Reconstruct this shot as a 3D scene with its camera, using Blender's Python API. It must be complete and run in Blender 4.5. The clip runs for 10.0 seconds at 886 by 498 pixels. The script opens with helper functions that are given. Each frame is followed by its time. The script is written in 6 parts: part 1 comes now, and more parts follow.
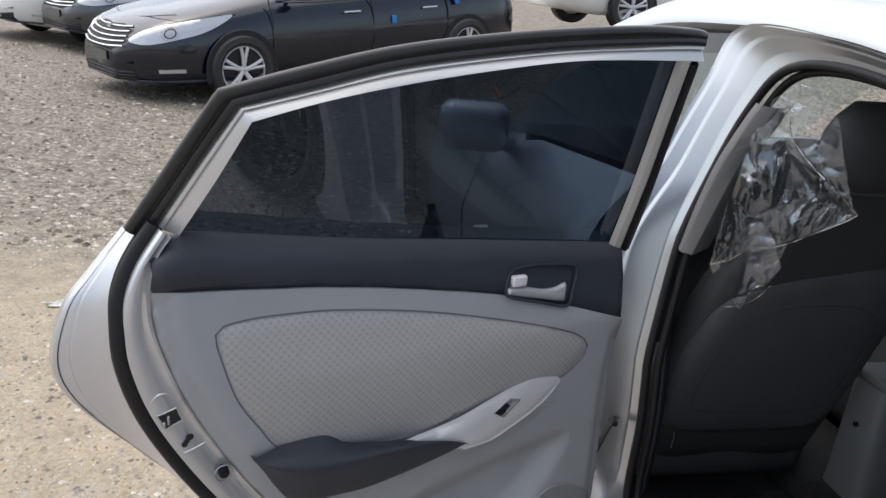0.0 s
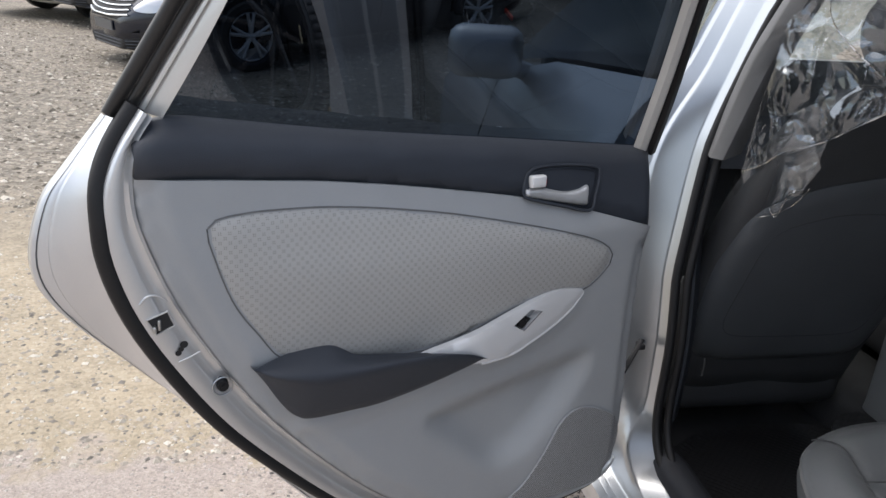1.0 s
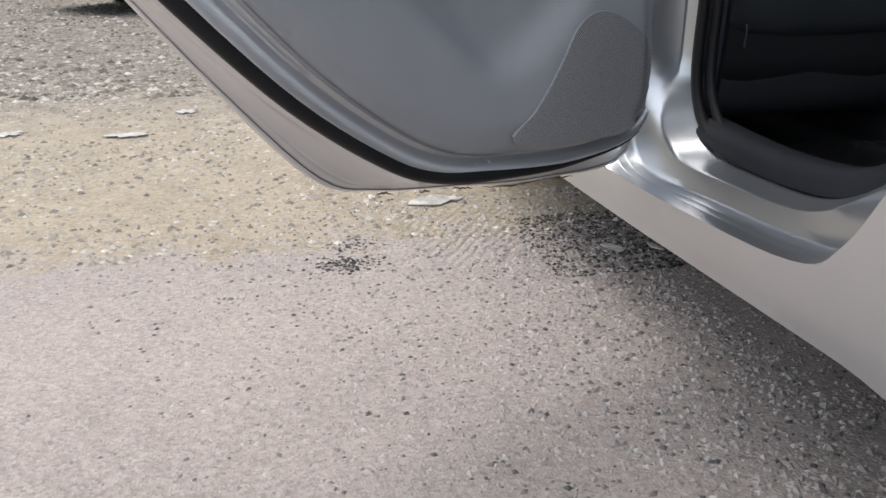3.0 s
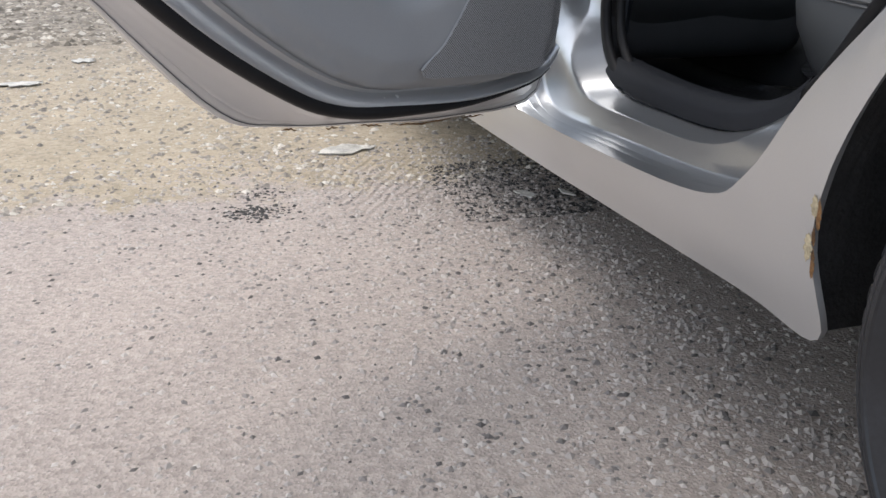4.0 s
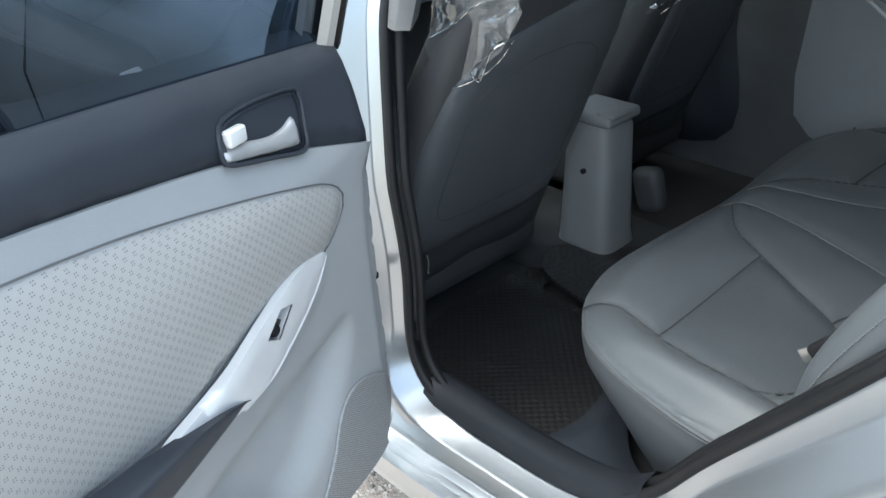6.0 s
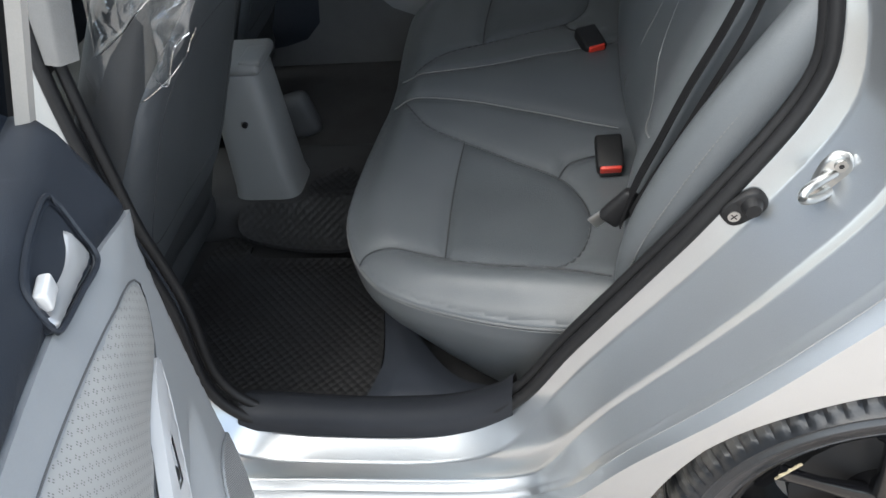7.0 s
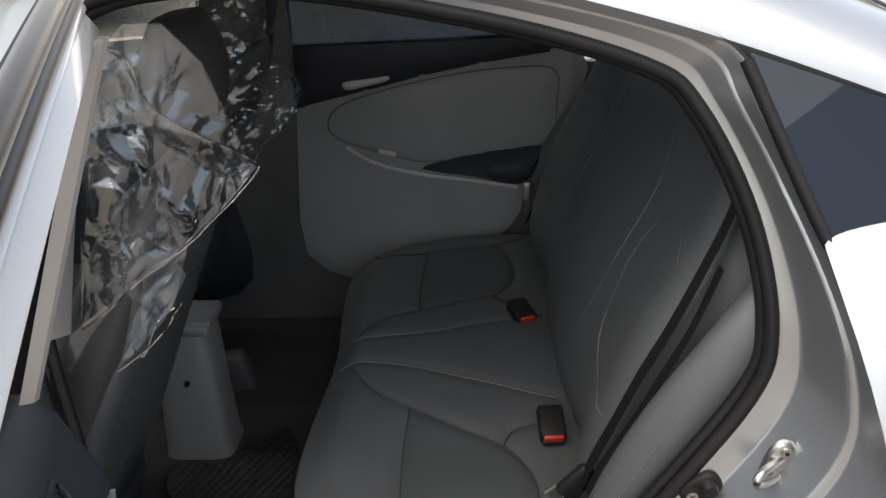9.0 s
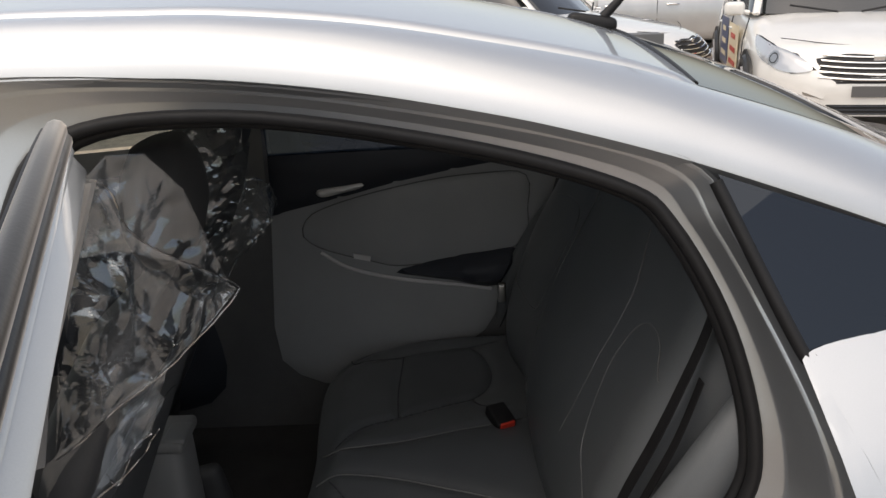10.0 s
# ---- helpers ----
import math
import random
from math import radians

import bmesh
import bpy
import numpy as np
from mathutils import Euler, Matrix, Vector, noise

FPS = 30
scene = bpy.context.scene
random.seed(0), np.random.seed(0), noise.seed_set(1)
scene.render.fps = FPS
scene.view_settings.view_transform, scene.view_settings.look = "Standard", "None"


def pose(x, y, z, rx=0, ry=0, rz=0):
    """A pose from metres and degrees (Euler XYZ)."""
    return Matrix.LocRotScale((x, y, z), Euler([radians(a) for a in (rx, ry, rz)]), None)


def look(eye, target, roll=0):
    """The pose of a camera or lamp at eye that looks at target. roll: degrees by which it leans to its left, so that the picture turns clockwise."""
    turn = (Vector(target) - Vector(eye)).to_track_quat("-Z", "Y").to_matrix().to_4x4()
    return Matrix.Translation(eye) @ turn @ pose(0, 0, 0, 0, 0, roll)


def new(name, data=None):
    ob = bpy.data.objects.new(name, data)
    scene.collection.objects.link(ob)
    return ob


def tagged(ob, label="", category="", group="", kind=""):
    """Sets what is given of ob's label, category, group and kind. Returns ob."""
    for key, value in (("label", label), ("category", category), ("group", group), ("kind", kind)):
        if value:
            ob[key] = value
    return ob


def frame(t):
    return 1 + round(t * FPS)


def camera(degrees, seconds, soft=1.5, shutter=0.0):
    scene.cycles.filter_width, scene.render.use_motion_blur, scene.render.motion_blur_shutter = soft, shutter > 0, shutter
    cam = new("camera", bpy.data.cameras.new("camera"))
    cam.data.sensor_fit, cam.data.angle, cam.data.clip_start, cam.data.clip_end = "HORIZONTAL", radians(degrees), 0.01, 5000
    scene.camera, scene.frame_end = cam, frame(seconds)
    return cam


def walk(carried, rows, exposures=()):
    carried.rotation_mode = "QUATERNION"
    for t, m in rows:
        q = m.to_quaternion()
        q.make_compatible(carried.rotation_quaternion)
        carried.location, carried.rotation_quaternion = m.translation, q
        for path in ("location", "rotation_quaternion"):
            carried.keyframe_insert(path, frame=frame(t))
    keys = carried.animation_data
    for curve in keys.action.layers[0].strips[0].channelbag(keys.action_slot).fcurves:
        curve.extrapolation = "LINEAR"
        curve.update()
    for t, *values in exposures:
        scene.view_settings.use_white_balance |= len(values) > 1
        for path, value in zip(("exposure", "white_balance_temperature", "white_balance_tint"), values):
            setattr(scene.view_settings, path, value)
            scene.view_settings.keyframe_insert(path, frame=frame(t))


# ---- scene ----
cam = camera(55.3, 10.0)
PATH = [
    (0, (0.44, -1.467, 1.466), (-1.414, -1.054, 0.842), 5.4),
    (0.5, (0.413, -1.427, 1.421), (-1.437, -1.012, 0.785), 6.1),
    (1, (0.383, -1.44, 1.321), (-1.461, -1.062, 0.644), 3.7),
    (1.5, (0.346, -1.447, 1.146), (-1.486, -1.054, 0.447), 3.1),
    (2, (0.319, -1.416, 0.947), (-1.516, -1.042, 0.244), 1.5),
    (2.5, (0.273, -1.403, 0.771), (-1.577, -1.033, 0.107), 0.3),
    (2.7, (0.256, -1.387, 0.716), (-1.595, -1.016, 0.054), -0.2),
    (3.8, (0.235, -1.387, 0.62), (-1.52, -0.821, -0.153), 1.1),
    (4, (0.236, -1.375, 0.624), (-1.514, -0.785, -0.144), 1.2),
    (4.5, (0.245, -1.349, 0.632), (-1.454, -0.601, -0.113), 3.2),
    (5, (0.207, -1.372, 0.759), (-1.476, -0.609, -0.006), 3.2),
    (5.5, (0.133, -1.48, 1.211), (-1.448, -0.662, 0.299), 1.5),
    (6, (-0.072, -1.46, 1.308), (-1.352, -0.277, 0.327), -2.9),
    (6.2, (-0.148, -1.447, 1.337), (-1.214, -0.147, 0.253), -4.0),
    (7.3, (-0.45, -1.501, 1.414), (-0.683, 0.003, 0.117), -8.6),
    (7.5, (-0.459, -1.505, 1.42), (-0.672, 0.052, 0.184), -7.2),
    (8, (-0.475, -1.518, 1.436), (-0.647, 0.111, 0.29), -5.6),
    (8.5, (-0.492, -1.524, 1.462), (-0.625, 0.209, 0.473), -3.3),
    (9, (-0.507, -1.525, 1.49), (-0.575, 0.293, 0.658), -1.6),
    (9.5, (-0.509, -1.522, 1.508), (-0.541, 0.338, 0.775), -1.7),
    (10, (-0.519, -1.519, 1.527), (-0.512, 0.377, 0.89), -2.0),
]
EXPOSURES = [(0, 0.88, 6500, 10), (1.0, 1.12, 6550, 10), (1.5, 1.22, 6550, 10), (2.0, 1.08, 6500, 10), (2.7, 0.92, 6420, 10), (4.0, 0.97, 6400, 10), (4.5, 1.12, 6250, 8), (5.0, 1.35, 6120, 6), (5.5, 1.79, 6020, 0),
             (6.2, 2.22, 6040, 1), (7.5, 1.92, 6650, 6), (8.5, 1.65, 6850, 8), (9, 1.15, 7050, 10), (10, 0.60, 7250, 11)]
walk(cam, [(t, look(eye, target, roll)) for t, eye, target, roll in PATH], EXPOSURES)

# ---- light ----
SUN_EL, SUN_AZ = radians(66), radians(222)      # azimuth clockwise from +y
world = bpy.data.worlds.new("sky")
scene.world = world
world.use_nodes = True
wn = world.node_tree
sky = wn.nodes.new("ShaderNodeTexSky")
sky.sky_type, sky.sun_disc = "NISHITA", False
sky.sun_elevation, sky.sun_rotation = SUN_EL, SUN_AZ
sky.dust_density, sky.air_density = 3.0, 1.0
haze = wn.nodes.new("ShaderNodeHueSaturation")
haze.inputs["Saturation"].default_value = 0.65
wn.links.new(sky.outputs[0], haze.inputs["Color"])
wn.links.new(haze.outputs[0], wn.nodes["Background"].inputs[0])
wn.nodes["Background"].inputs[1].default_value = 0.15
sun = new("sun", bpy.data.lights.new("sun", "SUN"))
sun.data.energy, sun.data.angle, sun.data.color = 1.0, radians(110), (1.0, 0.93, 0.83)
sd = Vector((math.sin(SUN_AZ) * math.cos(SUN_EL), math.cos(SUN_AZ) * math.cos(SUN_EL), math.sin(SUN_EL)))
sun.matrix_world = look(sd * 30, (0, 0, 0))


# ---- materials ----
def material(name, color, rough=0.5, metal=0.0, coat=0.0, spec=0.5):
    m = bpy.data.materials.new(name)
    m.use_nodes = True
    b = m.node_tree.nodes["Principled BSDF"]
    b.inputs["Base Color"].default_value = (*color, 1)
    b.inputs["Roughness"].default_value = rough
    b.inputs["Metallic"].default_value = metal
    b.inputs["Coat Weight"].default_value = coat
    b.inputs["Coat Roughness"].default_value = 0.03
    b.inputs["Specular IOR Level"].default_value = spec
    return m


def nodes_of(m):
    t = m.node_tree
    return t, t.nodes["Principled BSDF"]


def noise_node(t, scale, detail=4, coords="Object", rough=0.55):
    c = t.nodes.new("ShaderNodeTexCoord")
    n = t.nodes.new("ShaderNodeTexNoise")
    n.inputs["Scale"].default_value, n.inputs["Detail"].default_value, n.inputs["Roughness"].default_value = scale, detail, rough
    t.links.new(c.outputs[coords], n.inputs["Vector"])
    return n


def ramp(t, src, stops):
    r = t.nodes.new("ShaderNodeValToRGB")
    while len(r.color_ramp.elements) < len(stops):
        r.color_ramp.elements.new(0.5)
    for e, (p, c) in zip(r.color_ramp.elements, stops):
        e.position, e.color = p, (*c, 1)
    t.links.new(src, r.inputs[0])
    return r.outputs[0]


def vary(m, color, amount=0.12, scale=6.0, fine=120.0, bump=0.0, bump_scale=None, rough=None):
    """Two scales of colour change, with fine relief."""
    t, b = nodes_of(m)
    a, f = noise_node(t, scale), noise_node(t, fine, 3)
    lo, hi = tuple(c * (1 - amount) for c in color), tuple(min(1, c * (1 + amount)) for c in color)
    big = ramp(t, a.outputs["Fac"], [(0.3, lo), (0.7, hi)])
    mix = t.nodes.new("ShaderNodeMixRGB")
    mix.blend_type = "MULTIPLY"
    mix.inputs[0].default_value = 1.0
    t.links.new(big, mix.inputs[1])
    t.links.new(ramp(t, f.outputs["Fac"], [(0.3, (1 - amount,) * 3), (0.7, (1.0,) * 3)]), mix.inputs[2])
    t.links.new(mix.outputs[0], b.inputs["Base Color"])
    if rough:
        mr = t.nodes.new("ShaderNodeMapRange")
        mr.inputs[3].default_value, mr.inputs[4].default_value = rough
        t.links.new(a.outputs["Fac"], mr.inputs[0])
        t.links.new(mr.outputs[0], b.inputs["Roughness"])
    if bump:
        bn = t.nodes.new("ShaderNodeBump")
        bn.inputs["Strength"].default_value, bn.inputs["Distance"].default_value = bump, 0.002
        src = noise_node(t, bump_scale or fine, 4)
        t.links.new(src.outputs["Fac"], bn.inputs["Height"])
        t.links.new(bn.outputs[0], b.inputs["Normal"])
    return m


def paint(name, color, metal=0.0, rough=0.35, dust=0.06):
    m = material(name, color, rough, metal, 1.0)
    vary(m, color, dust, 3.0, 900.0)
    return m


SILVER = paint("silver_metallic_paint", (0.585, 0.60, 0.612), 0.84, 0.42, 0.04)
nodes_of(SILVER)[1].inputs["Coat Weight"].default_value = 0.9
nodes_of(SILVER)[1].inputs["Coat Roughness"].default_value = 0.05
# body silver darkened: the opening's dimmer reflections are put into the base colour
JAMBPAINT = paint("darkened_jamb_silver", (0.412, 0.43, 0.448), 0.84, 0.28, 0.06)
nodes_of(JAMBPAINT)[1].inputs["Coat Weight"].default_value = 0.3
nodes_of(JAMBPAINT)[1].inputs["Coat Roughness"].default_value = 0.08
FRAMEPAINT = paint("silver_frame_paint", (0.56, 0.555, 0.535), 0.45, 0.34, 0.05)
GREYPLAST = vary(material("light_grey_plastic", (0.318, 0.328, 0.335), 0.5), (0.318, 0.328, 0.335), 0.05, 5, 700, 0.25, 900)
DARKPLAST = vary(material("charcoal_plastic", (0.032, 0.037, 0.047), 0.5, 0.0, 0.0, 0.32), (0.032, 0.037, 0.047), 0.08, 8, 600, 0.3, 800)
SILLPLAST = vary(material("black_sill_plastic", (0.02, 0.022, 0.027), 0.55, 0.0, 0.0, 0.25), (0.02, 0.022, 0.027), 0.1, 8, 600, 0.3, 800)
BLACKRUB = vary(material("black_rubber", (0.012, 0.012, 0.013), 0.5, 0.0, 0.0, 0.28), (0.012, 0.012, 0.013), 0.2, 10, 300, 0.06)
LEATHER = vary(material("grey_leather", (0.088, 0.096, 0.103), 0.42), (0.088, 0.096, 0.103), 0.06, 7, 400, 0.22, 600)
PERFLEATHER = vary(material("perforated_grey_leather", (0.068, 0.076, 0.083), 0.48), (0.068, 0.076, 0.083), 0.08, 7, 500, 0.35, 420)
PANEL = vary(material("charcoal_back_panel", (0.085, 0.092, 0.10), 0.5), (0.085, 0.092, 0.10), 0.1, 6, 500, 0.25, 700)
SEATFAB = vary(material("charcoal_seat_cloth", (0.12, 0.121, 0.122), 0.55), (0.12, 0.121, 0.122), 0.12, 7, 500, 0.3, 700)
SEATDARK = vary(material("black_seat_cloth", (0.05, 0.052, 0.055), 0.6), (0.05, 0.052, 0.055), 0.12, 7, 500, 0.3, 700)
FABRIC = material("perforated_grey_vinyl", (0.36, 0.355, 0.335), 0.55)
GRILLE = material("perforated_grey_grille", (0.22, 0.22, 0.22), 0.5)


def dotted(m, pitch, radius, base, hole, pairs):
    """Rows of small holes on the door's lining, laid out along the door."""
    t, b = nodes_of(m)
    g = t.nodes.new("ShaderNodeNewGeometry")

    def dot(v):
        n = t.nodes.new("ShaderNodeVectorMath")
        n.operation = "DOT_PRODUCT"
        n.inputs[1].default_value = v
        t.links.new(g.outputs["Position"], n.inputs[0])
        return n.outputs["Value"]

    def m2(op, a, c=0.0, d=0.0):
        n = t.nodes.new("ShaderNodeMath")
        n.operation = op
        for i, q in enumerate((a, c, d)):
            if isinstance(q, (int, float)):
                n.inputs[i].default_value = q
            else:
                t.links.new(q, n.inputs[i])
        return n.outputs[0]

    u, z = dot((0.33094, -0.94365, 0)), dot((0, 0, 1))
    total = None
    for du, dz in (((0, 0), (0.2, 0.0), (0, 0.2), (0.2, 0.2), (0.5, 0.5), (0.7, 0.5), (0.5, 0.7), (0.7, 0.7)) if pairs else ((0, 0), (0.5, 0.5))):
        fu = m2("SUBTRACT", m2("FRACT", m2("ADD", m2("DIVIDE", u, pitch), du)), 0.5)
        fz = m2("SUBTRACT", m2("FRACT", m2("ADD", m2("DIVIDE", z, pitch), dz)), 0.5)
        d = m2("SQRT", m2("ADD", m2("MULTIPLY", fu, fu), m2("MULTIPLY", fz, fz)))
        one = m2("LESS_THAN", d, radius)
        total = one if total is None else m2("MAXIMUM", total, one)
    mix = t.nodes.new("ShaderNodeMixRGB")
    mix.inputs[1].default_value, mix.inputs[2].default_value = (*base, 1), (*hole, 1)
    t.links.new(total, mix.inputs[0])
    t.links.new(mix.outputs[0], b.inputs["Base Color"])
    bn = t.nodes.new("ShaderNodeBump")
    bn.inputs["Strength"].default_value, bn.inputs["Distance"].default_value, bn.invert = 0.6, 0.001, True
    t.links.new(total, bn.inputs["Height"])
    t.links.new(bn.outputs[0], b.inputs["Normal"])


dotted(FABRIC, 0.0125, 0.055, (0.355, 0.35, 0.335), (0.17, 0.168, 0.16), True)
dotted(GRILLE, 0.0036, 0.24, (0.32, 0.32, 0.32), (0.10, 0.10, 0.102), False)
TRIMSILVER = material("satin_silver_trim", (0.66, 0.66, 0.66), 0.36, 0.2)
HANDLE = material("satin_grey_handle", (0.50, 0.50, 0.50), 0.35, 0.5)
WHITEPLAST = material("pale_plated_knob", (0.75, 0.75, 0.74), 0.3, 0.1)
CHROME = material("chrome", (0.8, 0.8, 0.8), 0.12, 1.0)
STEEL = material("zinc_steel", (0.46, 0.46, 0.45), 0.30, 0.95)
CARPET = vary(material("dark_carpet", (0.035, 0.035, 0.036), 0.9), (0.035, 0.035, 0.036), 0.2, 12, 400, 0.5)
CREASE = material("dark_crease_line", (0.035, 0.037, 0.040), 0.7)
PIPING = vary(material("pale_grey_piping", (0.125, 0.128, 0.13), 0.5), (0.125, 0.128, 0.13), 0.1, 20, 300)
STITCH = material("grey_thread", (0.125, 0.127, 0.127), 0.8)
HEADLINER = vary(material("grey_headliner", (0.55, 0.55, 0.54), 0.85), (0.55, 0.55, 0.54), 0.05, 6, 500, 0.2)
GAPBLACK = material("black_gap", (0.01, 0.01, 0.011), 0.7)
REDPLAST = material("red_plastic", (0.5, 0.035, 0.02), 0.4)
WEBBING = vary(material("black_webbing", (0.009, 0.009, 0.010), 0.8, 0.0, 0.0, 0.15), (0.009, 0.009, 0.010), 0.2, 20, 800, 0.4, 500)


def sheen(t, base, gain):
    """Gloss that grows towards grazing sight, the same from both sides of a pane."""
    lw = t.nodes.new("ShaderNodeLayerWeight")
    lw.inputs[0].default_value = 0.5
    pw, ma = t.nodes.new("ShaderNodeMath"), t.nodes.new("ShaderNodeMath")
    pw.operation, ma.operation = "POWER", "MULTIPLY_ADD"
    pw.inputs[1].default_value = 5.0
    ma.inputs[1].default_value, ma.inputs[2].default_value, ma.use_clamp = gain, base, True
    t.links.new(lw.outputs["Facing"], pw.inputs[0])
    t.links.new(pw.outputs[0], ma.inputs[0])
    return ma.outputs[0]


def glass(name, tint, alpha, base=0.045, rough=0.01):
    """A tinted pane: part see-through, part glossy."""
    m = bpy.data.materials.new(name)
    m.use_nodes = True
    t = m.node_tree
    t.nodes.clear()
    out, tr, gl, mix = (t.nodes.new("ShaderNode" + n) for n in ("OutputMaterial", "BsdfTransparent", "BsdfGlossy", "MixShader"))
    tr.inputs[0].default_value = (*[c * alpha for c in tint], 1)
    gl.inputs["Roughness"].default_value = rough
    t.links.new(sheen(t, base, 0.9), mix.inputs[0])
    t.links.new(tr.outputs[0], mix.inputs[1])
    t.links.new(gl.outputs[0], mix.inputs[2])
    t.links.new(mix.outputs[0], out.inputs[0])
    return m


TINT = glass("dark_tinted_glass", (0.55, 0.74, 1.0), 0.075, 0.125)
TINT.node_tree.nodes["Glossy BSDF"].inputs["Color"].default_value = (0.70, 0.82, 1.0, 1)
SMOKED = glass("smoked_glass", (0.95, 0.98, 1.0), 0.06, 0.12)
QUARTER = glass("smoked_quarter_glass", (0.9, 0.95, 1.0), 0.025, 0.06)
QUARTER.node_tree.nodes["Glossy BSDF"].inputs["Color"].default_value = (0.80, 0.88, 1.0, 1)
LIGHTTINT = glass("lightly_tinted_glass", (0.85, 0.95, 1.0), 0.40, 0.05)
CLEAR = glass("clear_glass", (0.9, 1.0, 0.95), 0.75)
FILM = glass("clear_crinkled_film", (1.0, 1.0, 1.0), 0.97, 0.14, 0.03)
# blue gloss tint puts the cool reflection of the sky into the colour
FILM.node_tree.nodes["Glossy BSDF"].inputs["Color"].default_value = (0.86, 0.94, 1.0, 1)


def film_haze():
    """Crumpled film: clear, glossy facets, with white mixed in by noise to stand in for its bright haze."""
    t = FILM.node_tree
    haze, dif = t.nodes.new("ShaderNodeMixShader"), t.nodes.new("ShaderNodeBsdfDiffuse")
    dif.inputs[0].default_value = (0.8, 0.8, 0.81, 1)
    t.links.new(ramp(t, noise_node(t, 11.0, 3).outputs["Fac"], [(0.42, (0.0,) * 3), (0.75, (0.10,) * 3)]), haze.inputs[0])
    t.links.new(t.nodes["Mix Shader"].outputs[0], haze.inputs[1])
    t.links.new(dif.outputs[0], haze.inputs[2])
    t.links.new(haze.outputs[0], t.nodes["Material Output"].inputs[0])


film_haze()


# ---- mesh helpers ----
def spline(points, n, closed=False):
    """n points evenly spread along a smooth curve through the given ones."""
    p = [Vector(q) for q in points]
    k = len(p)
    fine = []
    for i in range(k if closed else k - 1):
        a, b = p[i], p[(i + 1) % k]
        a0 = p[i - 1] if (closed or i) else a
        b1 = p[(i + 2) % k] if (closed or i + 2 < k) else b
        for j in range(16):
            t = j / 16
            fine.append(0.5 * (2 * a + (b - a0) * t + (2 * a0 - 5 * a + 4 * b - b1) * t * t + (3 * a - a0 - 3 * b + b1) * t ** 3))
    fine.append(p[0] if closed else p[-1])
    d = [0.0]
    for a, b in zip(fine, fine[1:]):
        d.append(d[-1] + (b - a).length)
    res, j = [], 0
    for i in range(n):
        s = d[-1] * i / (n if closed else n - 1)
        while j < len(d) - 2 and d[j + 1] < s:
            j += 1
        f = (s - d[j]) / max(1e-9, d[j + 1] - d[j])
        res.append(fine[j].lerp(fine[j + 1], min(1, max(0, f))))
    return res


def paired(points, per=8, closed=False):
    """A smooth curve with a fixed number of steps between the given points, so that curves with like counts match."""
    p = [Vector(q) for q in points]
    k, res = len(p), []
    for i in range(k if closed else k - 1):
        a, b = p[i], p[(i + 1) % k]
        a0 = p[i - 1] if (closed or i) else a
        b1 = p[(i + 2) % k] if (closed or i + 2 < k) else b
        for j in range(per):
            t = j / per
            res.append(0.5 * (2 * a + (b - a0) * t + (2 * a0 - 5 * a + 4 * b - b1) * t * t + (3 * a - a0 - 3 * b + b1) * t ** 3))
    if not closed:
        res.append(p[-1])
    return res


def data_of(name, verts, faces, mat, sharp=40, smooth=True):
    me = bpy.data.meshes.new(name)
    me.from_pydata([tuple(v) for v in verts], [], faces)
    bm = bmesh.new()
    bm.from_mesh(me)
    bmesh.ops.remove_doubles(bm, verts=bm.verts, dist=1e-5)
    bmesh.ops.recalc_face_normals(bm, faces=bm.faces)
    bm.to_mesh(me)
    bm.free()
    if smooth:
        me.shade_smooth()
        me.set_sharp_from_angle(angle=radians(sharp))
    me.materials.append(mat)
    return me


def thing(name, at, label, category, group="", kind=""):
    ob = new(name)
    ob.location = at
    ob.empty_display_size = 0.05
    return tagged(ob, label, category, group, kind)


def part(name, geo, mat, parent, label="", sharp=50, solid=0.0, bevel=0.0, off=-1.0, kind=""):
    """One mesh under a thing or a part, or a thing by itself. geo: (verts, faces), in the world's metres."""
    ob = new(name, data_of(name, *geo, mat, sharp))
    if parent is not None:
        ob.parent = parent
        if parent.type == "EMPTY" and not parent.get("moved"):
            ob.matrix_parent_inverse = Matrix.Translation(-parent.location)
    if solid:
        mod = ob.modifiers.new("solid", "SOLIDIFY")
        mod.thickness, mod.offset = solid, off
    if bevel:
        mod = ob.modifiers.new("bevel", "BEVEL")
        mod.width, mod.segments, mod.limit_method = bevel, 2, "ANGLE"
    return tagged(ob, label, kind=kind)


def join(*geos):
    v, f = [], []
    for gv, gf in geos:
        n = len(v)
        v += list(gv)
        f += [tuple(i + n for i in q) for q in gf]
    return v, f


def loft(rings, closed=False, ends=False):
    n = len(rings[0])
    v = [p for r in rings for p in r]
    f = []
    for i in range(len(rings) - 1):
        for j in range(n if closed else n - 1):
            k = (j + 1) % n
            f.append((i * n + j, i * n + k, (i + 1) * n + k, (i + 1) * n + j))
    if ends and closed:
        f += [tuple(range(n)), tuple(range((len(rings) - 1) * n, len(rings) * n))]
    return v, f


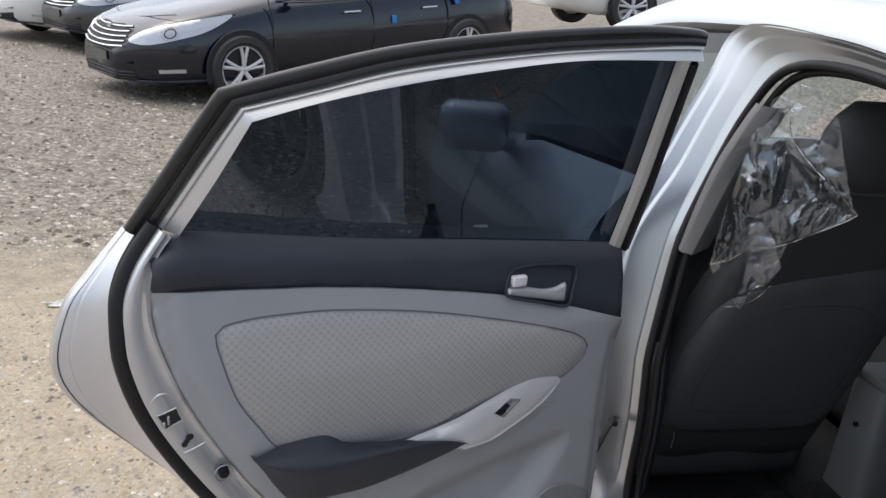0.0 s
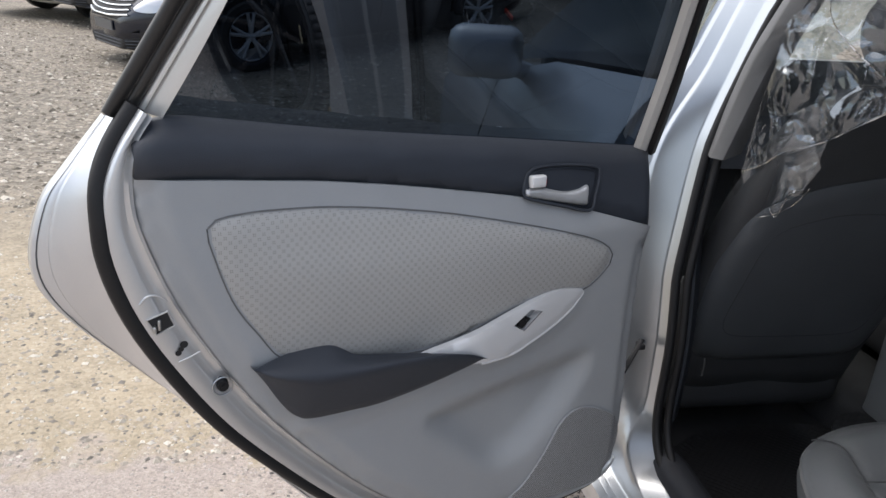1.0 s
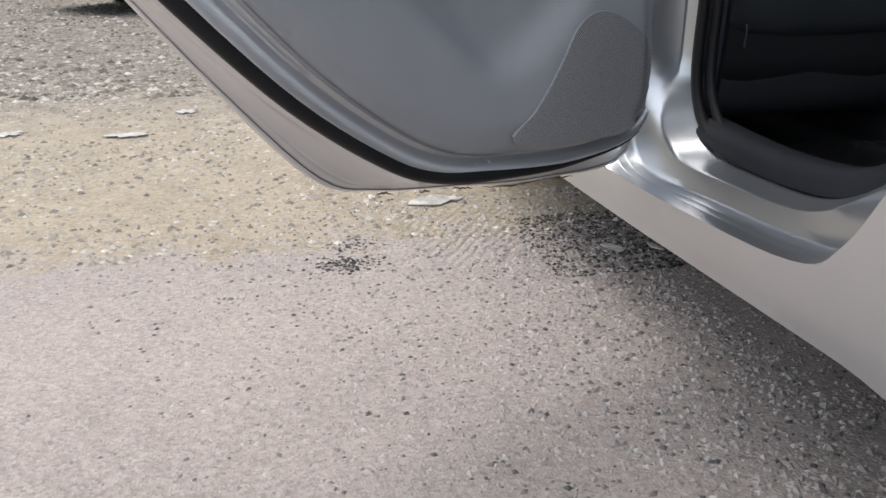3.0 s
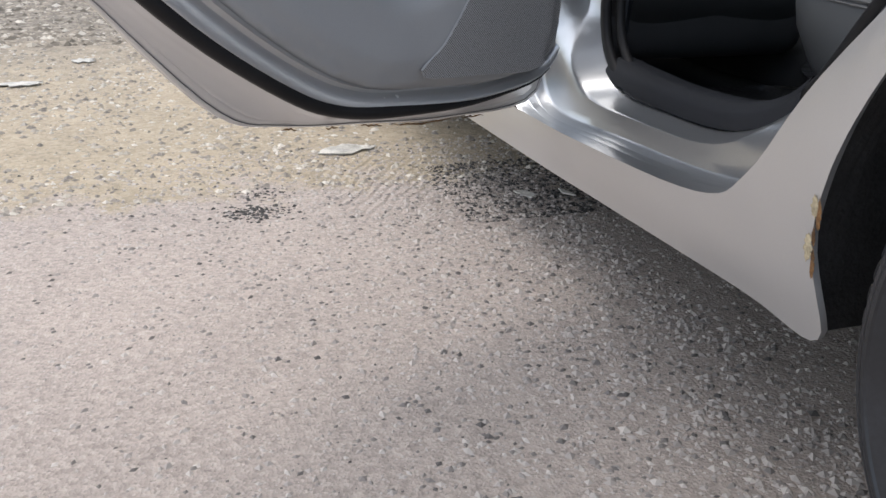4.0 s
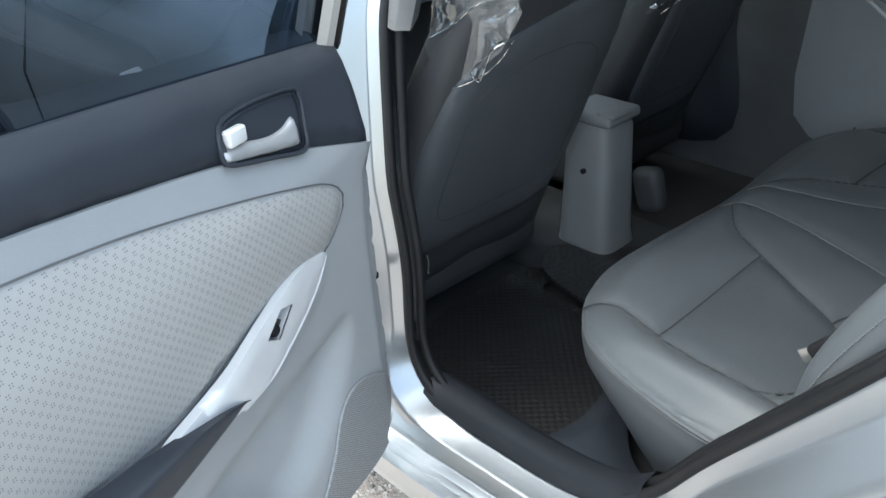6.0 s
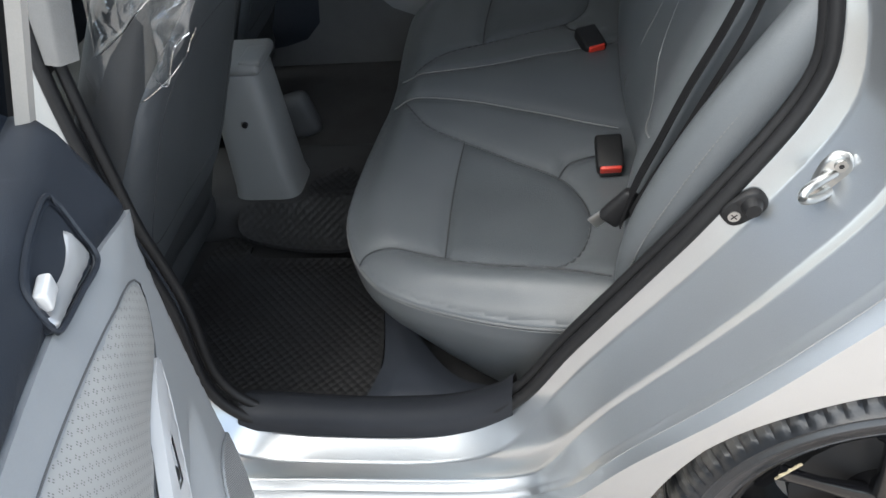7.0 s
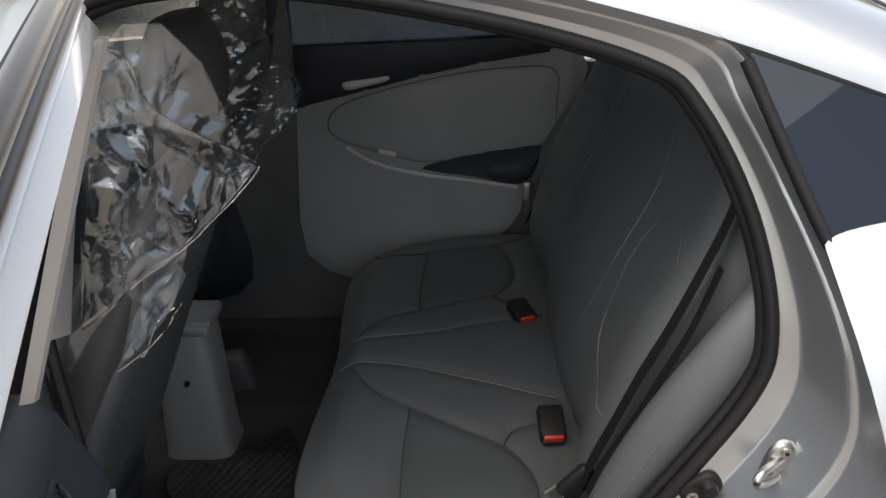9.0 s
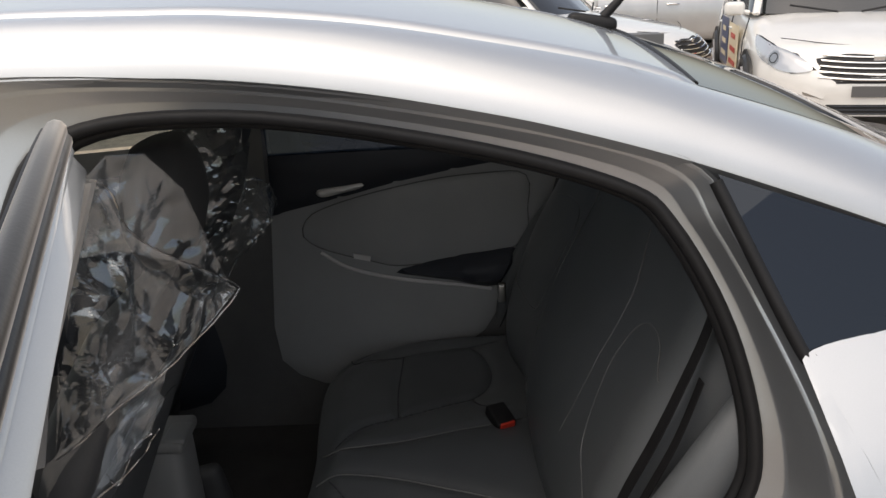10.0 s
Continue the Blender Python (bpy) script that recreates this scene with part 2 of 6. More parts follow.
def tube(path, r, sides=8, closed=False, flat=1.0, up=(0, 0, 1)):
    p = [Vector(q) for q in path]
    rings = []
    for i, c in enumerate(p):
        a = p[i - 1] if (i or closed) else p[i]
        b = p[(i + 1) % len(p)] if (closed or i + 1 < len(p)) else p[i]
        d = (b - a).normalized()
        s = d.cross(Vector(up))
        if s.length < 1e-4:
            s = d.cross(Vector((1, 0, 0)))
        s.normalize()
        w = s.cross(d)
        rr = r(i / max(1, len(p) - 1)) if callable(r) else r
        rings.append([c + s * math.cos(2 * math.pi * k / sides) * rr + w * math.sin(2 * math.pi * k / sides) * rr * flat for k in range(sides)])
    if closed:
        rings.append(rings[0])
    return loft(rings, True, not closed)


def box(c, size, m=None):
    v = [Vector((x * size[0] / 2, y * size[1] / 2, z * size[2] / 2)) for x in (-1, 1) for y in (-1, 1) for z in (-1, 1)]
    v = [(m @ p if m else p) + Vector(c) for p in v]
    return v, [(0, 1, 3, 2), (4, 6, 7, 5), (0, 4, 5, 1), (2, 3, 7, 6), (0, 2, 6, 4), (1, 5, 7, 3)]


def rounded(c, size, r, m=None, seg=3):
    """A box with rounded edges."""
    bm = bmesh.new()
    bmesh.ops.create_cube(bm, size=1)
    for v in bm.verts:
        v.co = Vector((v.co.x * size[0], v.co.y * size[1], v.co.z * size[2]))
    bmesh.ops.bevel(bm, geom=bm.edges[:], offset=r, segments=seg, affect="EDGES", profile=0.5)
    res = [(m @ v.co if m else v.co.copy()) + Vector(c) for v in bm.verts], [tuple(v.index for v in f.verts) for f in bm.faces]
    bm.free()
    return res


def inside(p, poly):
    x, y, c = p[0], p[1], False
    for i in range(len(poly)):
        (x1, y1), (x2, y2) = poly[i - 1][:2], poly[i][:2]
        if (y1 > y) != (y2 > y) and x < (x2 - x1) * (y - y1) / (y2 - y1) + x1:
            c = not c
    return c


def edge_distance(p, poly):
    best = 1e9
    for i in range(len(poly)):
        a, b = poly[i - 1], poly[i]
        dx, dy = b[0] - a[0], b[1] - a[1]
        t = max(0, min(1, ((p[0] - a[0]) * dx + (p[1] - a[1]) * dy) / (dx * dx + dy * dy + 1e-12)))
        best = min(best, math.hypot(p[0] - a[0] - t * dx, p[1] - a[1] - t * dy))
    return best


def patch(outline, place, height, step=0.02, back=0.0, holes=()):
    """A sheet filled within a flat outline; place(a, b, h) puts it into the world, height(a, b, d) its relief, d the way to the rim.
    back: how deep its rim turns back."""
    from mathutils.geometry import delaunay_2d_cdt
    poly = [(p[0], p[1]) for p in outline]
    loops = [poly] + [[(p[0], p[1]) for p in h] for h in holes]
    pts, edges = [], []
    for lp in loops:
        n0 = len(pts)
        pts += lp
        edges += [(n0 + i, n0 + (i + 1) % len(lp)) for i in range(len(lp))]
    xs, ys = [p[0] for p in poly], [p[1] for p in poly]
    i0, i1, j0, j1 = int(min(xs) / step) - 1, int(max(xs) / step) + 1, int(min(ys) / step) - 1, int(max(ys) / step) + 1
    for i in range(i0, i1 + 1):
        for j in range(j0, j1 + 1):
            p = ((i + 0.5 * (j % 2)) * step, j * step)
            if inside(p, poly) and edge_distance(p, poly) > step * 0.4 and not any(inside(p, h) or edge_distance(p, h) < step * 0.4 for h in loops[1:]):
                pts.append(p)
    vs, _, fs, *_ = delaunay_2d_cdt([Vector(p) for p in pts], edges, [], 1 if len(loops) == 1 else 0, 1e-6)
    keep = []
    for f in fs:
        c = sum((vs[i] for i in f), Vector((0, 0))) / len(f)
        if inside(c, poly) and not any(inside(c, h) for h in loops[1:]):
            keep.append(tuple(f))
    verts = [place(v[0], v[1], height(v[0], v[1], edge_distance(v, poly))) for v in vs]
    geo = (verts, keep)
    if back:
        rim = [place(a, b, height(a, b, 0.0)) for a, b in poly]
        low = [place(a, b, height(a, b, 0.0) - back) for a, b in poly]
        geo = join(geo, loft([rim, low], True))
    return geo


def ease(t):
    t = max(0.0, min(1.0, t))
    return t * t * (3 - 2 * t)


def table(x, pairs):
    for (a, fa), (b, fb) in zip(pairs, pairs[1:]):
        if x <= b:
            return fa + (fb - fa) * max(0, (x - a)) / (b - a)
    return pairs[-1][1]


# ---- the ground ----
def ground_height(x, y):
    n = noise.noise(Vector((x * 0.6, y * 0.6, 3)))
    m = noise.noise(Vector((x * 3.0, y * 3.0, 7)))
    rough = ease((-1.6 - x) / 0.5)
    near = 1 - ease((math.hypot(x + 0.4, y + 0.6) - 1.5) / 1.5)
    bank = ease((-5.0 - x) / 3.0) * (0.80 * ease((y + 2.2) / 6.5) + 0.08)      # the lot rises there
    return (n * 0.012 + m * 0.006 * rough) * (1 - 0.8 * near) - 0.001 + bank


GROUND = material("asphalt_dirt_and_gravel", (0.3, 0.27, 0.24), 0.9)


def ground_material():
    t, b = nodes_of(GROUND)
    c = t.nodes.new("ShaderNodeTexCoord")
    sep = t.nodes.new("ShaderNodeSeparateXYZ")
    t.links.new(c.outputs["Object"], sep.inputs[0])

    def vor(scale):
        v = t.nodes.new("ShaderNodeTexVoronoi")
        v.inputs["Scale"].default_value = scale
        t.links.new(c.outputs["Object"], v.inputs["Vector"])
        return v

    def math_node(op, a, bb):
        n = t.nodes.new("ShaderNodeMath")
        n.operation = op
        for i, q in enumerate((a, bb)):
            if isinstance(q, (int, float)):
                n.inputs[i].default_value = q
            else:
                t.links.new(q, n.inputs[i])
        return n.outputs[0]

    def mixc(f, a, bb, kind="MIX"):
        n = t.nodes.new("ShaderNodeMixRGB")
        n.blend_type = kind
        for i, q in enumerate((f, a, bb)):
            if isinstance(q, (int, float)):
                n.inputs[i].default_value = q
            elif isinstance(q, tuple):
                n.inputs[i].default_value = (*q, 1)
            else:
                t.links.new(q, n.inputs[i])
        return n.outputs[0]

    big, mid, fine = noise_node(t, 1.1, 5), noise_node(t, 7, 5), noise_node(t, 90, 4)
    flakes = noise_node(t, 55, 6)
    v1, v2 = vor(85), vor(190)
    # asphalt with worn pale chips
    grain = ramp(t, v2.outputs["Color"], [(0.14, (0.20, 0.182, 0.168)), (0.34, (0.315, 0.286, 0.262)), (0.62, (0.41, 0.368, 0.334)), (0.88, (0.52, 0.485, 0.45))])
    coarse = ramp(t, v1.outputs["Color"], [(0.20, (0.24, 0.217, 0.20)), (0.40, (0.355, 0.318, 0.288)), (0.8, (0.445, 0.40, 0.362))])
    asph = mixc(0.66, coarse, grain)
    asph = mixc(0.3, asph, ramp(t, big.outputs["Fac"], [(0.35, (0.25, 0.227, 0.212)), (0.65, (0.455, 0.408, 0.368))]))
    asph = mixc(1.0, asph, (0.90, 0.865, 0.835), "MULTIPLY")
    # sandy dirt
    dirt = mixc(0.5, ramp(t, fine.outputs["Fac"], [(0.3, (0.17, 0.152, 0.112)), (0.6, (0.365, 0.32, 0.24)), (0.8, (0.48, 0.45, 0.37))]), ramp(t, v1.outputs["Color"], [(0.2, (0.15, 0.135, 0.10)), (0.5, (0.36, 0.315, 0.235)), (0.9, (0.50, 0.47, 0.40))]))
    dirt = mixc(0.5, dirt, ramp(t, mid.outputs["Fac"], [(0.3, (0.22, 0.198, 0.15)), (0.7, (0.395, 0.35, 0.27))]))
    dirt = mixc(1.0, dirt, (1.04, 0.99, 0.93), "MULTIPLY")
    # grey gravel further off
    grav = ramp(t, vor(40).outputs["Color"], [(0.2, (0.065, 0.057, 0.045)), (0.5, (0.19, 0.166, 0.131)), (0.85, (0.40, 0.356, 0.288))])
    grav = mixc(0.5, grav, ramp(t, mid.outputs["Fac"], [(0.3, (0.095, 0.084, 0.067)), (0.7, (0.225, 0.197, 0.156))]))
    wob = math_node("MULTIPLY", math_node("SUBTRACT", mid.outputs["Fac"], 0.5), 0.9)
    x1 = math_node("ADD", sep.outputs[0], wob)
    edge = math_node("MINIMUM", math_node("MAXIMUM", math_node("DIVIDE", math_node("SUBTRACT", -1.56, x1), 0.16), 0), 1)
    far = math_node("MINIMUM", math_node("MAXIMUM", math_node("DIVIDE", math_node("SUBTRACT", -3.0, x1), 1.4), 0), 1)
    col = mixc(far, mixc(edge, asph, dirt), grav)
    t.links.new(col, b.inputs["Base Color"])
    bn = t.nodes.new("ShaderNodeBump")
    bn.inputs["Strength"].default_value, bn.inputs["Distance"].default_value = 0.6, 0.004
    # ribs pressed by a tyre beside the sill
    along = math_node("ADD", math_node("MULTIPLY", sep.outputs[0], 0.55), math_node("MULTIPLY", sep.outputs[1], 0.83))
    rib = math_node("SINE", math_node("MULTIPLY", math_node("ADD", along, math_node("MULTIPLY", mid.outputs["Fac"], 0.06)), 260.0), 0)
    dx, dy = math_node("DIVIDE", math_node("ADD", sep.outputs[0], 1.62), 0.28), math_node("DIVIDE", math_node("ADD", sep.outputs[1], 0.90), 0.22)
    near = math_node("MAXIMUM", math_node("SUBTRACT", 1.0, math_node("ADD", math_node("MULTIPLY", dx, dx), math_node("MULTIPLY", dy, dy))), 0.0)
    rough = math_node("ADD", math_node("MULTIPLY", flakes.outputs["Fac"], 1.6), math_node("ADD", math_node("MULTIPLY", v2.outputs["Distance"], 0.6), noise_node(t, 260, 5).outputs["Fac"]))
    t.links.new(math_node("ADD", rough, math_node("MULTIPLY", math_node("MULTIPLY", rib, near), 0.95)), bn.inputs["Height"])
    t.links.new(bn.outputs[0], b.inputs["Normal"])


ground_material()


def axis_steps(a, b, near_a, near_b, fine, coarse):
    res, x = [], a
    while x < b:
        res.append(x)
        d = max(0, near_a - x, x - near_b)
        x += fine + d * coarse
    return res + [b]


gx = axis_steps(-600, 600, -4.5, 0.6, 0.05, 0.12)
gy = axis_steps(-600, 600, -3.0, 0.0, 0.05, 0.12)
part("ground", ([(x, y, ground_height(x, y)) for x in gx for y in gy],
     [(i * len(gy) + j, (i + 1) * len(gy) + j, (i + 1) * len(gy) + j + 1, i * len(gy) + j + 1) for i in range(len(gx) - 1) for j in range(len(gy) - 1)]),
     GROUND, None, "worn asphalt running into sandy dirt and gravel", kind="structure")

# ---- the silver car: outer shell ----
PROF = [(0.2, -0.785), (0.24, -0.805), (0.3, -0.815), (0.4, -0.83), (0.6, -0.845), (0.8, -0.845), (0.95, -0.82), (1.05, -0.765), (1.11, -0.70), (1.31, -0.615), (1.40, -0.585), (1.43, -0.57)]
LIPY = [(0.35, -0.705), (0.75, -0.70), (1.0, -0.66), (1.3, -0.575), (1.40, -0.55)]


def side_y(x, z):
    """The outer skin of the near side."""
    y = 0.0
    for k in (-0.04, -0.02, 0, 0.02, 0.04):
        y += table(z + k, PROF) / 5
    d = math.hypot(x, z - 0.31)
    y -= 0.004 * math.exp(-((d - 0.36) / 0.07) ** 2)
    return y


LIP = [(-0.95, 1.361), (-1.02, 1.27), (-1.045, 1.11), (-1.045, 0.98), (-1.02, 0.80), (-0.99, 0.62), (-0.985, 0.44), (-0.91, 0.362), (-0.77, 0.353), (-0.62, 0.366),
       (-0.51, 0.431), (-0.425, 0.553), (-0.286, 0.742), (-0.173, 0.90), (-0.154, 0.99), (-0.182, 1.119), (-0.245, 1.237), (-0.309, 1.286), (-0.50, 1.339), (-0.757, 1.378)]
CUT = [(-1.10, 1.415), (-1.13, 1.30), (-1.14, 1.11), (-1.14, 0.98), (-1.12, 0.80), (-1.10, 0.62), (-1.09, 0.42), (-1.05, 0.30), (-0.80, 0.305), (-0.53, 0.325),
       (-0.44, 0.375), (-0.35, 0.49), (-0.18, 0.67), (-0.06, 0.82), (-0.055, 0.94), (-0.11, 1.08), (-0.19, 1.235), (-0.245, 1.318), (-0.50, 1.379), (-0.80, 1.418)]
lip = [Vector((p.x, 0, p.y)) for p in paired([(x, z) for x, z in LIP], 6, True)]
cut = [Vector((p.x, 0, p.y)) for p in paired([(x, z) for x, z in CUT], 6, True)]
for p in lip:
    p.y = table(p.z, LIPY)
for p in cut:
    p.y = side_y(p.x, p.z)


def jamb(mirror=1):
    """The stepped frame between the seal and the outer skin: one section on the pillars, a flatter one with ribs along the sill."""
    post = ((-0.02, -0.05), (0, 0), (0.03, 0.012), (0.06, 0.02), (0.24, 0.05), (0.265, 0.062), (0.285, 0.085), (0.56, 0.40), (0.585, 0.43), (0.605, 0.445), (0.67, 0.462), (0.685, 0.468), (0.70, 0.485), (0.865, 0.78), (0.88, 0.80), (0.89, 0.805), (0.93, 0.86), (0.94, 0.862), (0.96, 0.90), (1, 1.0))
    sill = ((-0.02, -0.05), (0, 0), (0.02, 0.01), (0.04, 0.03), (0.20, 0.38), (0.215, 0.41), (0.24, 0.43), (0.40, 0.445), (0.60, 0.465), (0.82, 0.485), (0.85, 0.50), (0.87, 0.53), (0.895, 0.66), (0.905, 0.668), (0.91, 0.68), (0.925, 0.79), (0.935, 0.798), (0.94, 0.81), (0.96, 0.93), (1, 1.0))
    rings = []
    for (f0, g0), (f1, g1) in zip(post, sill):
        ring = []
        for a, b in zip(lip, cut):
            w = 1 - ease((a.z - 0.385) / 0.10)
            f, g = f0 + (f1 - f0) * w, g0 + (g1 - g0) * w
            ring.append(Vector((a.x + (b.x - a.x) * f, (a.y + (b.y - a.y) * g) * mirror, a.z + (b.z - a.z) * f)))
        rings.append(ring)
    return loft(rings, True)


car = thing("silver_sedan", (-0.9, 0, 0), "silver sedan with its rear door wide open", "car")
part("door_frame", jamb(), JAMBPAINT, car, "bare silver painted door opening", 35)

A = [(-1.9, 0.30), (-1.05, 0.30), (-0.80, 0.305), (-0.53, 0.325), (-0.44, 0.375), (-0.35, 0.49), (-0.18, 0.67), (-0.06, 0.82), (-0.055, 0.94), (-0.11, 1.08), (-0.132, 1.118), (-0.03, 1.14), (0.14, 1.165), (0.9, 1.02), (1.05, 0.75), (1.05, 0.5)]
B = [(-1.9, 0.205), (-1.05, 0.218), (-0.80, 0.225), (-0.45, 0.236), (-0.328, 0.24), (-0.340, 0.345), (-0.300, 0.475), (-0.231, 0.565), (-0.125, 0.630), (-0.04, 0.651), (0.0, 0.653), (0.06, 0.647), (0.155, 0.617), (0.26, 0.535), (0.33, 0.405), (0.34, 0.26)]


def flank(m=1):
    a, b = paired(A, 6), paired(B, 6)
    rings = []
    for k in range(13):
        f = k / 12
        r = []
        for p, q in zip(a, b):
            x, z = p.x + (q.x - p.x) * f, p.y + (q.y - p.y) * f
            r.append(Vector((x, side_y(x, z) * m, z)))
        rings.append(r)
    last = [Vector((p.x, p.y + 0.007 * m, p.z + 0.002)) for p in rings[-1]]
    return loft(rings + [last])


part("rear_fender", flank(), SILVER, car, "silver rear wing and sill with rust at the arch", 50)
part("rear_fender", flank(-1), SILVER, car)

GUT = [(-1.95, 1.26), (-1.5, 1.385), (-1.1, 1.418), (-0.87, 1.42), (-0.75, 1.415), (-0.62, 1.40), (-0.50, 1.379), (-0.38, 1.353), (-0.227, 1.31), (-0.032, 1.243), (0.15, 1.17), (0.6, 1.05)]
EDG = [(-1.90, 1.33), (-1.5, 1.455), (-1.1, 1.482), (-0.87, 1.483), (-0.75, 1.479), (-0.60, 1.464), (-0.45, 1.438), (-0.30, 1.407), (-0.20, 1.378), (0.0, 1.312), (0.20, 1.225), (0.6, 1.06)]


def roof_sides(m=1):
    a, b = paired(GUT, 6), paired(EDG, 6)
    rings = [[Vector((p.x, (table(p.y, PROF) + 0.012) * m, p.y - 0.012)) for p in a]]
    for k in range(9):
        f = k / 8
        r = []
        for p, q in zip(a, b):
            y0, y1 = table(p.y, PROF), -0.49
            s = math.sin(f * math.pi / 2)
            r.append(Vector((p.x + (q.x - p.x) * f, (y0 + (y1 - y0) * (1 - math.cos(f * math.pi / 2))) * m, p.y + (q.y - p.y) * s)))
        rings.append(r)
    return loft(rings)


part("roof_side", roof_sides(), SILVER, car)
part("roof_side", roof_sides(-1), SILVER, car)
edge_pts = [p for p in paired(EDG, 6)]


def top_sheet(x0, x1, inset=0.0):
    sel = [p for p in edge_pts if x0 - 0.001 <= p.x <= x1 + 0.001]
    return loft([[Vector((p.x, (0.49 - inset) * s, p.y + 0.03 * (1 - s * s))) for p in sel] for s in [k / 8 - 1 for k in range(17)]])


part("roof", top_sheet(-1.90, -0.20), SILVER, car, "dusty silver roof", solid=0.004)
part("rear_window", top_sheet(-0.20, 0.6, 0.02), SMOKED, car, "dark rear window")
part("rear_window_seal", tube([Vector((-0.198, 0.465 * q, 1.3775 + 0.03 * (1 - q * q))) for q in [k / 12 - 1 for k in range(25)]], 0.007, 8, flat=0.5), BLACKRUB, car, "black rubber along the rear window")

# ---- the open rear door ----
DU, DN, D0 = Vector((0.33094, -0.94365, 0)), Vector((0.94365, 0.33094, 0)), Vector((-0.876, -0.829, 0))


def dw(u, z, v):
    """A place on the open door: u away from the hinges, z up, v towards the cabin."""
    p = D0 + DU * u + DN * v
    return Vector((p.x, p.y, z))


def lean(u, z):
    return -0.063 + 0.37 * (z - 1.03)


def set_back(u, z):
    """The lining leans away towards the window and the hinges."""
    return -(1 - u / 0.85) * (0.012 + 0.45 * max(0.0, z - 0.9))


door = new("rear_door", data_of("rear_door", *join(
    loft([[dw(u, z, v) for u, z in
           [(p.x, p.y) for p in paired([(-0.06, 1.06), (-0.05, 0.8), (-0.05, 0.5), (-0.055, 0.34), (0.115, 0.322), (0.274, 0.334), (0.40, 0.347), (0.484, 0.374), (0.607, 0.507),
                                        (0.739, 0.668), (0.825, 0.761), (0.906, 0.85), (0.934, 0.915), (0.916, 0.994), (0.884, 1.039), (0.835, 1.10)], 4)]]
          for v in (-0.105, -0.112, -0.118)])), SILVER))
door.parent = car
door.matrix_parent_inverse = Matrix.Translation(-car.location)
tagged(door, "silver rear door standing wide open with a grey lining")

FLANGE = [(-0.06, 1.06), (-0.05, 0.8), (-0.05, 0.5), (-0.055, 0.34), (0.115, 0.322), (0.274, 0.334), (0.40, 0.347), (0.484, 0.374), (0.607, 0.507), (0.739, 0.668), (0.825, 0.761), (0.906, 0.85), (0.934, 0.915), (0.916, 0.994), (0.884, 1.039), (0.835, 1.10)]
SEALIN = [(-0.035, 1.05), (-0.03, 0.8), (-0.03, 0.5), (-0.01, 0.39), (0.115, 0.358), (0.26, 0.358), (0.36, 0.37), (0.43, 0.40), (0.546, 0.481), (0.671, 0.602), (0.755, 0.70), (0.833, 0.828), (0.866, 0.925), (0.866, 1.0), (0.844, 1.063), (0.808, 1.122)]
LINING = [(-0.04, 1.010), (-0.012, 0.8), (-0.018, 0.5), (0.0, 0.415), (0.10, 0.390), (0.22, 0.393), (0.31, 0.401), (0.394, 0.437), (0.50, 0.515), (0.60, 0.615), (0.68, 0.712), (0.765, 0.85), (0.812, 0.965), (0.822, 1.03), (0.815, 1.08), (0.795, 1.113)]
fl, si, li = paired(FLANGE, 5), paired(SEALIN, 5), paired(LINING, 5)


def door_ring(a, b, f, v):
    return [dw(p.x + (q.x - p.x) * f, p.y + (q.y - p.y) * f, v + (set_back(p.x, min(p.y, 0.92)) * (1 - f) if a is li else 0.0)) for p, q in zip(a, b)]


rim_rings = [door_ring(li, si, 0, -0.012), door_ring(li, si, 0.05, -0.025), door_ring(li, si, 0.17, -0.028), door_ring(li, si, 0.24, -0.026), door_ring(li, si, 0.30, -0.021), door_ring(li, si, 0.36, -0.0195), door_ring(li, si, 0.62, -0.0195), door_ring(li, si, 0.70, -0.021), door_ring(li, si, 0.80, -0.027), door_ring(li, si, 0.90, -0.038), door_ring(li, si, 1.0, -0.048), door_ring(si, fl, 0.10, -0.060), door_ring(si, fl, 0.25, -0.071), door_ring(si, fl, 0.42, -0.080), door_ring(si, fl, 0.60, -0.0868), door_ring(si, fl, 0.66, -0.0885), door_ring(si, fl, 0.675, -0.0920),
                        door_ring(si, fl, 0.70, -0.0925), door_ring(si, fl, 0.86, -0.0965), door_ring(si, fl, 0.87, -0.0985), door_ring(si, fl, 0.885, -0.0985), door_ring(si, fl, 0.895, -0.0965), door_ring(si, fl, 0.97, -0.0985), door_ring(si, fl, 1.0, -0.105)]
part("shut_face", loft([r[13:] for r in rim_rings]), SILVER, door, "silver painted door edge", 50)
# thin grey tube that darkens the hem groove
part("hem_gap", tube(door_ring(si, fl, 0.88, -0.0985)[12:], 0.0011, 6, up=tuple(DN)), SEATFAB, door, "grey line in the hem groove")
part("outer_skin", patch([(p.x, p.y) for p in fl if p.y < 0.985] + [(0.90, 0.985)], dw, lambda u, z, d: -0.118 - 0.05 * ease(d / 0.2), 0.05), SILVER, door)
seal_path = []
for p, q in zip(li, si):
    f = 0.78 + 0.24 * ease((p.y - 1.0) / 0.1)
    seal_path.append(dw(p.x + (q.x - p.x) * f, p.y + (q.y - p.y) * f, -0.030 - 0.015 * ease((p.y - 1.0) / 0.1)))
part("weatherstrip", join(tube(seal_path[15:], lambda t: 0.003 + 0.0075 * ease(t / 0.2) + 0.0015 * ease((t - 0.35) / 0.3), 10, up=tuple(DN)), tube([q - DN * 0.016 + (q - dw(0.3, 0.8, 0)).normalized() * 0.002 for q in seal_path[15:]], lambda t: 0.003 + 0.0045 * ease(t / 0.2), 10, up=tuple(DN))), BLACKRUB, door, "black rubber door seal")

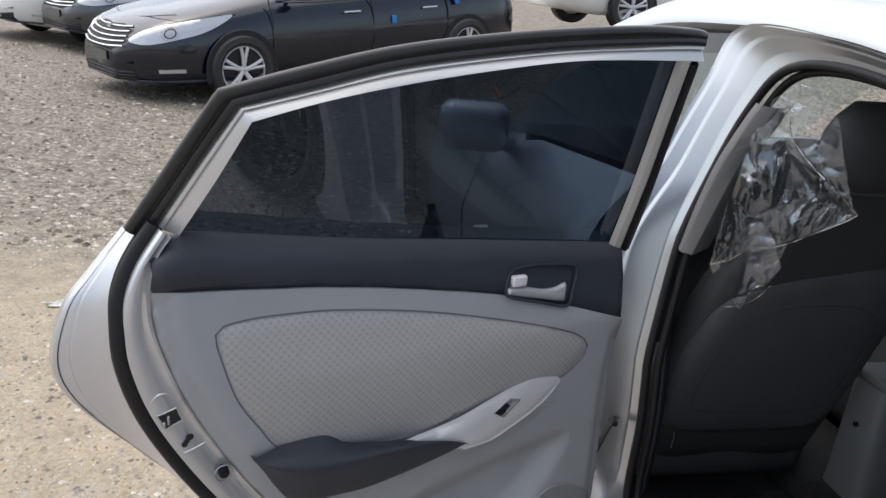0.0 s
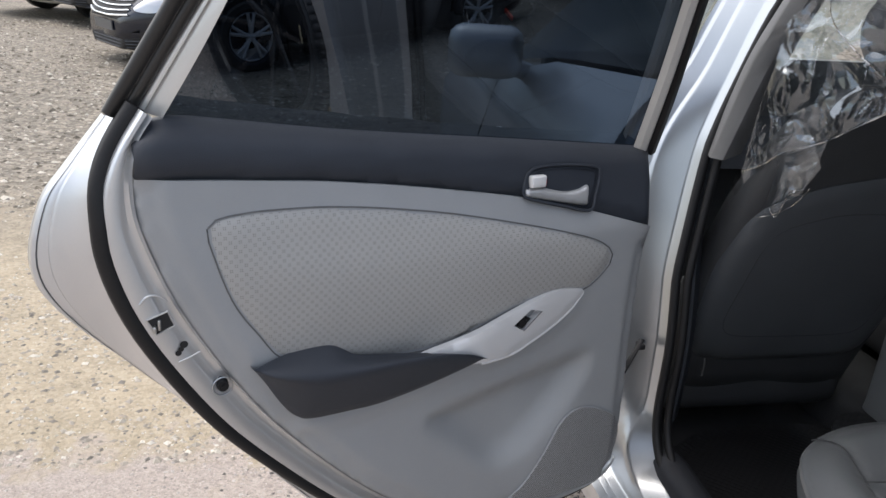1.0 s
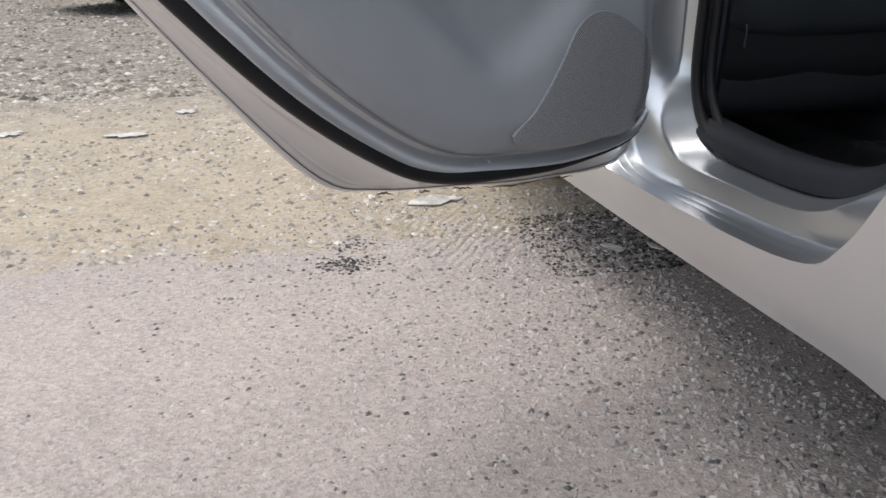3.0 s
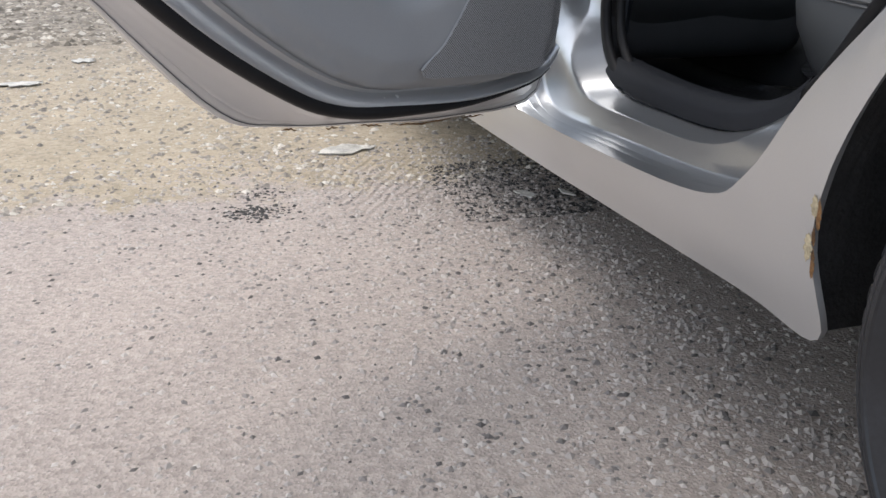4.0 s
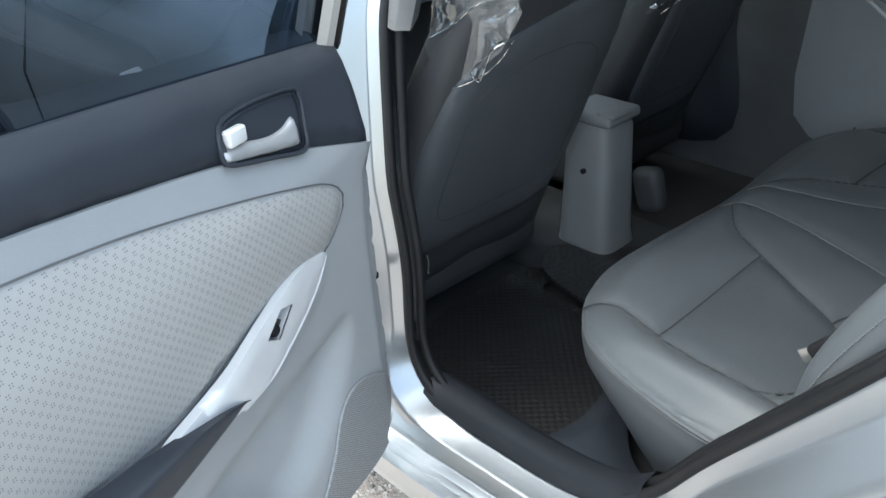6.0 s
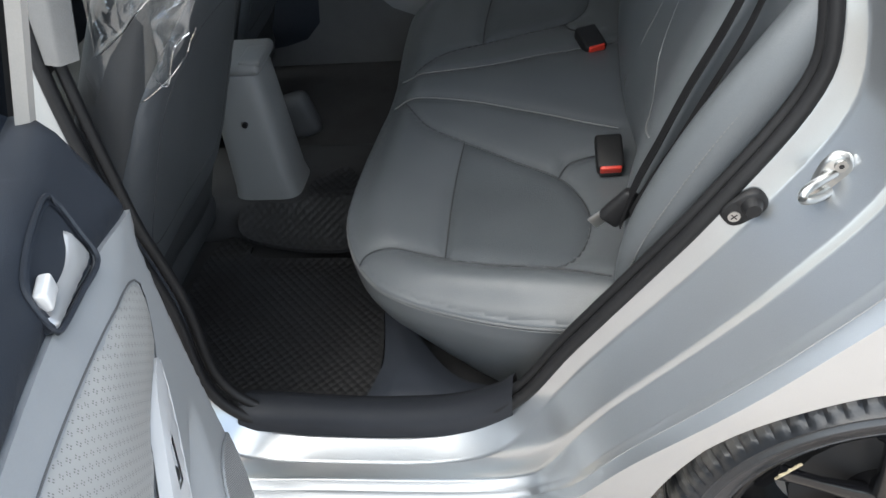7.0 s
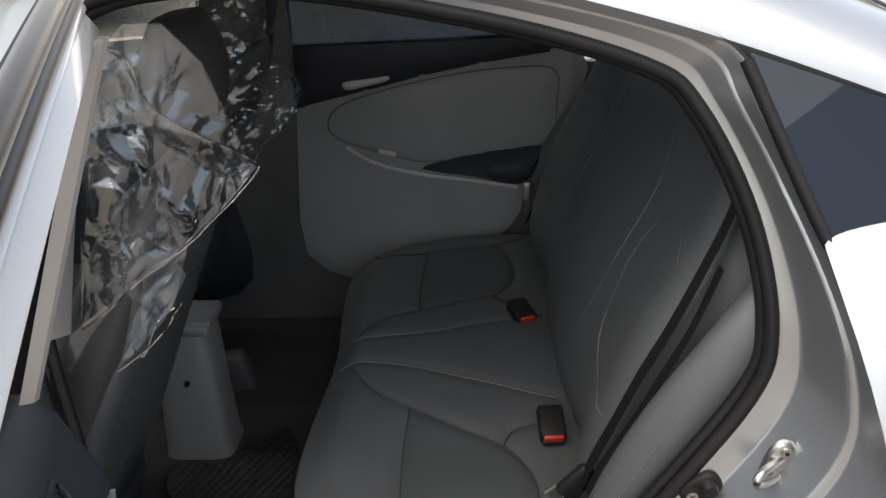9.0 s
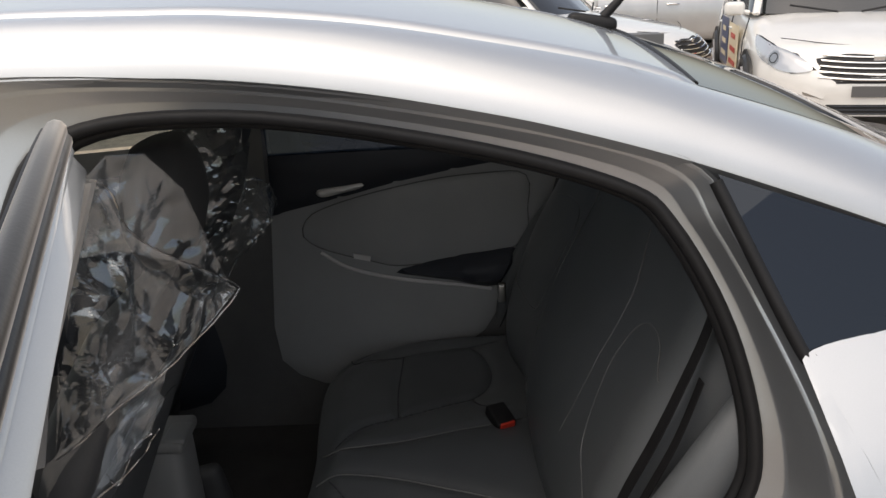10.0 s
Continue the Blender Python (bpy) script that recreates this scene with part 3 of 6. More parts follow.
# lining
SPLIT = [(0.820, 1.043), (0.701, 1.031), (0.559, 1.015), (0.393, 0.989), (0.198, 0.952), (-0.009, 0.894)]
TOP = [(-0.042, 1.012), (0.283, 1.048), (0.546, 1.077), (0.758, 1.107), (0.797, 1.105)]
split = [(p.x, p.y) for p in spline(SPLIT, 40)]
low_edge = [(p.x, p.y) for p in li if p.y < 1.04 and (p.x > 0.4 or p.y < 0.895)]
FABRIC_LINE = [(0.740, 0.974), (0.728, 0.985), (0.700, 0.9885), (0.653, 0.989), (0.553, 0.982), (0.407, 0.959), (0.266, 0.928), (0.149, 0.898), (0.09, 0.875), (0.068, 0.850), (0.085, 0.822), (0.128, 0.797),
               (0.20, 0.800), (0.26, 0.790), (0.403, 0.748), (0.566, 0.760), (0.640, 0.776), (0.678, 0.822), (0.711, 0.874), (0.734, 0.942)]
fab = [(p.x, p.y) for p in spline(FABRIC_LINE, 90, True)]


def line_distance(p, line):
    best = 1e9
    for a, b in zip(line, line[1:]):
        dx, dy = b[0] - a[0], b[1] - a[1]
        t = max(0, min(1, ((p[0] - a[0]) * dx + (p[1] - a[1]) * dy) / (dx * dx + dy * dy + 1e-12)))
        best = min(best, math.hypot(p[0] - a[0] - t * dx, p[1] - a[1] - t * dy))
    return best


def lining_height(u, z, d):
    if d < 0.03:
        d = line_distance((u, z), low_edge)
    h = 0.008 * ease(d / 0.006) + 0.008 * ease((d - 0.020) / 0.012) - 0.014 + set_back(u, z)
    # hollow pulled in below the armrest: a soft brow above, a lip rising towards the grille
    if inside((u, z), POCKET):
        h -= 0.026 * ease(edge_distance((u, z), POCKET) / 0.052)
    h += 0.010 * math.exp(-((u - 0.16) ** 2 + (z - 0.49) ** 2) / 0.010)
    # narrow shelf that runs on below the armrest and the switches
    h += 0.005 * math.exp(-(line_distance((u, z), SHELF) / 0.010) ** 2)
    return h


POCKET = [(p.x, p.y) for p in spline([(0.09, 0.688), (0.19, 0.682), (0.30, 0.662), (0.405, 0.638), (0.415, 0.605), (0.36, 0.55), (0.285, 0.492), (0.225, 0.495), (0.165, 0.535), (0.115, 0.585), (0.08, 0.64)], 50, True)]
SHELF = [(0.140, 0.765), (0.20, 0.728), (0.312, 0.705), (0.41, 0.685), (0.51, 0.668), (0.615, 0.664)]
part("lower_lining", patch(split + low_edge, dw, lining_height, 0.011, 0.02), GREYPLAST, door, "light grey moulded plastic lining", 60)
up_line = [(p.x, p.y) for p in spline(SPLIT[::-1], 30)] + [(0.818, 1.08)] + [(p.x, p.y) for p in spline(TOP[::-1], 30)]
part("upper_lining", patch(up_line, dw, lambda u, z, d: set_back(u, z) + 0.010 * ease(d / 0.012) - 0.004 - 0.03 * ease((z - (1.0 + 0.10 * u)) / 0.05), 0.014, 0.02), DARKPLAST, door, "charcoal upper door lining", 60)
part("insert_seam", tube([dw(u, z, set_back(u, z) + 0.0024) for u, z in fab], 0.0011, 6, True), SEATFAB, door, "dark seam round the insert")
part("fabric_insert", patch(fab, dw, lambda u, z, d: set_back(u, z) + 0.0005 + 0.006 * ease(d / 0.012) + 0.007 * ease(d / 0.1), 0.016, 0.02), FABRIC, door, "perforated pale grey vinyl insert", 60)
SWPAN = [(0.122, 0.796), (0.150, 0.806), (0.187, 0.808), (0.22, 0.801), (0.262, 0.790), (0.354, 0.764), (0.44, 0.745), (0.42, 0.727), (0.314, 0.714), (0.269, 0.716), (0.235, 0.727), (0.190, 0.745), (0.150, 0.768)]
swp = [(p.x, p.y) for p in spline(SWPAN, 80, True)]
hole_sw = [(0.272, 0.767), (0.239, 0.788), (0.214, 0.780), (0.249, 0.753)]


def panel_v(u):
    """The panel rises from the lining's plane towards the armrest."""
    return -0.006 + 0.10 * max(0.0, min(0.33, u) - 0.122)


part("switch_panel", patch(swp, dw, lambda u, z, d: panel_v(u) + 0.003 * ease(d / 0.004), 0.012, 0.012, [hole_sw]), TRIMSILVER, door, "satin silver switch panel", 60)
lip_line = [(0.330, 0.7145), (0.314, 0.7135), (0.269, 0.7155), (0.235, 0.7265), (0.190, 0.7445), (0.150, 0.7675), (0.124, 0.794)]
part("panel_lip", tube([dw(p.x, p.y, panel_v(p.x) - 0.001) for p in spline(lip_line, 30)], 0.0028, 6), TRIMSILVER, door, "rounded silver lip")
turn_door = Matrix.Rotation(math.atan2(DU.y, DU.x), 3, "Z")
part("switch_well", patch(hole_sw, dw, lambda u, z, d: panel_v(u) - 0.016, 0.01, -0.017), TRIMSILVER, door, "satin silver switch well")
sw_low = [(0.270, 0.766), (0.251, 0.778), (0.232, 0.768), (0.2485, 0.755)]
part("window_switch", join(patch(sw_low, dw, lambda u, z, d: panel_v(u) - 0.004, 0.01, 0.010), tube([dw(0.252, 0.767, 0.001), dw(0.252, 0.767, 0.007), dw(0.252, 0.767, 0.009)], lambda t: 0.0095 * (1 - 0.3 * t), 14)), BLACKRUB, door, "black window switch")
ARM_TOP = [(0.688, 0.778, 0.012), (0.648, 0.786, 0.004), (0.612, 0.791, 0.002), (0.578, 0.790, 0.002), (0.556, 0.778, 0.004), (0.535, 0.767, 0.006), (0.47, 0.757, 0.008), (0.41, 0.747, 0.010), (0.36, 0.736, 0.012), (0.322, 0.723, 0.014)]
ARM_RIDGE = [(0.690, 0.780, 0.018), (0.664, 0.774, 0.036), (0.63, 0.769, 0.046), (0.60, 0.766, 0.049), (0.56, 0.766, 0.050), (0.52, 0.766, 0.049), (0.46, 0.764, 0.045), (0.41, 0.757, 0.038), (0.36, 0.743, 0.028), (0.320, 0.722, 0.015)]
ARM_LOW = [(0.689, 0.777, 0.008), (0.668, 0.745, 0.008), (0.648, 0.712, 0.010), (0.628, 0.688, 0.012), (0.606, 0.680, 0.012), (0.55, 0.679, 0.012), (0.50, 0.680, 0.012), (0.43, 0.692, 0.012), (0.37, 0.707, 0.013), (0.319, 0.721, 0.012)]


def arm_geo():
    top, ridge, low = (paired(p, 6) for p in (ARM_TOP, ARM_RIDGE, ARM_LOW))
    rings = []
    for f, (a, b) in [(0.0, (top, ridge)), (0.5, (top, ridge)), (0.85, (top, ridge))]:
        rings.append([dw(p.x + (q.x - p.x) * f, p.y + (q.y - p.y) * f, p.z + (q.z - p.z) * f + 0.004 * math.sin(f * math.pi)) for p, q in zip(a, b)])
    for f, out in ((0.03, -0.001), (0.10, 0.001), (0.22, 0.002), (0.5, 0.001), (0.8, 0.001), (0.95, -0.001), (1.0, -0.012)):
        rings.append([dw(p.x + (q.x - p.x) * f, p.y + (q.y - p.y) * f, p.z + (q.z - p.z) * f + out) for p, q in zip(ridge, low)])
    return loft(rings)


part("armrest", arm_geo(), DARKPLAST, door, "charcoal padded armrest", 70)
GR = [(0.102, 0.572), (0.05, 0.556), (0.0, 0.518), (-0.006, 0.47), (0.014, 0.421), (0.052, 0.402), (0.14, 0.405), (0.243, 0.413), (0.21, 0.452), (0.175, 0.505), (0.142, 0.556)]
gr = [(p.x, p.y) for p in spline(GR, 60, True)]
part("speaker_grille", patch(gr, dw, lambda u, z, d: lining_height(u, z, 1.0 if u > 0.02 else d) + 0.0045, 0.010, 0.006), GRILLE, door, "perforated grey speaker grille", 60)
part("grille_rim", tube([dw(u, z, lining_height(u, z, 1.0 if u > 0.02 else 0.012) + 0.0022) for u, z in gr], 0.0016, 6, True, up=tuple(DN)), GREYPLAST, door, "moulded rim round the grille")
BEZ = [(0.252, 0.972), (0.242, 0.998), (0.222, 1.006), (0.17, 1.006), (0.104, 0.998), (0.094, 0.986), (0.108, 0.955), (0.124, 0.934), (0.18, 0.946), (0.242, 0.962)]
bez = [(p.x, p.y) for p in spline(BEZ, 60, True)]
bez_in = [(0.173 + (u - 0.173) * 0.88, 0.971 + (z - 0.971) * 0.84) for u, z in bez]
part("handle_bezel", join(patch(bez, dw, lambda u, z, d: set_back(u, z) + 0.004 + 0.004 * ease(d / 0.004), 0.01, 0.01, [bez_in]), patch(bez_in, dw, lambda u, z, d: set_back(u, z) + 0.006 - 0.03 * ease(d / 0.012), 0.006)), DARKPLAST, door, "charcoal handle recess")
pull = [(0.249, 0.966), (0.246, 0.977), (0.225, 0.976), (0.207, 0.974), (0.186, 0.969), (0.165, 0.966), (0.143, 0.967), (0.124, 0.972), (0.119, 0.968), (0.124, 0.950), (0.128, 0.942), (0.16, 0.947), (0.20, 0.955), (0.235, 0.962)]
part("inner_handle", patch([(p.x, p.y) for p in spline(pull, 60, True)], dw, lambda u, z, d: set_back(u, z) + 0.006 + 0.005 * ease(d / 0.004), 0.004, 0.016), HANDLE, door, "satin silver door handle", 60)
knob = part("lock_knob", rounded(dw(0.226, 0.9875, -0.026), (0.029, 0.012, 0.019), 0.0035, turn_door), WHITEPLAST, door, "pale plated lock knob")
part("lock_mark", rounded(dw(0.213, 0.985, -0.0262), (0.004, 0.009, 0.012), 0.001, turn_door), REDPLAST, knob, "red unlocked mark")
part("bezel_rim", tube([dw(u, z, set_back(u, z) + 0.008) for u, z in bez], 0.0028, 6, True), DARKPLAST, door, "charcoal handle surround")

# window frame
BLK = [(0.839, 1.109), (0.786, 1.210), (0.739, 1.300), (0.636, 1.331), (0.516, 1.361), (0.391, 1.381), (0.252, 1.397), (0.094, 1.409), (-0.005, 1.408), (-0.031, 1.404)]
CHR = [(0.805, 1.114), (0.759, 1.203), (0.715, 1.284), (0.620, 1.308), (0.514, 1.336), (0.388, 1.356), (0.248, 1.372), (0.122, 1.381), (0.02, 1.388), (-0.025, 1.389)]
INN = [(0.778, 1.108), (0.739, 1.187), (0.704, 1.267), (0.617, 1.293), (0.519, 1.315), (0.395, 1.337), (0.257, 1.356), (0.153, 1.362), (0.025, 1.364), (-0.02, 1.364)]


def bend(pts, n=8):
    """A line that turns a corner at its third point."""
    a, b = paired(pts[:3], n), paired(pts[2:], n)
    return a[:-1] + b


bl, ch, inn = bend(BLK), bend(CHR), bend(INN)


def frame_ring(a, b, f, dv):
    return [dw(p.x + (q.x - p.x) * f, p.y + (q.y - p.y) * f, lean(p.x + (q.x - p.x) * f, p.y + (q.y - p.y) * f) + dv) for p, q in zip(a, b)]


def ring_tube(f, dv, r):
    return tube(frame_ring(bl, ch, f, dv), r, 10, up=tuple(DN))


seal_strip = part("frame_seal", loft([frame_ring(bl, ch, 0.0, -0.046), frame_ring(bl, ch, 0.0, -0.036), frame_ring(bl, ch, 0.3, -0.034), frame_ring(bl, ch, 1.0, -0.024)]), BLACKRUB, door, "black rubber window frame seal")
# black rubber with a warm sheen that shows at grazing sight
SHEENRUB = vary(material("warm_sheen_rubber", (0.02, 0.0195, 0.019), 0.36, 0.0, 0.0, 0.4), (0.02, 0.0195, 0.019), 0.2, 10, 300, 0.05)
sheen_b = nodes_of(SHEENRUB)[1]
sheen_b.inputs["Sheen Weight"].default_value, sheen_b.inputs["Sheen Roughness"].default_value = 1.0, 0.28
sheen_b.inputs["Sheen Tint"].default_value = (1.0, 0.93, 0.84, 1)
part("seal_lip", ring_tube(0.15, -0.034, 0.0095), SHEENRUB, seal_strip, "round black rubber lip")
part("seal_lip", ring_tube(0.72, -0.026, 0.0075), SHEENRUB, seal_strip, "round black rubber lip")
part("window_frame", loft([frame_ring(ch, inn, 0.0, -0.034), frame_ring(ch, inn, 0.0, -0.022), frame_ring(ch, inn, 0.06, -0.018), frame_ring(ch, inn, 0.22, -0.015), frame_ring(ch, inn, 0.28, -0.019), frame_ring(ch, inn, 0.36, -0.016), frame_ring(ch, inn, 0.85, -0.003), frame_ring(ch, inn, 0.96, -0.001), frame_ring(ch, inn, 1.0, -0.005), frame_ring(ch, inn, 1.02, -0.03)]), FRAMEPAINT, door, "silver painted window frame", 50)
POSTVINYL = vary(material("pale_beige_vinyl", (0.46, 0.44, 0.41), 0.5), (0.46, 0.44, 0.41), 0.06, 8, 500)
strip_a = [(-0.010, 1.015), (0.001, 1.140), (0.018, 1.269), (0.031, 1.366)]
strip_b = [(-0.032, 1.008), (-0.020, 1.138), (-0.002, 1.266), (0.012, 1.366)]
sa, sb = paired(strip_a, 6), paired(strip_b, 6)
part("window_post", loft([frame_ring(sa, sb, 0, -0.01), frame_ring(sa, sb, 0.1, 0.004), frame_ring(sa, sb, 0.6, 0.008), frame_ring(sa, sb, 1, 0.002), frame_ring(sa, sb, 1, -0.010)]), POSTVINYL, door, "beige-silver front window post", 50)
part("post_seal", tube([dw(p.x - 0.022, p.y, lean(p.x, p.y) - 0.025) for p in sb], 0.016, 8, flat=1.6), BLACKRUB, door, "black rubber window seal")
pane = [(p.x + 0.004, p.y + 0.004) for p in inn] + [(-0.015, 1.2), (-0.05, 1.01), (0.3, 1.03), (0.568, 1.06), (0.775, 1.09)]
part("window_pane", patch(pane, dw, lambda u, z, d: lean(u, z) - 0.022, 0.05), TINT, door, "dark tinted window pane")

# latch and holes in the door's edge
LAT = [(0.815, 0.8585), (0.789, 0.8665), (0.781, 0.8455), (0.804, 0.836)]
latch = part("door_latch", patch(LAT, dw, lambda u, z, d: -0.0180, 0.02), GAPBLACK, door, "black door latch opening")
part("latch_claw", join(rounded(dw(0.806, 0.845, -0.0165), (0.009, 0.005, 0.009), 0.002), rounded(dw(0.800, 0.850, -0.0170), (0.006, 0.004, 0.014), 0.0015)), STEEL, latch, "steel latch claw")
part("latch_rim", tube([dw(u, z, -0.0180) for u, z in [(LAT[k][0] + (LAT[(k + 1) % 4][0] - LAT[k][0]) * f, LAT[k][1] + (LAT[(k + 1) % 4][1] - LAT[k][1]) * f) for k in range(4) for f in (0.0, 0.5)]], 0.0014, 6, True, up=tuple(DN)), SILVER, latch)
part("pressed_arc", tube([dw(p.x, p.y, -0.0190) for p in spline([(0.822, 0.880), (0.813, 0.889), (0.800, 0.889), (0.788, 0.879)], 14)], 0.0016, 6, up=tuple(DN)), SILVER, door)
part("lock_hole", join(*(patch([(cu + r * math.cos(k), cz + r * math.sin(k)) for k in [i * math.pi / 8 for i in range(16)]], dw, lambda u, z, d: -0.0185, 0.02) for cu, cz, r in ((0.7705, 0.8165, 0.0052), (0.7745, 0.8105, 0.0038), (0.778, 0.8055, 0.0042)))), GAPBLACK, door, "small dark lock hole")
part("hole_rib", tube([dw(0.778, 0.792, -0.0192), dw(0.765, 0.797, -0.0180), dw(0.750, 0.802, -0.0192)], 0.0015, 6, up=tuple(DN)), SILVER, door)
stop = part("bump_stop", tube([dw(0.722, 0.7455, -0.03), dw(0.722, 0.7455, -0.016)], lambda t: 0.0095 - 0.002 * t, 16), BLACKRUB, door, "black rubber stop")
part("stop_core", tube([dw(0.722, 0.7455, -0.0165), dw(0.722, 0.7455, -0.013)], 0.0035, 8), BLACKRUB, stop)
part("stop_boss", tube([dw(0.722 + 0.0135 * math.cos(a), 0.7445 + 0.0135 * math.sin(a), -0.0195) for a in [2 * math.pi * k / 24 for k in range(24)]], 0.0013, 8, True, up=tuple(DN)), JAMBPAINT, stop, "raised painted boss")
strap = part("check_strap", join(tube([dw(-0.02, 0.60, -0.035), Vector((-1.03, -0.738, 0.606)), Vector((-1.09, -0.695, 0.607))], 0.0055, 8, flat=0.5), rounded((-1.052, -0.720, 0.611), (0.034, 0.022, 0.022), 0.005), rounded((-1.022, -0.742, 0.600), (0.02, 0.014, 0.012), 0.003)), GAPBLACK, door, "greasy black door check")
part("check_bolt", tube([(-1.05, -0.722, 0.616), (-1.05, -0.722, 0.622)], 0.004, 8), STEEL, strap)

# ---- cabin ----
from mathutils.bvhtree import BVHTree


in_seal = [Vector((a.x + (a.x + 0.6) * -0.012, a.y + 0.002, a.z + (a.z - 0.85) * -0.012)) for a in lip]
part("door_seal", join(tube(in_seal, 0.009, 10, True, up=(0, 1, 0)), tube([p + Vector(((p.x + 0.6) * (-0.012 if p.x > -0.6 else -0.03), 0.018, (p.z - 0.85) * -0.018)) for p in in_seal], 0.008, 10, True, up=(0, 1, 0))), BLACKRUB, car, "black rubber seal round the opening")
part("floor", box((-1.1, 0, 0.25), (1.9, 1.36, 0.02)), CARPET, car, "dark carpeted car floor")
part("tunnel", rounded((-1.25, 0, 0.30), (1.2, 0.26, 0.11), 0.03), CARPET, car, "dark carpeted tunnel")
part("seat_riser", box((-0.36, 0, 0.31), (0.4, 1.06, 0.09)), CARPET, car)
TRIMT = [(-0.95, 0.375), (-0.77, 0.366), (-0.65, 0.372), (-0.59, 0.385), (-0.545, 0.405), (-0.515, 0.43)]
tt = paired(TRIMT, 6)
part("sill_trim", loft([[Vector((p.x, y, p.y + dz)) for p in tt] for y, dz in ((-0.712, -0.012), (-0.712, 0.006), (-0.700, 0.022), (-0.67, 0.024), (-0.64, 0.0), (-0.62, -0.05), (-0.61, -0.12))]), SILLPLAST, car, "charcoal sill trim", 60)

rear_seat = new("rear_seat", data_of("rear_seat", *rounded((-0.43, 0, 0.42), (0.3, 1.0, 0.12), 0.03), LEATHER))
rear_seat.parent = car
rear_seat.matrix_parent_inverse = Matrix.Translation(-car.location)
tagged(rear_seat, "grey leather rear bench seat")


HALF = [(-0.26, -0.64), (-0.36, -0.645), (-0.437, -0.644), (-0.51, -0.637), (-0.60, -0.616), (-0.675, -0.588), (-0.735, -0.548), (-0.785, -0.475), (-0.812, -0.38), (-0.812, -0.25), (-0.803, -0.12), (-0.797, -0.05)]
PLAN = HALF + [(x, -y) for x, y in HALF[::-1]]
LOWP = [(-0.26, -0.60), (-0.36, -0.605), (-0.45, -0.605), (-0.53, -0.59), (-0.60, -0.55), (-0.66, -0.50), (-0.72, -0.45), (-0.765, -0.40), (-0.785, -0.33), (-0.79, -0.22), (-0.785, -0.11), (-0.78, -0.04)]
LOWP = LOWP + [(x, -y) for x, y in LOWP[::-1]]
plan_top = [(p.x, p.y) for p in paired(PLAN, 4, True)]
plan_low = [(p.x, p.y) for p in paired(LOWP, 4, True)]


def both(lines):
    return lines + [[(x, -y) for x, y in ln] for ln in lines]


CROSS = [(-0.628, -0.192), (-0.634, -0.34), (-0.625, -0.514)]
CURVE = [(-0.758, -0.060), (-0.704, -0.143), (-0.628, -0.192), (-0.54, -0.243), (-0.455, -0.293), (-0.416, -0.345), (-0.401, -0.404), (-0.406, -0.465), (-0.424, -0.515), (-0.453, -0.543)]
ROLL = [(-0.763, -0.518), (-0.760, -0.500), (-0.745, -0.489), (-0.718, -0.488), (-0.68, -0.497), (-0.625, -0.511), (-0.543, -0.532), (-0.453, -0.543), (-0.372, -0.566)]
SEAMS = both([[(-0.785, -0.053), (-0.752, -0.047), (-0.655, -0.060), (-0.499, -0.111), (-0.35, -0.165)], CURVE, CROSS, ROLL, [(-0.455, -0.293), (-0.435, -0.255), (-0.385, -0.235)]])
seams = [[(p.x, p.y) for p in spline(ln, 40)] for ln in SEAMS]


def seam_gap(x, y):
    best = 1.0
    for ln in seams:
        for p in ln:
            d = (p[0] - x) ** 2 + (p[1] - y) ** 2
            if d < best:
                best = d
    return math.sqrt(best)


def cushion_z(x, y, d):
    ay = abs(y)
    z = 0.560 - 0.026 * (1 - ease(d / 0.075)) ** 1.5
    k = -0.022 * math.exp(-((ay - 0.36) / 0.15) ** 2) * ease((x + 0.75) / 0.15)
    k += 0.012 * math.exp(-(y / 0.12) ** 2)
    k += 0.010 * math.exp(-((ay - 0.575) / 0.035) ** 2)
    g = seam_gap(x, y)
    k -= 0.006 * math.exp(-(g / 0.016) ** 2) + 0.0035 * math.exp(-(g / 0.005) ** 2)
    return z + (k + 0.0025 * noise.noise(Vector((x * 9, y * 9, 2)))) * ease(d / 0.05)


def cushion_geo():
    top = patch(plan_top, lambda a, b, h: Vector((a, b, h)), cushion_z, 0.008)
    rings = [[Vector((x, y, 0.534)) for x, y in plan_top]]
    for f, z in ((-0.04, 0.529), (-0.03, 0.522), (-0.05, 0.505), (0.02, 0.475), (0.30, 0.425), (0.72, 0.365), (1.0, 0.338)):
        rings.append([Vector((a[0] + (b[0] - a[0]) * f, a[1] + (b[1] - a[1]) * f, z)) for a, b in zip(plan_top, plan_low)])
    return join(top, loft(rings, True))


part("seat_cushion", cushion_geo(), LEATHER, rear_seat, "grey leather seat cushion", 80)
for dz, dr in ((0.5275, 0.0026), (0.5215, 0.0018)):
    part("cushion_piping", tube([Vector((x, y + (0.002 if y > 0 else -0.002), dz)) for x, y in plan_top[4:-4]], dr, 6), PIPING, rear_seat, "pale grey piping")
# dark tubes draw the shade in the seam creases; the pale ones are piping
for n, ln in enumerate(seams):
    pale = n % 5 == 0
    part("seam", tube([Vector((x, y, cushion_z(x, y, edge_distance((x, y), plan_top)) + (0.0036 if pale else 0.0032))) for x, y in ln], 0.0017 if pale else 0.0014, 5), PIPING if pale else CREASE, rear_seat, "stitched seam")
# the darker pieces of hide between the seams
rim_line = [(p.x, p.y) for p in spline(CURVE, 40)]
k0 = min(range(40), key=lambda k: math.hypot(rim_line[k][0] + 0.628, rim_line[k][1] + 0.192))
front_line = [(p.x, p.y) for p in spline([(-0.625, -0.514), (-0.543, -0.532), (-0.453, -0.543)], 14)]
cross_line = [(p.x, p.y) for p in spline(CROSS, 14)]
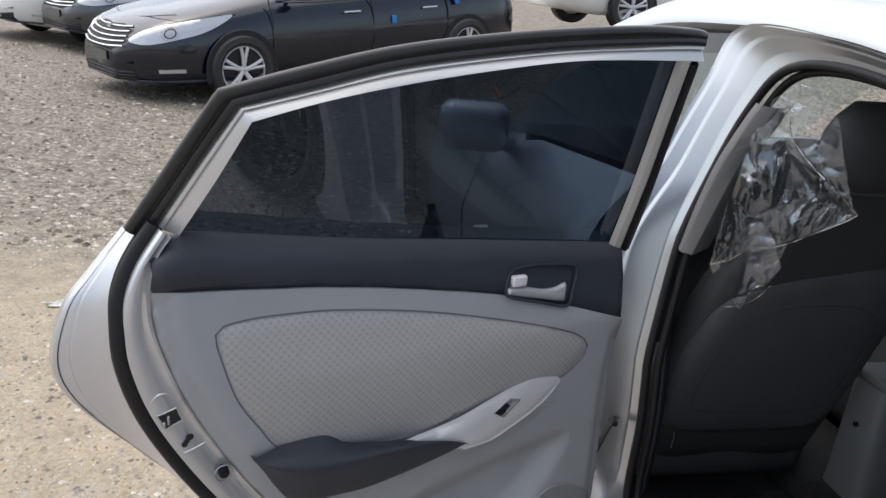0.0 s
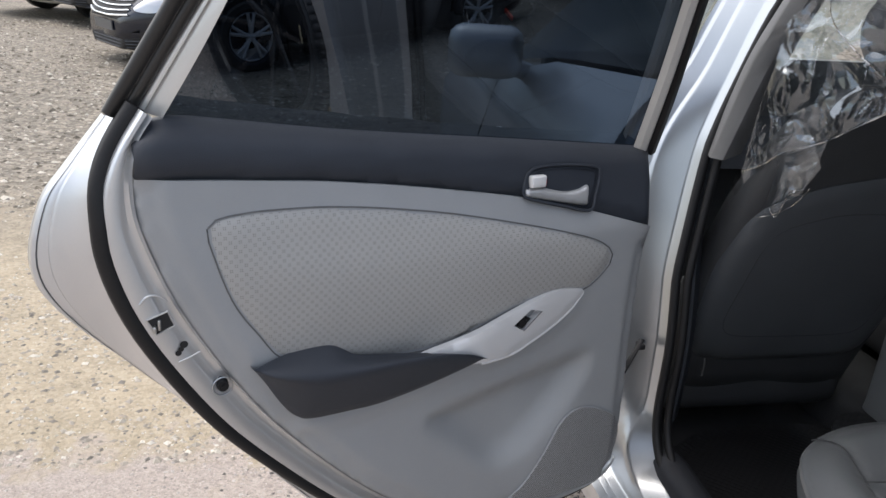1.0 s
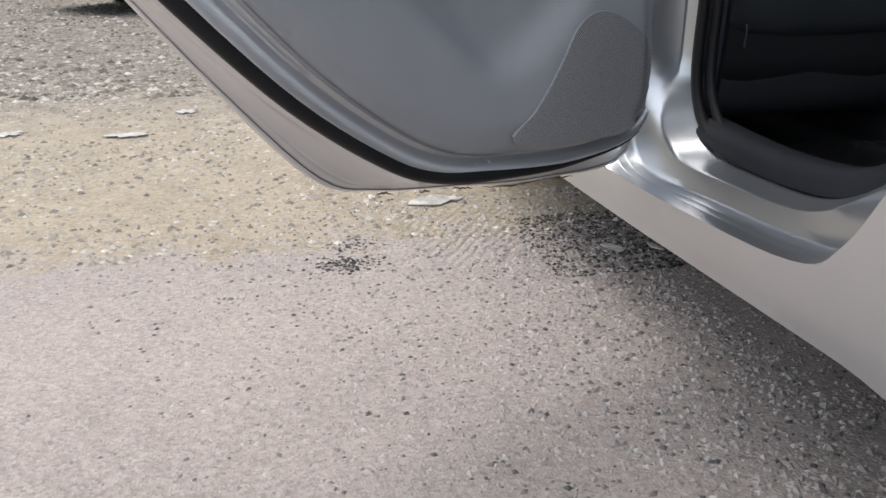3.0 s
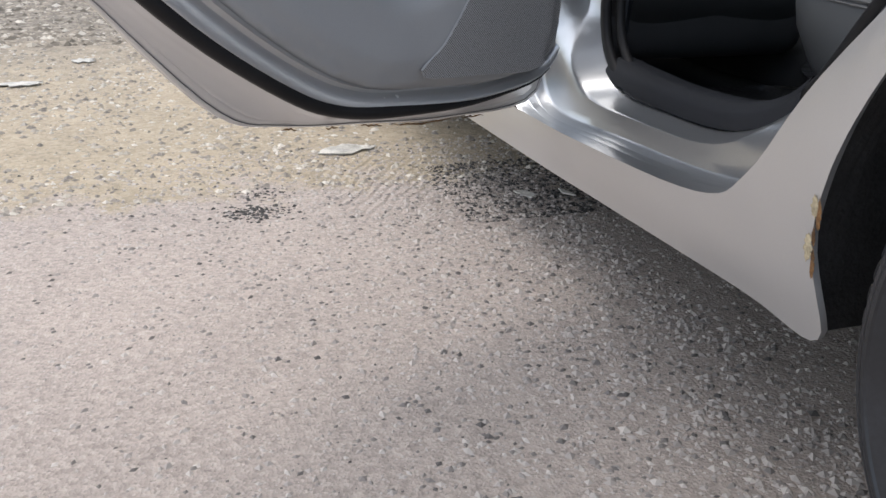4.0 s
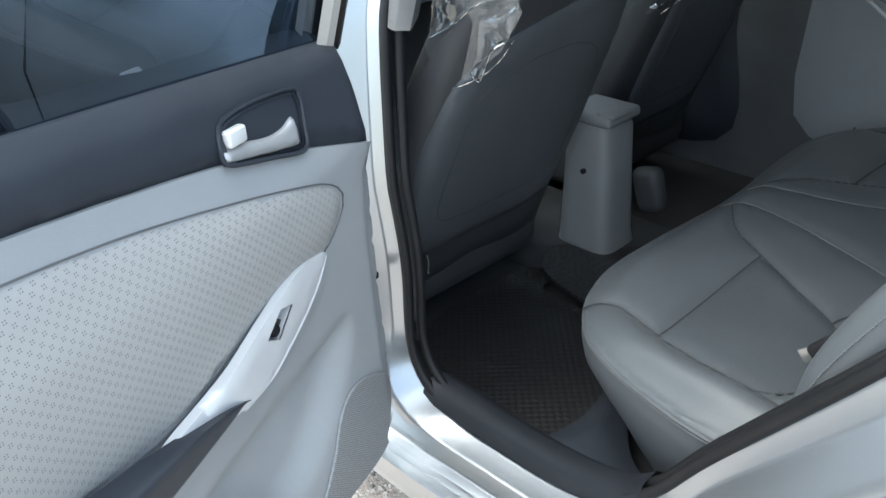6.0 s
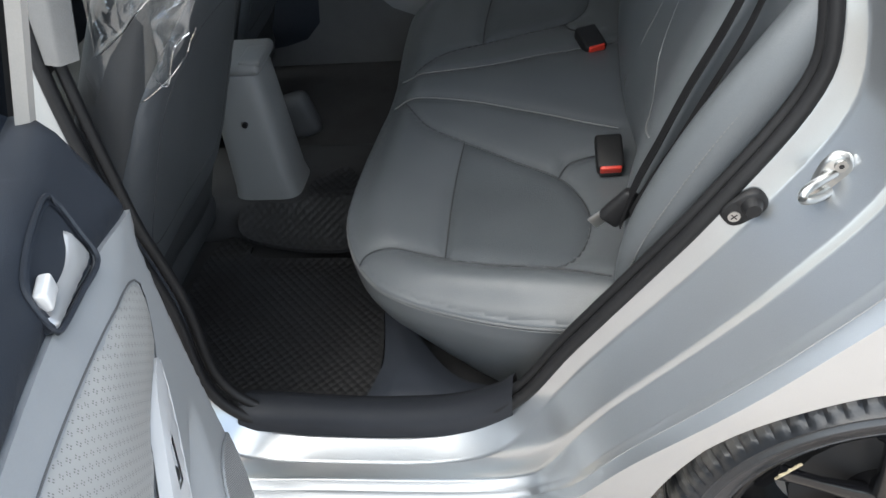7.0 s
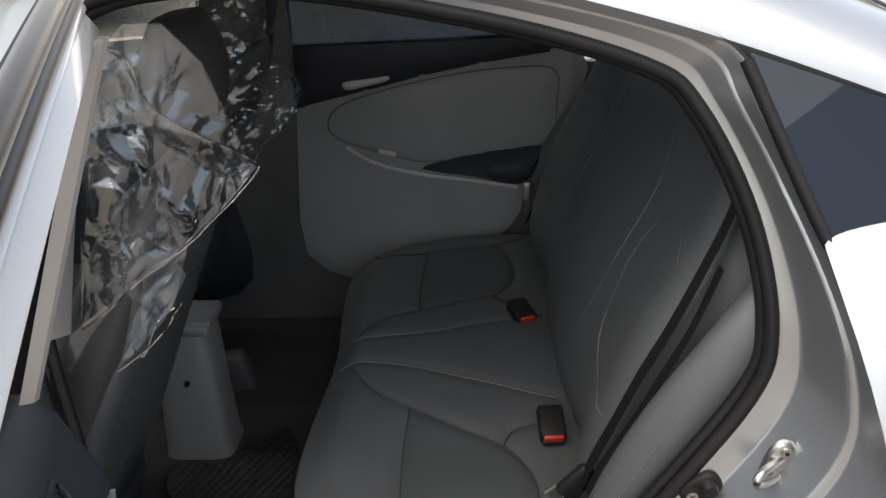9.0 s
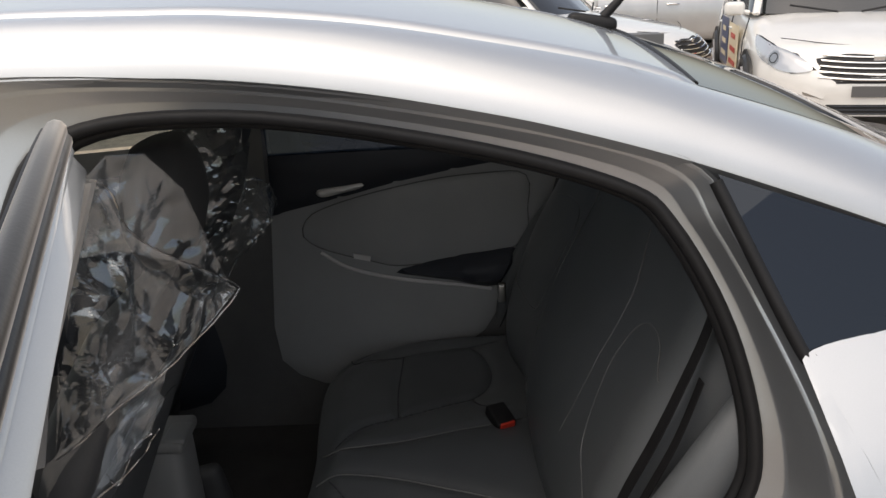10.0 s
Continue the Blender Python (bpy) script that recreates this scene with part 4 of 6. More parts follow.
piece = rim_line[k0:] + front_line[-2::-1] + cross_line[-2:0:-1]
for m in (1, -1):
    part("seat_insert", patch([(x, y * m) for x, y in piece], lambda a, b, h: Vector((a, b, h)), lambda a, b, d: cushion_z(a, b, edge_distance((a, b), plan_top)) + 0.0024 + 0.0006 * ease(d / 0.01), 0.010), PERFLEATHER, rear_seat, "darker perforated leather piece", 80)


def back_geo():
    rows = []
    for i in range(61):
        y = -0.61 + 1.22 * i / 60
        ay = abs(y)
        end = ease((ay - 0.53) / 0.08)
        bol = math.exp(-((ay - 0.50) / 0.055) ** 2) * 0.010
        hol = -0.02 * math.exp(-((ay - 0.30) / 0.13) ** 2)
        prof = [(-0.30, 0.50), (-0.335, 0.55), (-0.345, 0.64), (-0.318, 0.76), (-0.27, 0.89), (-0.21, 1.01), (-0.175, 1.10), (-0.14, 1.15), (-0.08, 1.16), (-0.02, 1.12)]
        rows.append([Vector((p.x - bol - hol + 0.09 * end ** 2, y, p.y - 0.04 * end ** 2)) for p in paired(prof, 4)])
    return loft(rows)


part("seat_back", back_geo(), LEATHER, rear_seat, "grey leather seat back", 80)


def bolster_path(m, n):
    return spline([(-0.352, -0.628 * m, 0.600), (-0.323, -0.633 * m, 0.70), (-0.262, -0.631 * m, 0.82), (-0.195, -0.622 * m, 0.925), (-0.138, -0.606 * m, 1.01)], n)


def bolster_r(t):
    return 0.039 * math.sin(math.pi * (0.06 + 0.78 * t)) ** 0.4


def bolster_geo(m):
    return tube(bolster_path(m, 24), bolster_r, 16, flat=0.85, up=(0, 1, 0))


part("side_bolster", bolster_geo(1), LEATHER, rear_seat, "grey leather side bolster", 80)
part("side_bolster", bolster_geo(-1), LEATHER, rear_seat)


def front_seat(name, m, label, slide=0.0):
    st = new(name, data_of(name, *(lambda g: ([Vector((p[0], p[1] * m, p[2])) for p in g[0]], g[1]))(rounded((-1.42, -0.37, 0.42), (0.5, 0.48, 0.16), 0.05)), SEATDARK))
    st.parent = car
    st.matrix_parent_inverse = Matrix.Translation(-car.location)
    tagged(st, label)
    rings = []
    for k in range(13):
        f = k / 12
        z = 0.40 + 0.74 * f
        half = table(f, [(0, 0.235), (0.3, 0.25), (0.7, 0.235), (0.9, 0.20), (1.0, 0.12)])
        xb = table(f, [(0, -1.16), (0.15, -1.12), (0.5, -1.01), (0.85, -0.90), (1.0, -0.87)])
        th = table(f, [(0, 0.13), (0.5, 0.15), (0.9, 0.12), (1.0, 0.05)])
        ring = []
        for a in range(28):
            t = 2 * math.pi * a / 28
            c, s = math.cos(t), math.sin(t)
            ring.append(Vector((xb - th / 2 + math.copysign(abs(c) ** 0.6, c) * th / 2 + 0.02 * (1 - abs(s)) * (-1 if c > 0 else 0), m * (-0.365 + math.copysign(abs(s) ** 0.7, s) * half), z)))
        rings.append(ring)
    part("seat_back", loft(rings, True, True), SEATDARK, st, "charcoal front seat back", 80)
    tree = BVHTree.FromPolygons([Vector(v) for r in rings for v in r], loft(rings, True)[1])

    def on_back(a, b, h):
        for k in range(12):
            y = -0.365 + (a + 0.365) * (1 - 0.02 * k)
            hit = tree.ray_cast(Vector((-0.5, y * m, max(b, 0.404))), Vector((-1, 0, 0)))
            if hit[0] and hit[1].x > 0.3:
                break
        return Vector((hit[0].x + 0.003 + h, y * m, b))

    pan = [(-0.365, 0.498), (-0.50, 0.505), (-0.565, 0.525), (-0.588, 0.60), (-0.596, 0.74), (-0.585, 0.83), (-0.572, 0.88), (-0.545, 0.91), (-0.47, 0.945), (-0.365, 0.965), (-0.26, 0.985), (-0.18, 0.965), (-0.145, 0.90), (-0.135, 0.74), (-0.14, 0.60), (-0.165, 0.525), (-0.23, 0.505)]
    part("back_panel", patch([(p.x, p.y) for p in spline(pan, 70, True)], on_back, lambda a, b, d: 0.008 * ease(d / 0.02), 0.02, 0.008), PANEL, st, "charcoal seat back panel", 80)
    inset = [(-0.53, 0.60), (-0.535, 0.72), (-0.52, 0.84), (-0.44, 0.88), (-0.365, 0.89), (-0.27, 0.885), (-0.205, 0.84), (-0.195, 0.72), (-0.20, 0.60), (-0.27, 0.575), (-0.45, 0.575)]
    # raised tube in darker cloth stands for the shade in the crease
    part("panel_crease", tube([on_back(q.x, q.y, 0.0072) for q in spline(inset, 60, True)], 0.0014, 6, True), SEATDARK, st, "dark line drawn for the panel's pressed crease")
    hr = []
    for k in range(7):
        f = k / 6
        z = 1.15 + 0.16 * f
        s0 = math.sin(math.pi * (0.12 + 0.76 * f)) ** 0.5
        hr.append([Vector((-0.90 + 0.045 * s0 * math.cos(a), m * (-0.365 + 0.13 * s0 * math.copysign(abs(math.sin(a)) ** 0.7, math.sin(a))), z)) for a in [2 * math.pi * q / 20 for q in range(20)]])
    part("headrest", loft(hr, True, True), SEATDARK, st, "charcoal headrest", 80)
    for dy in (-0.05, 0.05):
        part("headrest_post", tube([(-0.905, m * (-0.365 + dy), 1.10), (-0.905, m * (-0.365 + dy), 1.18)], 0.006, 8), STEEL, st)
    st.location.x += slide
    return st


# light grey plastic made darker, with the cabin's shade in its colour
CONSOLE = vary(material("shaded_grey_plastic", (0.20, 0.203, 0.205), 0.5), (0.20, 0.203, 0.205), 0.05, 5, 700, 0.25, 900)


def in_world_early(geo, at, tilt):
    m = Matrix.Translation(at) @ Matrix.Rotation(radians(tilt), 4, "Y")
    return [m @ Vector(p) for p in geo[0]], geo[1]


front_seat("front_seat", 1, "charcoal front seat wrapped in clear film")
front_seat("front_seat", -1, "charcoal front seat wrapped in clear film", -0.08)
part("centre_console", loft([[Vector((-1.092 + hx * math.copysign(abs(math.cos(a)) ** 0.45, math.cos(a)) + dx, -0.036 + hy * math.copysign(abs(math.sin(a)) ** 0.45, math.sin(a)), z)) for a in [2 * math.pi * k / 40 for k in range(40)]] for z, hx, hy, dx in ((0.25, 0.10, 0.075, 0.01), (0.30, 0.085, 0.068, 0.005), (0.38, 0.07, 0.062, 0.0), (0.5, 0.064, 0.06, 0), (0.635, 0.058, 0.057, 0), (0.648, 0.052, 0.052, 0), (0.65, 0.01, 0.01, 0))], True), CONSOLE, car, "grey plastic centre console")
part("seat_hinge_cover", in_world_early(rounded((0, 0, 0), (0.075, 0.045, 0.11), 0.02), (-1.05, 0.115, 0.435), -14), SEATDARK, car, "charcoal seat hinge cover")

part("pull_cord", tube(spline([(-1.098, -0.553, 0.525), (-1.096, -0.552, 0.51), (-1.099, -0.552, 0.492), (-1.097, -0.553, 0.486)], 12), 0.0018, 6), SEATFAB, car, "pale cord at the foot of the seat panel")

# far side
FOUT = [(-0.975, 1.06), (-0.97, 0.88), (-0.99, 0.58), (-0.977, 0.477), (-0.93, 0.43), (-0.86, 0.40), (-0.6, 0.40), (-0.4, 0.55), (-0.25, 0.8), (-0.2, 1.0), (-0.24, 1.085)]
far_door = new("far_rear_door", data_of("far_rear_door", *patch(FOUT, lambda a, b, h: Vector((a, 0.665 - h, b)), lambda a, b, d: 0.012 * ease(d / 0.03), 0.03, 0.03), GREYPLAST))
far_door.parent = car
far_door.matrix_parent_inverse = Matrix.Translation(-car.location)
tagged(far_door, "closed rear door with a grey lining")
FIN = [(-0.885, 0.870), (-0.851, 0.912), (-0.729, 0.953), (-0.552, 0.990), (-0.407, 1.005), (-0.29, 1.0), (-0.281, 0.916), (-0.315, 0.80), (-0.603, 0.756), (-0.709, 0.772), (-0.829, 0.808), (-0.879, 0.840)]
FIN = [(p.x, p.y) for p in spline(FIN, 60, True)]
part("insert_seam", tube([Vector((a, 0.650, b)) for a, b in FIN], 0.0014, 6, True), SEATFAB, far_door, "dark seam round the insert")
part("vinyl_insert", patch(FIN, lambda a, b, h: Vector((a, 0.652 - h, b)), lambda a, b, d: 0.006 * ease(d / 0.015), 0.03, 0.01), GREYPLAST, far_door, "pale grey vinyl insert")
part("window_switch", patch([(-0.753, 0.797), (-0.706, 0.787), (-0.709, 0.774), (-0.752, 0.784)], lambda a, b, h: Vector((a, 0.642 - h, b)), lambda a, b, d: 0.003, 0.02, 0.006), TRIMSILVER, far_door, "small window switch")
FDK = [(-0.975, 1.07), (-0.968, 0.905), (-0.783, 0.947), (-0.63, 0.985), (-0.48, 1.014), (-0.30, 1.04), (-0.24, 1.095), (-0.6, 1.08)]
part("upper_lining", patch(FDK, lambda a, b, h: Vector((a, 0.655 - h, b)), lambda a, b, d: 0.012 * ease(d / 0.02), 0.03, 0.02), DARKPLAST, far_door, "charcoal upper door lining")
FHA = [(-0.836, 0.976), (-0.827, 0.957), (-0.775, 0.966), (-0.721, 0.979), (-0.718, 0.991), (-0.767, 0.985)]
part("inner_handle", patch([(p.x, p.y) for p in spline(FHA, 30, True)], lambda a, b, h: Vector((a, 0.64 - h, b)), lambda a, b, d: 0.006 * ease(d / 0.005), 0.006, 0.01), TRIMSILVER, far_door, "satin silver door handle")
FTR = [(-0.84, 0.802), (-0.766, 0.755), (-0.644, 0.721), (-0.49, 0.698), (-0.381, 0.681)]
part("trim_strip", tube([(p.x, 0.645, p.y) for p in spline(FTR, 24)], 0.005, 6), TRIMSILVER, far_door)
FAR = [(-0.64, 0.735), (-0.596, 0.752), (-0.5, 0.775), (-0.41, 0.786), (-0.303, 0.79), (-0.36, 0.69), (-0.5, 0.71)]
part("armrest", patch([(p.x, p.y) for p in spline(FAR, 30, True)], lambda a, b, h: Vector((a, 0.65 - h, b)), lambda a, b, d: 0.05 * ease(d / 0.03), 0.015, 0.02), DARKPLAST, far_door, "charcoal armrest")
part("far_flank", join(box((-1.25, 0.70, 0.62), (2.4, 0.03, 0.78)), box((-1.07, 0.63, 1.2), (0.22, 0.06, 0.40)), box((-0.08, 0.62, 1.2), (0.25, 0.06, 0.3)), box((-1.98, 0, 0.66), (0.04, 1.4, 0.8))), SEATFAB, car, "dark far side of the cabin")
part("far_front_lining", patch([(p.x, p.y) for p in spline([(-1.2, 0.34), (-1.18, 0.7), (-1.19, 1.0), (-1.5, 1.01), (-1.9, 0.98), (-1.93, 0.7), (-1.9, 0.36)], 40, True)], lambda a, b, h: Vector((a, 0.684 - h, b)), lambda a, b, d: 0.02 * ease(d / 0.03), 0.04, 0.01), DARKPLAST, car, "charcoal lining of the far front door")
part("far_window", join(patch([(-0.97, 1.05), (-0.25, 1.08), (-0.3, 1.28), (-0.5, 1.36), (-0.9, 1.38), (-0.97, 1.33)], lambda a, b, h: Vector((a, 0.66 - 0.3 * (b - 1.05), b)), lambda a, b, d: 0, 0.1)), TINT, car, "dark tinted far window")
part("headliner", loft([[Vector((p.x, 0.54 * s, p.y - 0.05 + 0.03 * (1 - s * s))) for p in edge_pts if -1.9 <= p.x <= -0.15] for s in [k / 6 - 1 for k in range(13)]]), HEADLINER, car, "grey cloth headliner")
part("parcel_shelf", box((0.2, 0, 1.06), (0.6, 1.2, 0.02)), SEATFAB, car)

# mats
MATRUB = vary(material("black_waffle_rubber", (0.011, 0.011, 0.012), 0.6), (0.011, 0.011, 0.012), 0.2, 10, 300)
mt, mb = nodes_of(MATRUB)
mvor, mbump, mcoord, mmap = (mt.nodes.new("ShaderNode" + n) for n in ("TexVoronoi", "Bump", "TexCoord", "Mapping"))
mvor.inputs["Scale"].default_value, mvor.inputs["Randomness"].default_value = 74.0, 0.0
mmap.inputs["Scale"].default_value = (1.0, 1.0, 0.0)
mmap.inputs["Rotation"].default_value = (0, 0, radians(45))
mbump.inputs["Strength"].default_value, mbump.inputs["Distance"].default_value, mbump.invert = 0.55, 0.005, True
mt.links.new(mcoord.outputs["Object"], mmap.inputs[0])
mt.links.new(mmap.outputs[0], mvor.inputs["Vector"])
mt.links.new(mvor.outputs["Distance"], mbump.inputs["Height"])
mt.links.new(mbump.outputs[0], mb.inputs["Normal"])
mat_line = [(-0.79, -0.585), (-0.775, -0.50), (-0.795, -0.36), (-0.84, -0.235), (-0.87, -0.205), (-1.10, -0.20), (-1.125, -0.16), (-1.19, -0.135), (-1.22, -0.28), (-1.20, -0.46), (-1.10, -0.60), (-0.95, -0.615)]


def rim_height(a, b, d):
    return 0.012 if d < 0.010 else 0.005


mat_a = tagged(part("floor_mat", patch([(p.x, p.y) for p in spline(mat_line, 80, True)], lambda a, b, h: Vector((a, b, 0.266 + h)), rim_height, 0.02, 0.008), MATRUB, None, "black rubber waffle mat on the car floor"), category="floor mat", group="floor mats")
tun_line = [(-1.115, -0.19), (-1.14, -0.140), (-1.10, -0.118), (-1.01, -0.118), (-0.985, -0.05), (-0.92, -0.01), (-0.875, -0.10), (-0.865, -0.20), (-0.97, -0.215)]
mat_b = tagged(part("floor_mat", patch([(p.x, p.y) for p in spline(tun_line, 60, True)], lambda a, b, h: Vector((a, b, 0.362 + 0.55 * min(0.0, b + 0.10) + h)), rim_height, 0.02, 0.008), MATRUB, None, "black rubber waffle mat lying over the tunnel"), category="floor mat", group="floor mats")
part("floor_strip", patch([(p.x, p.y) for p in spline([(-0.76, -0.64), (-0.765, -0.50), (-0.785, -0.36), (-0.74, -0.38), (-0.70, -0.46), (-0.62, -0.545), (-0.50, -0.57), (-0.48, -0.64)], 50, True)], lambda a, b, h: Vector((a, b, 0.300 + h)), lambda a, b, d: 0.02 * ease(d / 0.05), 0.02, 0.04), DARKPLAST, car, "charcoal plastic floor trim")

# ---- quarter glass and wheel ----
QG = [(-0.212, 1.300), (-0.132, 1.125), (-0.12, 1.119), (-0.041, 1.139), (0.12, 1.175), (-0.032, 1.240)]
part("quarter_window", patch(QG, lambda a, b, h: Vector((a, table(b, PROF) - 0.002 - h, b)), lambda a, b, d: 0, 0.05), QUARTER, car, "dark tinted quarter window")
part("quarter_seal", tube([Vector((p.x, table(p.y, PROF) + 0.002, p.y)) for p in paired([(-0.214, 1.292), (-0.134, 1.122), (-0.12, 1.115)], 6)], 0.008, 8), BLACKRUB, car, "black rubber window seal")


def wheel(name, c, m, label, tyre_mat, rim_mat, R=0.305, W=0.2, r=0.222, parent=None, spokes=5, fine=False):
    w = new(name, data_of(name, *tube([(c[0], c[1] - 0.02 * m, c[2]), (c[0], c[1] + 0.1 * m, c[2])], r * 0.55, 20, up=(0, 0, 1)), GAPBLACK))
    w.parent = parent
    if not parent.get("moved"):
        w.matrix_parent_inverse = Matrix.Translation(-parent.location)
    tagged(w, label)

    def lathe(prof, n=48, cuts=False):
        rings = []
        for rr, yy in prof:
            ring = []
            for k in range(n):
                q = rr - (0.005 if cuts and k % 4 == (0 if yy < 0 else 2) and rr > R - 0.016 and abs(yy) > W * 0.17 else 0.0)
                ring.append(Vector((c[0] + q * math.cos(2 * math.pi * k / n), c[1] + yy * m, c[2] + q * math.sin(2 * math.pi * k / n))))
            rings.append(ring)
        return loft(rings, True)

    h = W / 2
    part("tyre", lathe([(r, h), (r, -h * 0.72), (r + 0.006, -h * 0.86), (r + 0.010, -h * 0.96), (r + 0.013, -h * 0.96), (r + 0.022, -h * 1.01), (r + 0.036, -h * 1.055), (r + 0.038, -h * 1.075), (r + 0.042, -h * 1.075), (r + 0.044, -h * 1.055), (R - 0.028, -h * 1.03), (R - 0.025, -h * 1.03), (R - 0.023, -h * 1.0), (R - 0.014, -h * 0.92), (R - 0.012, -h * 0.90), (R - 0.004, -h * 0.78), (R, -h * 0.6), (R, -h * 0.32), (R - 0.007, -h * 0.30), (R - 0.007, -h * 0.24), (R, -h * 0.22), (R, h * 0.22), (R - 0.007, h * 0.24), (R - 0.007, h * 0.3), (R, h * 0.32), (R, h * 0.7), (R - 0.03, h), (r, h)], 320 if fine else 48, fine), tyre_mat, w, "black tyre", 25)
    rim = part("rim", lathe([(r * 1.02, -h * 0.86), (r * 1.0, -h * 0.90), (r * 0.965, -h * 0.86), (r * 0.95, -h * 0.6), (r * 0.93, h * 0.5), (r * 0.3, h * 0.55), (0.01, h * 0.55)]), rim_mat, w, "painted alloy rim", 50)
    if fine:
        part("brake_disc", lathe([(r * 0.62, h * 0.30), (r * 0.62, h * 0.22), (r * 0.3, h * 0.22), (r * 0.28, h * 0.05), (0.01, h * 0.05)], 40), STEEL, w, "dull steel brake disc")
        for k in range(8):
            a = 2 * math.pi * (k + 0.22) / 8
            e = Vector((math.cos(a), 0, math.sin(a)))
            cc = Vector(c)
            part("spoke", tube([cc + e * r * f + Vector((0, -h * y * m, 0)) for f, y in ((0.12, 0.38), (0.3, 0.50), (0.55, 0.62), (0.78, 0.72), (0.90, 0.76), (0.985, 0.78))], lambda t: 0.010 + 0.018 * max(0.0, t - 0.72) ** 1.5 / 0.148 + 0.010 * max(0.0, 0.3 - t) / 0.3, 10, flat=1.0, up=(0, 1, 0)), rim_mat, rim)
    for k in range(0 if fine else spokes):
        a = 2 * math.pi * (k + 0.3) / spokes
        for da in (-0.16, 0.16):
            e = Vector((math.cos(a + da), 0, math.sin(a + da)))
            i0 = Vector((math.cos(a + da * 0.5), 0, math.sin(a + da * 0.5)))
            cc = Vector(c)
            part("spoke", tube([cc + i0 * r * 0.12 + Vector((0, -h * 0.80 * m, 0)), cc + (i0 + e) * 0.5 * r * 0.55 + Vector((0, -h * 0.88 * m, 0)), cc + e * r * 0.97 + Vector((0, -h * 0.90 * m, 0))], 0.017, 8, flat=1.0, up=(0, 1, 0)), rim_mat, rim)
    hub = 0.0 if fine else 0.42
    part("hub_cap", lathe([(r * 0.22, -h * 0.2), (r * 0.2, -h * (0.45 + hub)), (r * 0.12, -h * (0.52 + hub)), (0.005, -h * (0.54 + hub))], 24), rim_mat, rim)
    return w


BLACKRIM = material("gloss_black_paint", (0.006, 0.006, 0.007), 0.22, 0, 0.25, 0.35)
TYRE = vary(material("tyre_rubber", (0.02, 0.0205, 0.022), 0.40), (0.02, 0.0205, 0.022), 0.3, 12, 200, 0.15)
DUSTY = vary(material("dusty_tyre_rubber", (0.019, 0.021, 0.025), 0.30, 0.0, 0.0, 0.5), (0.019, 0.021, 0.025), 0.3, 12, 200, 0.15)
dt, db = nodes_of(DUSTY)
dsep, dpos, dlen, dmix, dmul = (dt.nodes.new("ShaderNode" + n) for n in ("VectorMath", "TexCoord", "MapRange", "MixRGB", "Math"))
dsep.operation = "LENGTH"
dsub = dt.nodes.new("ShaderNodeVectorMath")
dsub.operation, dsub.inputs[1].default_value = "MULTIPLY_ADD", (1, 0, 1)
dsub.inputs[2].default_value = (0, 0, -0.298)
dt.links.new(dpos.outputs["Object"], dsub.inputs[0])
dt.links.new(dsub.outputs[0], dsep.inputs[0])
dlen.inputs[1].default_value, dlen.inputs[2].default_value = 0.281, 0.291
dt.links.new(dsep.outputs["Value"], dlen.inputs[0])
dmul.operation = "MULTIPLY"
dt.links.new(dlen.outputs[0], dmul.inputs[0])
dn = noise_node(dt, 26, 4)
dt.links.new(ramp(dt, dn.outputs["Fac"], [(0.38, (0, 0, 0)), (0.55, (1, 1, 1))]), dmul.inputs[1])
dold = db.inputs["Base Color"].links[0].from_socket
dt.links.new(dmul.outputs[0], dmix.inputs[0])
dt.links.new(dold, dmix.inputs[1])
dmix.inputs[2].default_value = (0.13, 0.122, 0.112, 1)
dt.links.new(dmix.outputs[0], db.inputs["Base Color"])
near_wheel = wheel("rear_wheel", (0.0, -0.712, 0.298), 1, "rear wheel with black alloy rim", DUSTY, BLACKRIM, R=0.298, parent=car, fine=True)
wheel("rear_wheel", (0.0, 0.735, 0.305), -1, "rear wheel with black alloy rim", TYRE, BLACKRIM, parent=car)
wheel("front_wheel", (-2.57, -0.735, 0.305), 1, "front wheel with black alloy rim", TYRE, BLACKRIM, parent=car)
wheel("front_wheel", (-2.57, 0.735, 0.305), -1, "front wheel with black alloy rim", TYRE, BLACKRIM, parent=car)
arch_a = [radians(192 - 204 * k / 30) for k in range(31)]
LINER = vary(material("black_arch_felt", (0.02, 0.02, 0.021), 0.75), (0.02, 0.02, 0.021), 0.4, 25, 160, 0.9, 140)
for m in (1, -1):
    part("wheel_arch", join(loft([[Vector(((0.342 + dr) * math.cos(a), y * m, 0.310 + (0.342 + dr) * math.sin(a))) for a in arch_a] for y, dr in ((-0.80, 0.008), (-0.78, 0.012), (-0.60, 0.012), (-0.56, -0.03))]),
                            loft([[Vector((q * math.cos(a), (side_y(q * math.cos(a), 0.310 + q * math.sin(a)) + dy) * m, 0.310 + q * math.sin(a))) for a in arch_a[1:-1]] for q, dy in ((0.350, 0.006), (0.351, 0.05))]),
                            loft([[Vector((r * math.cos(a), -0.56 * m, 0.312 + r * math.sin(a))) for a in arch_a] for r in (0.31, 0.02)])), LINER, car, "black felt wheel arch lining")
part("underbody", box((-1.35, 0, 0.235), (2.0, 1.4, 0.03)), GAPBLACK, car)

# ---- small things in and on the car ----
def in_world(geo, m):
    return [m @ Vector(p) for p in geo[0]], geo[1]


# striker, door switch: set on the pillar's shut face
from mathutils.bvhtree import BVHTree
jg = jamb()
jamb_tree = BVHTree.FromPolygons([Vector(v) for v in jg[0]], jg[1])


def shut_y(x, z):
    hit = jamb_tree.ray_cast(Vector((x, -1.2, z)), Vector((0, 1, 0)))
    return hit[0].y if hit[0] else -0.72


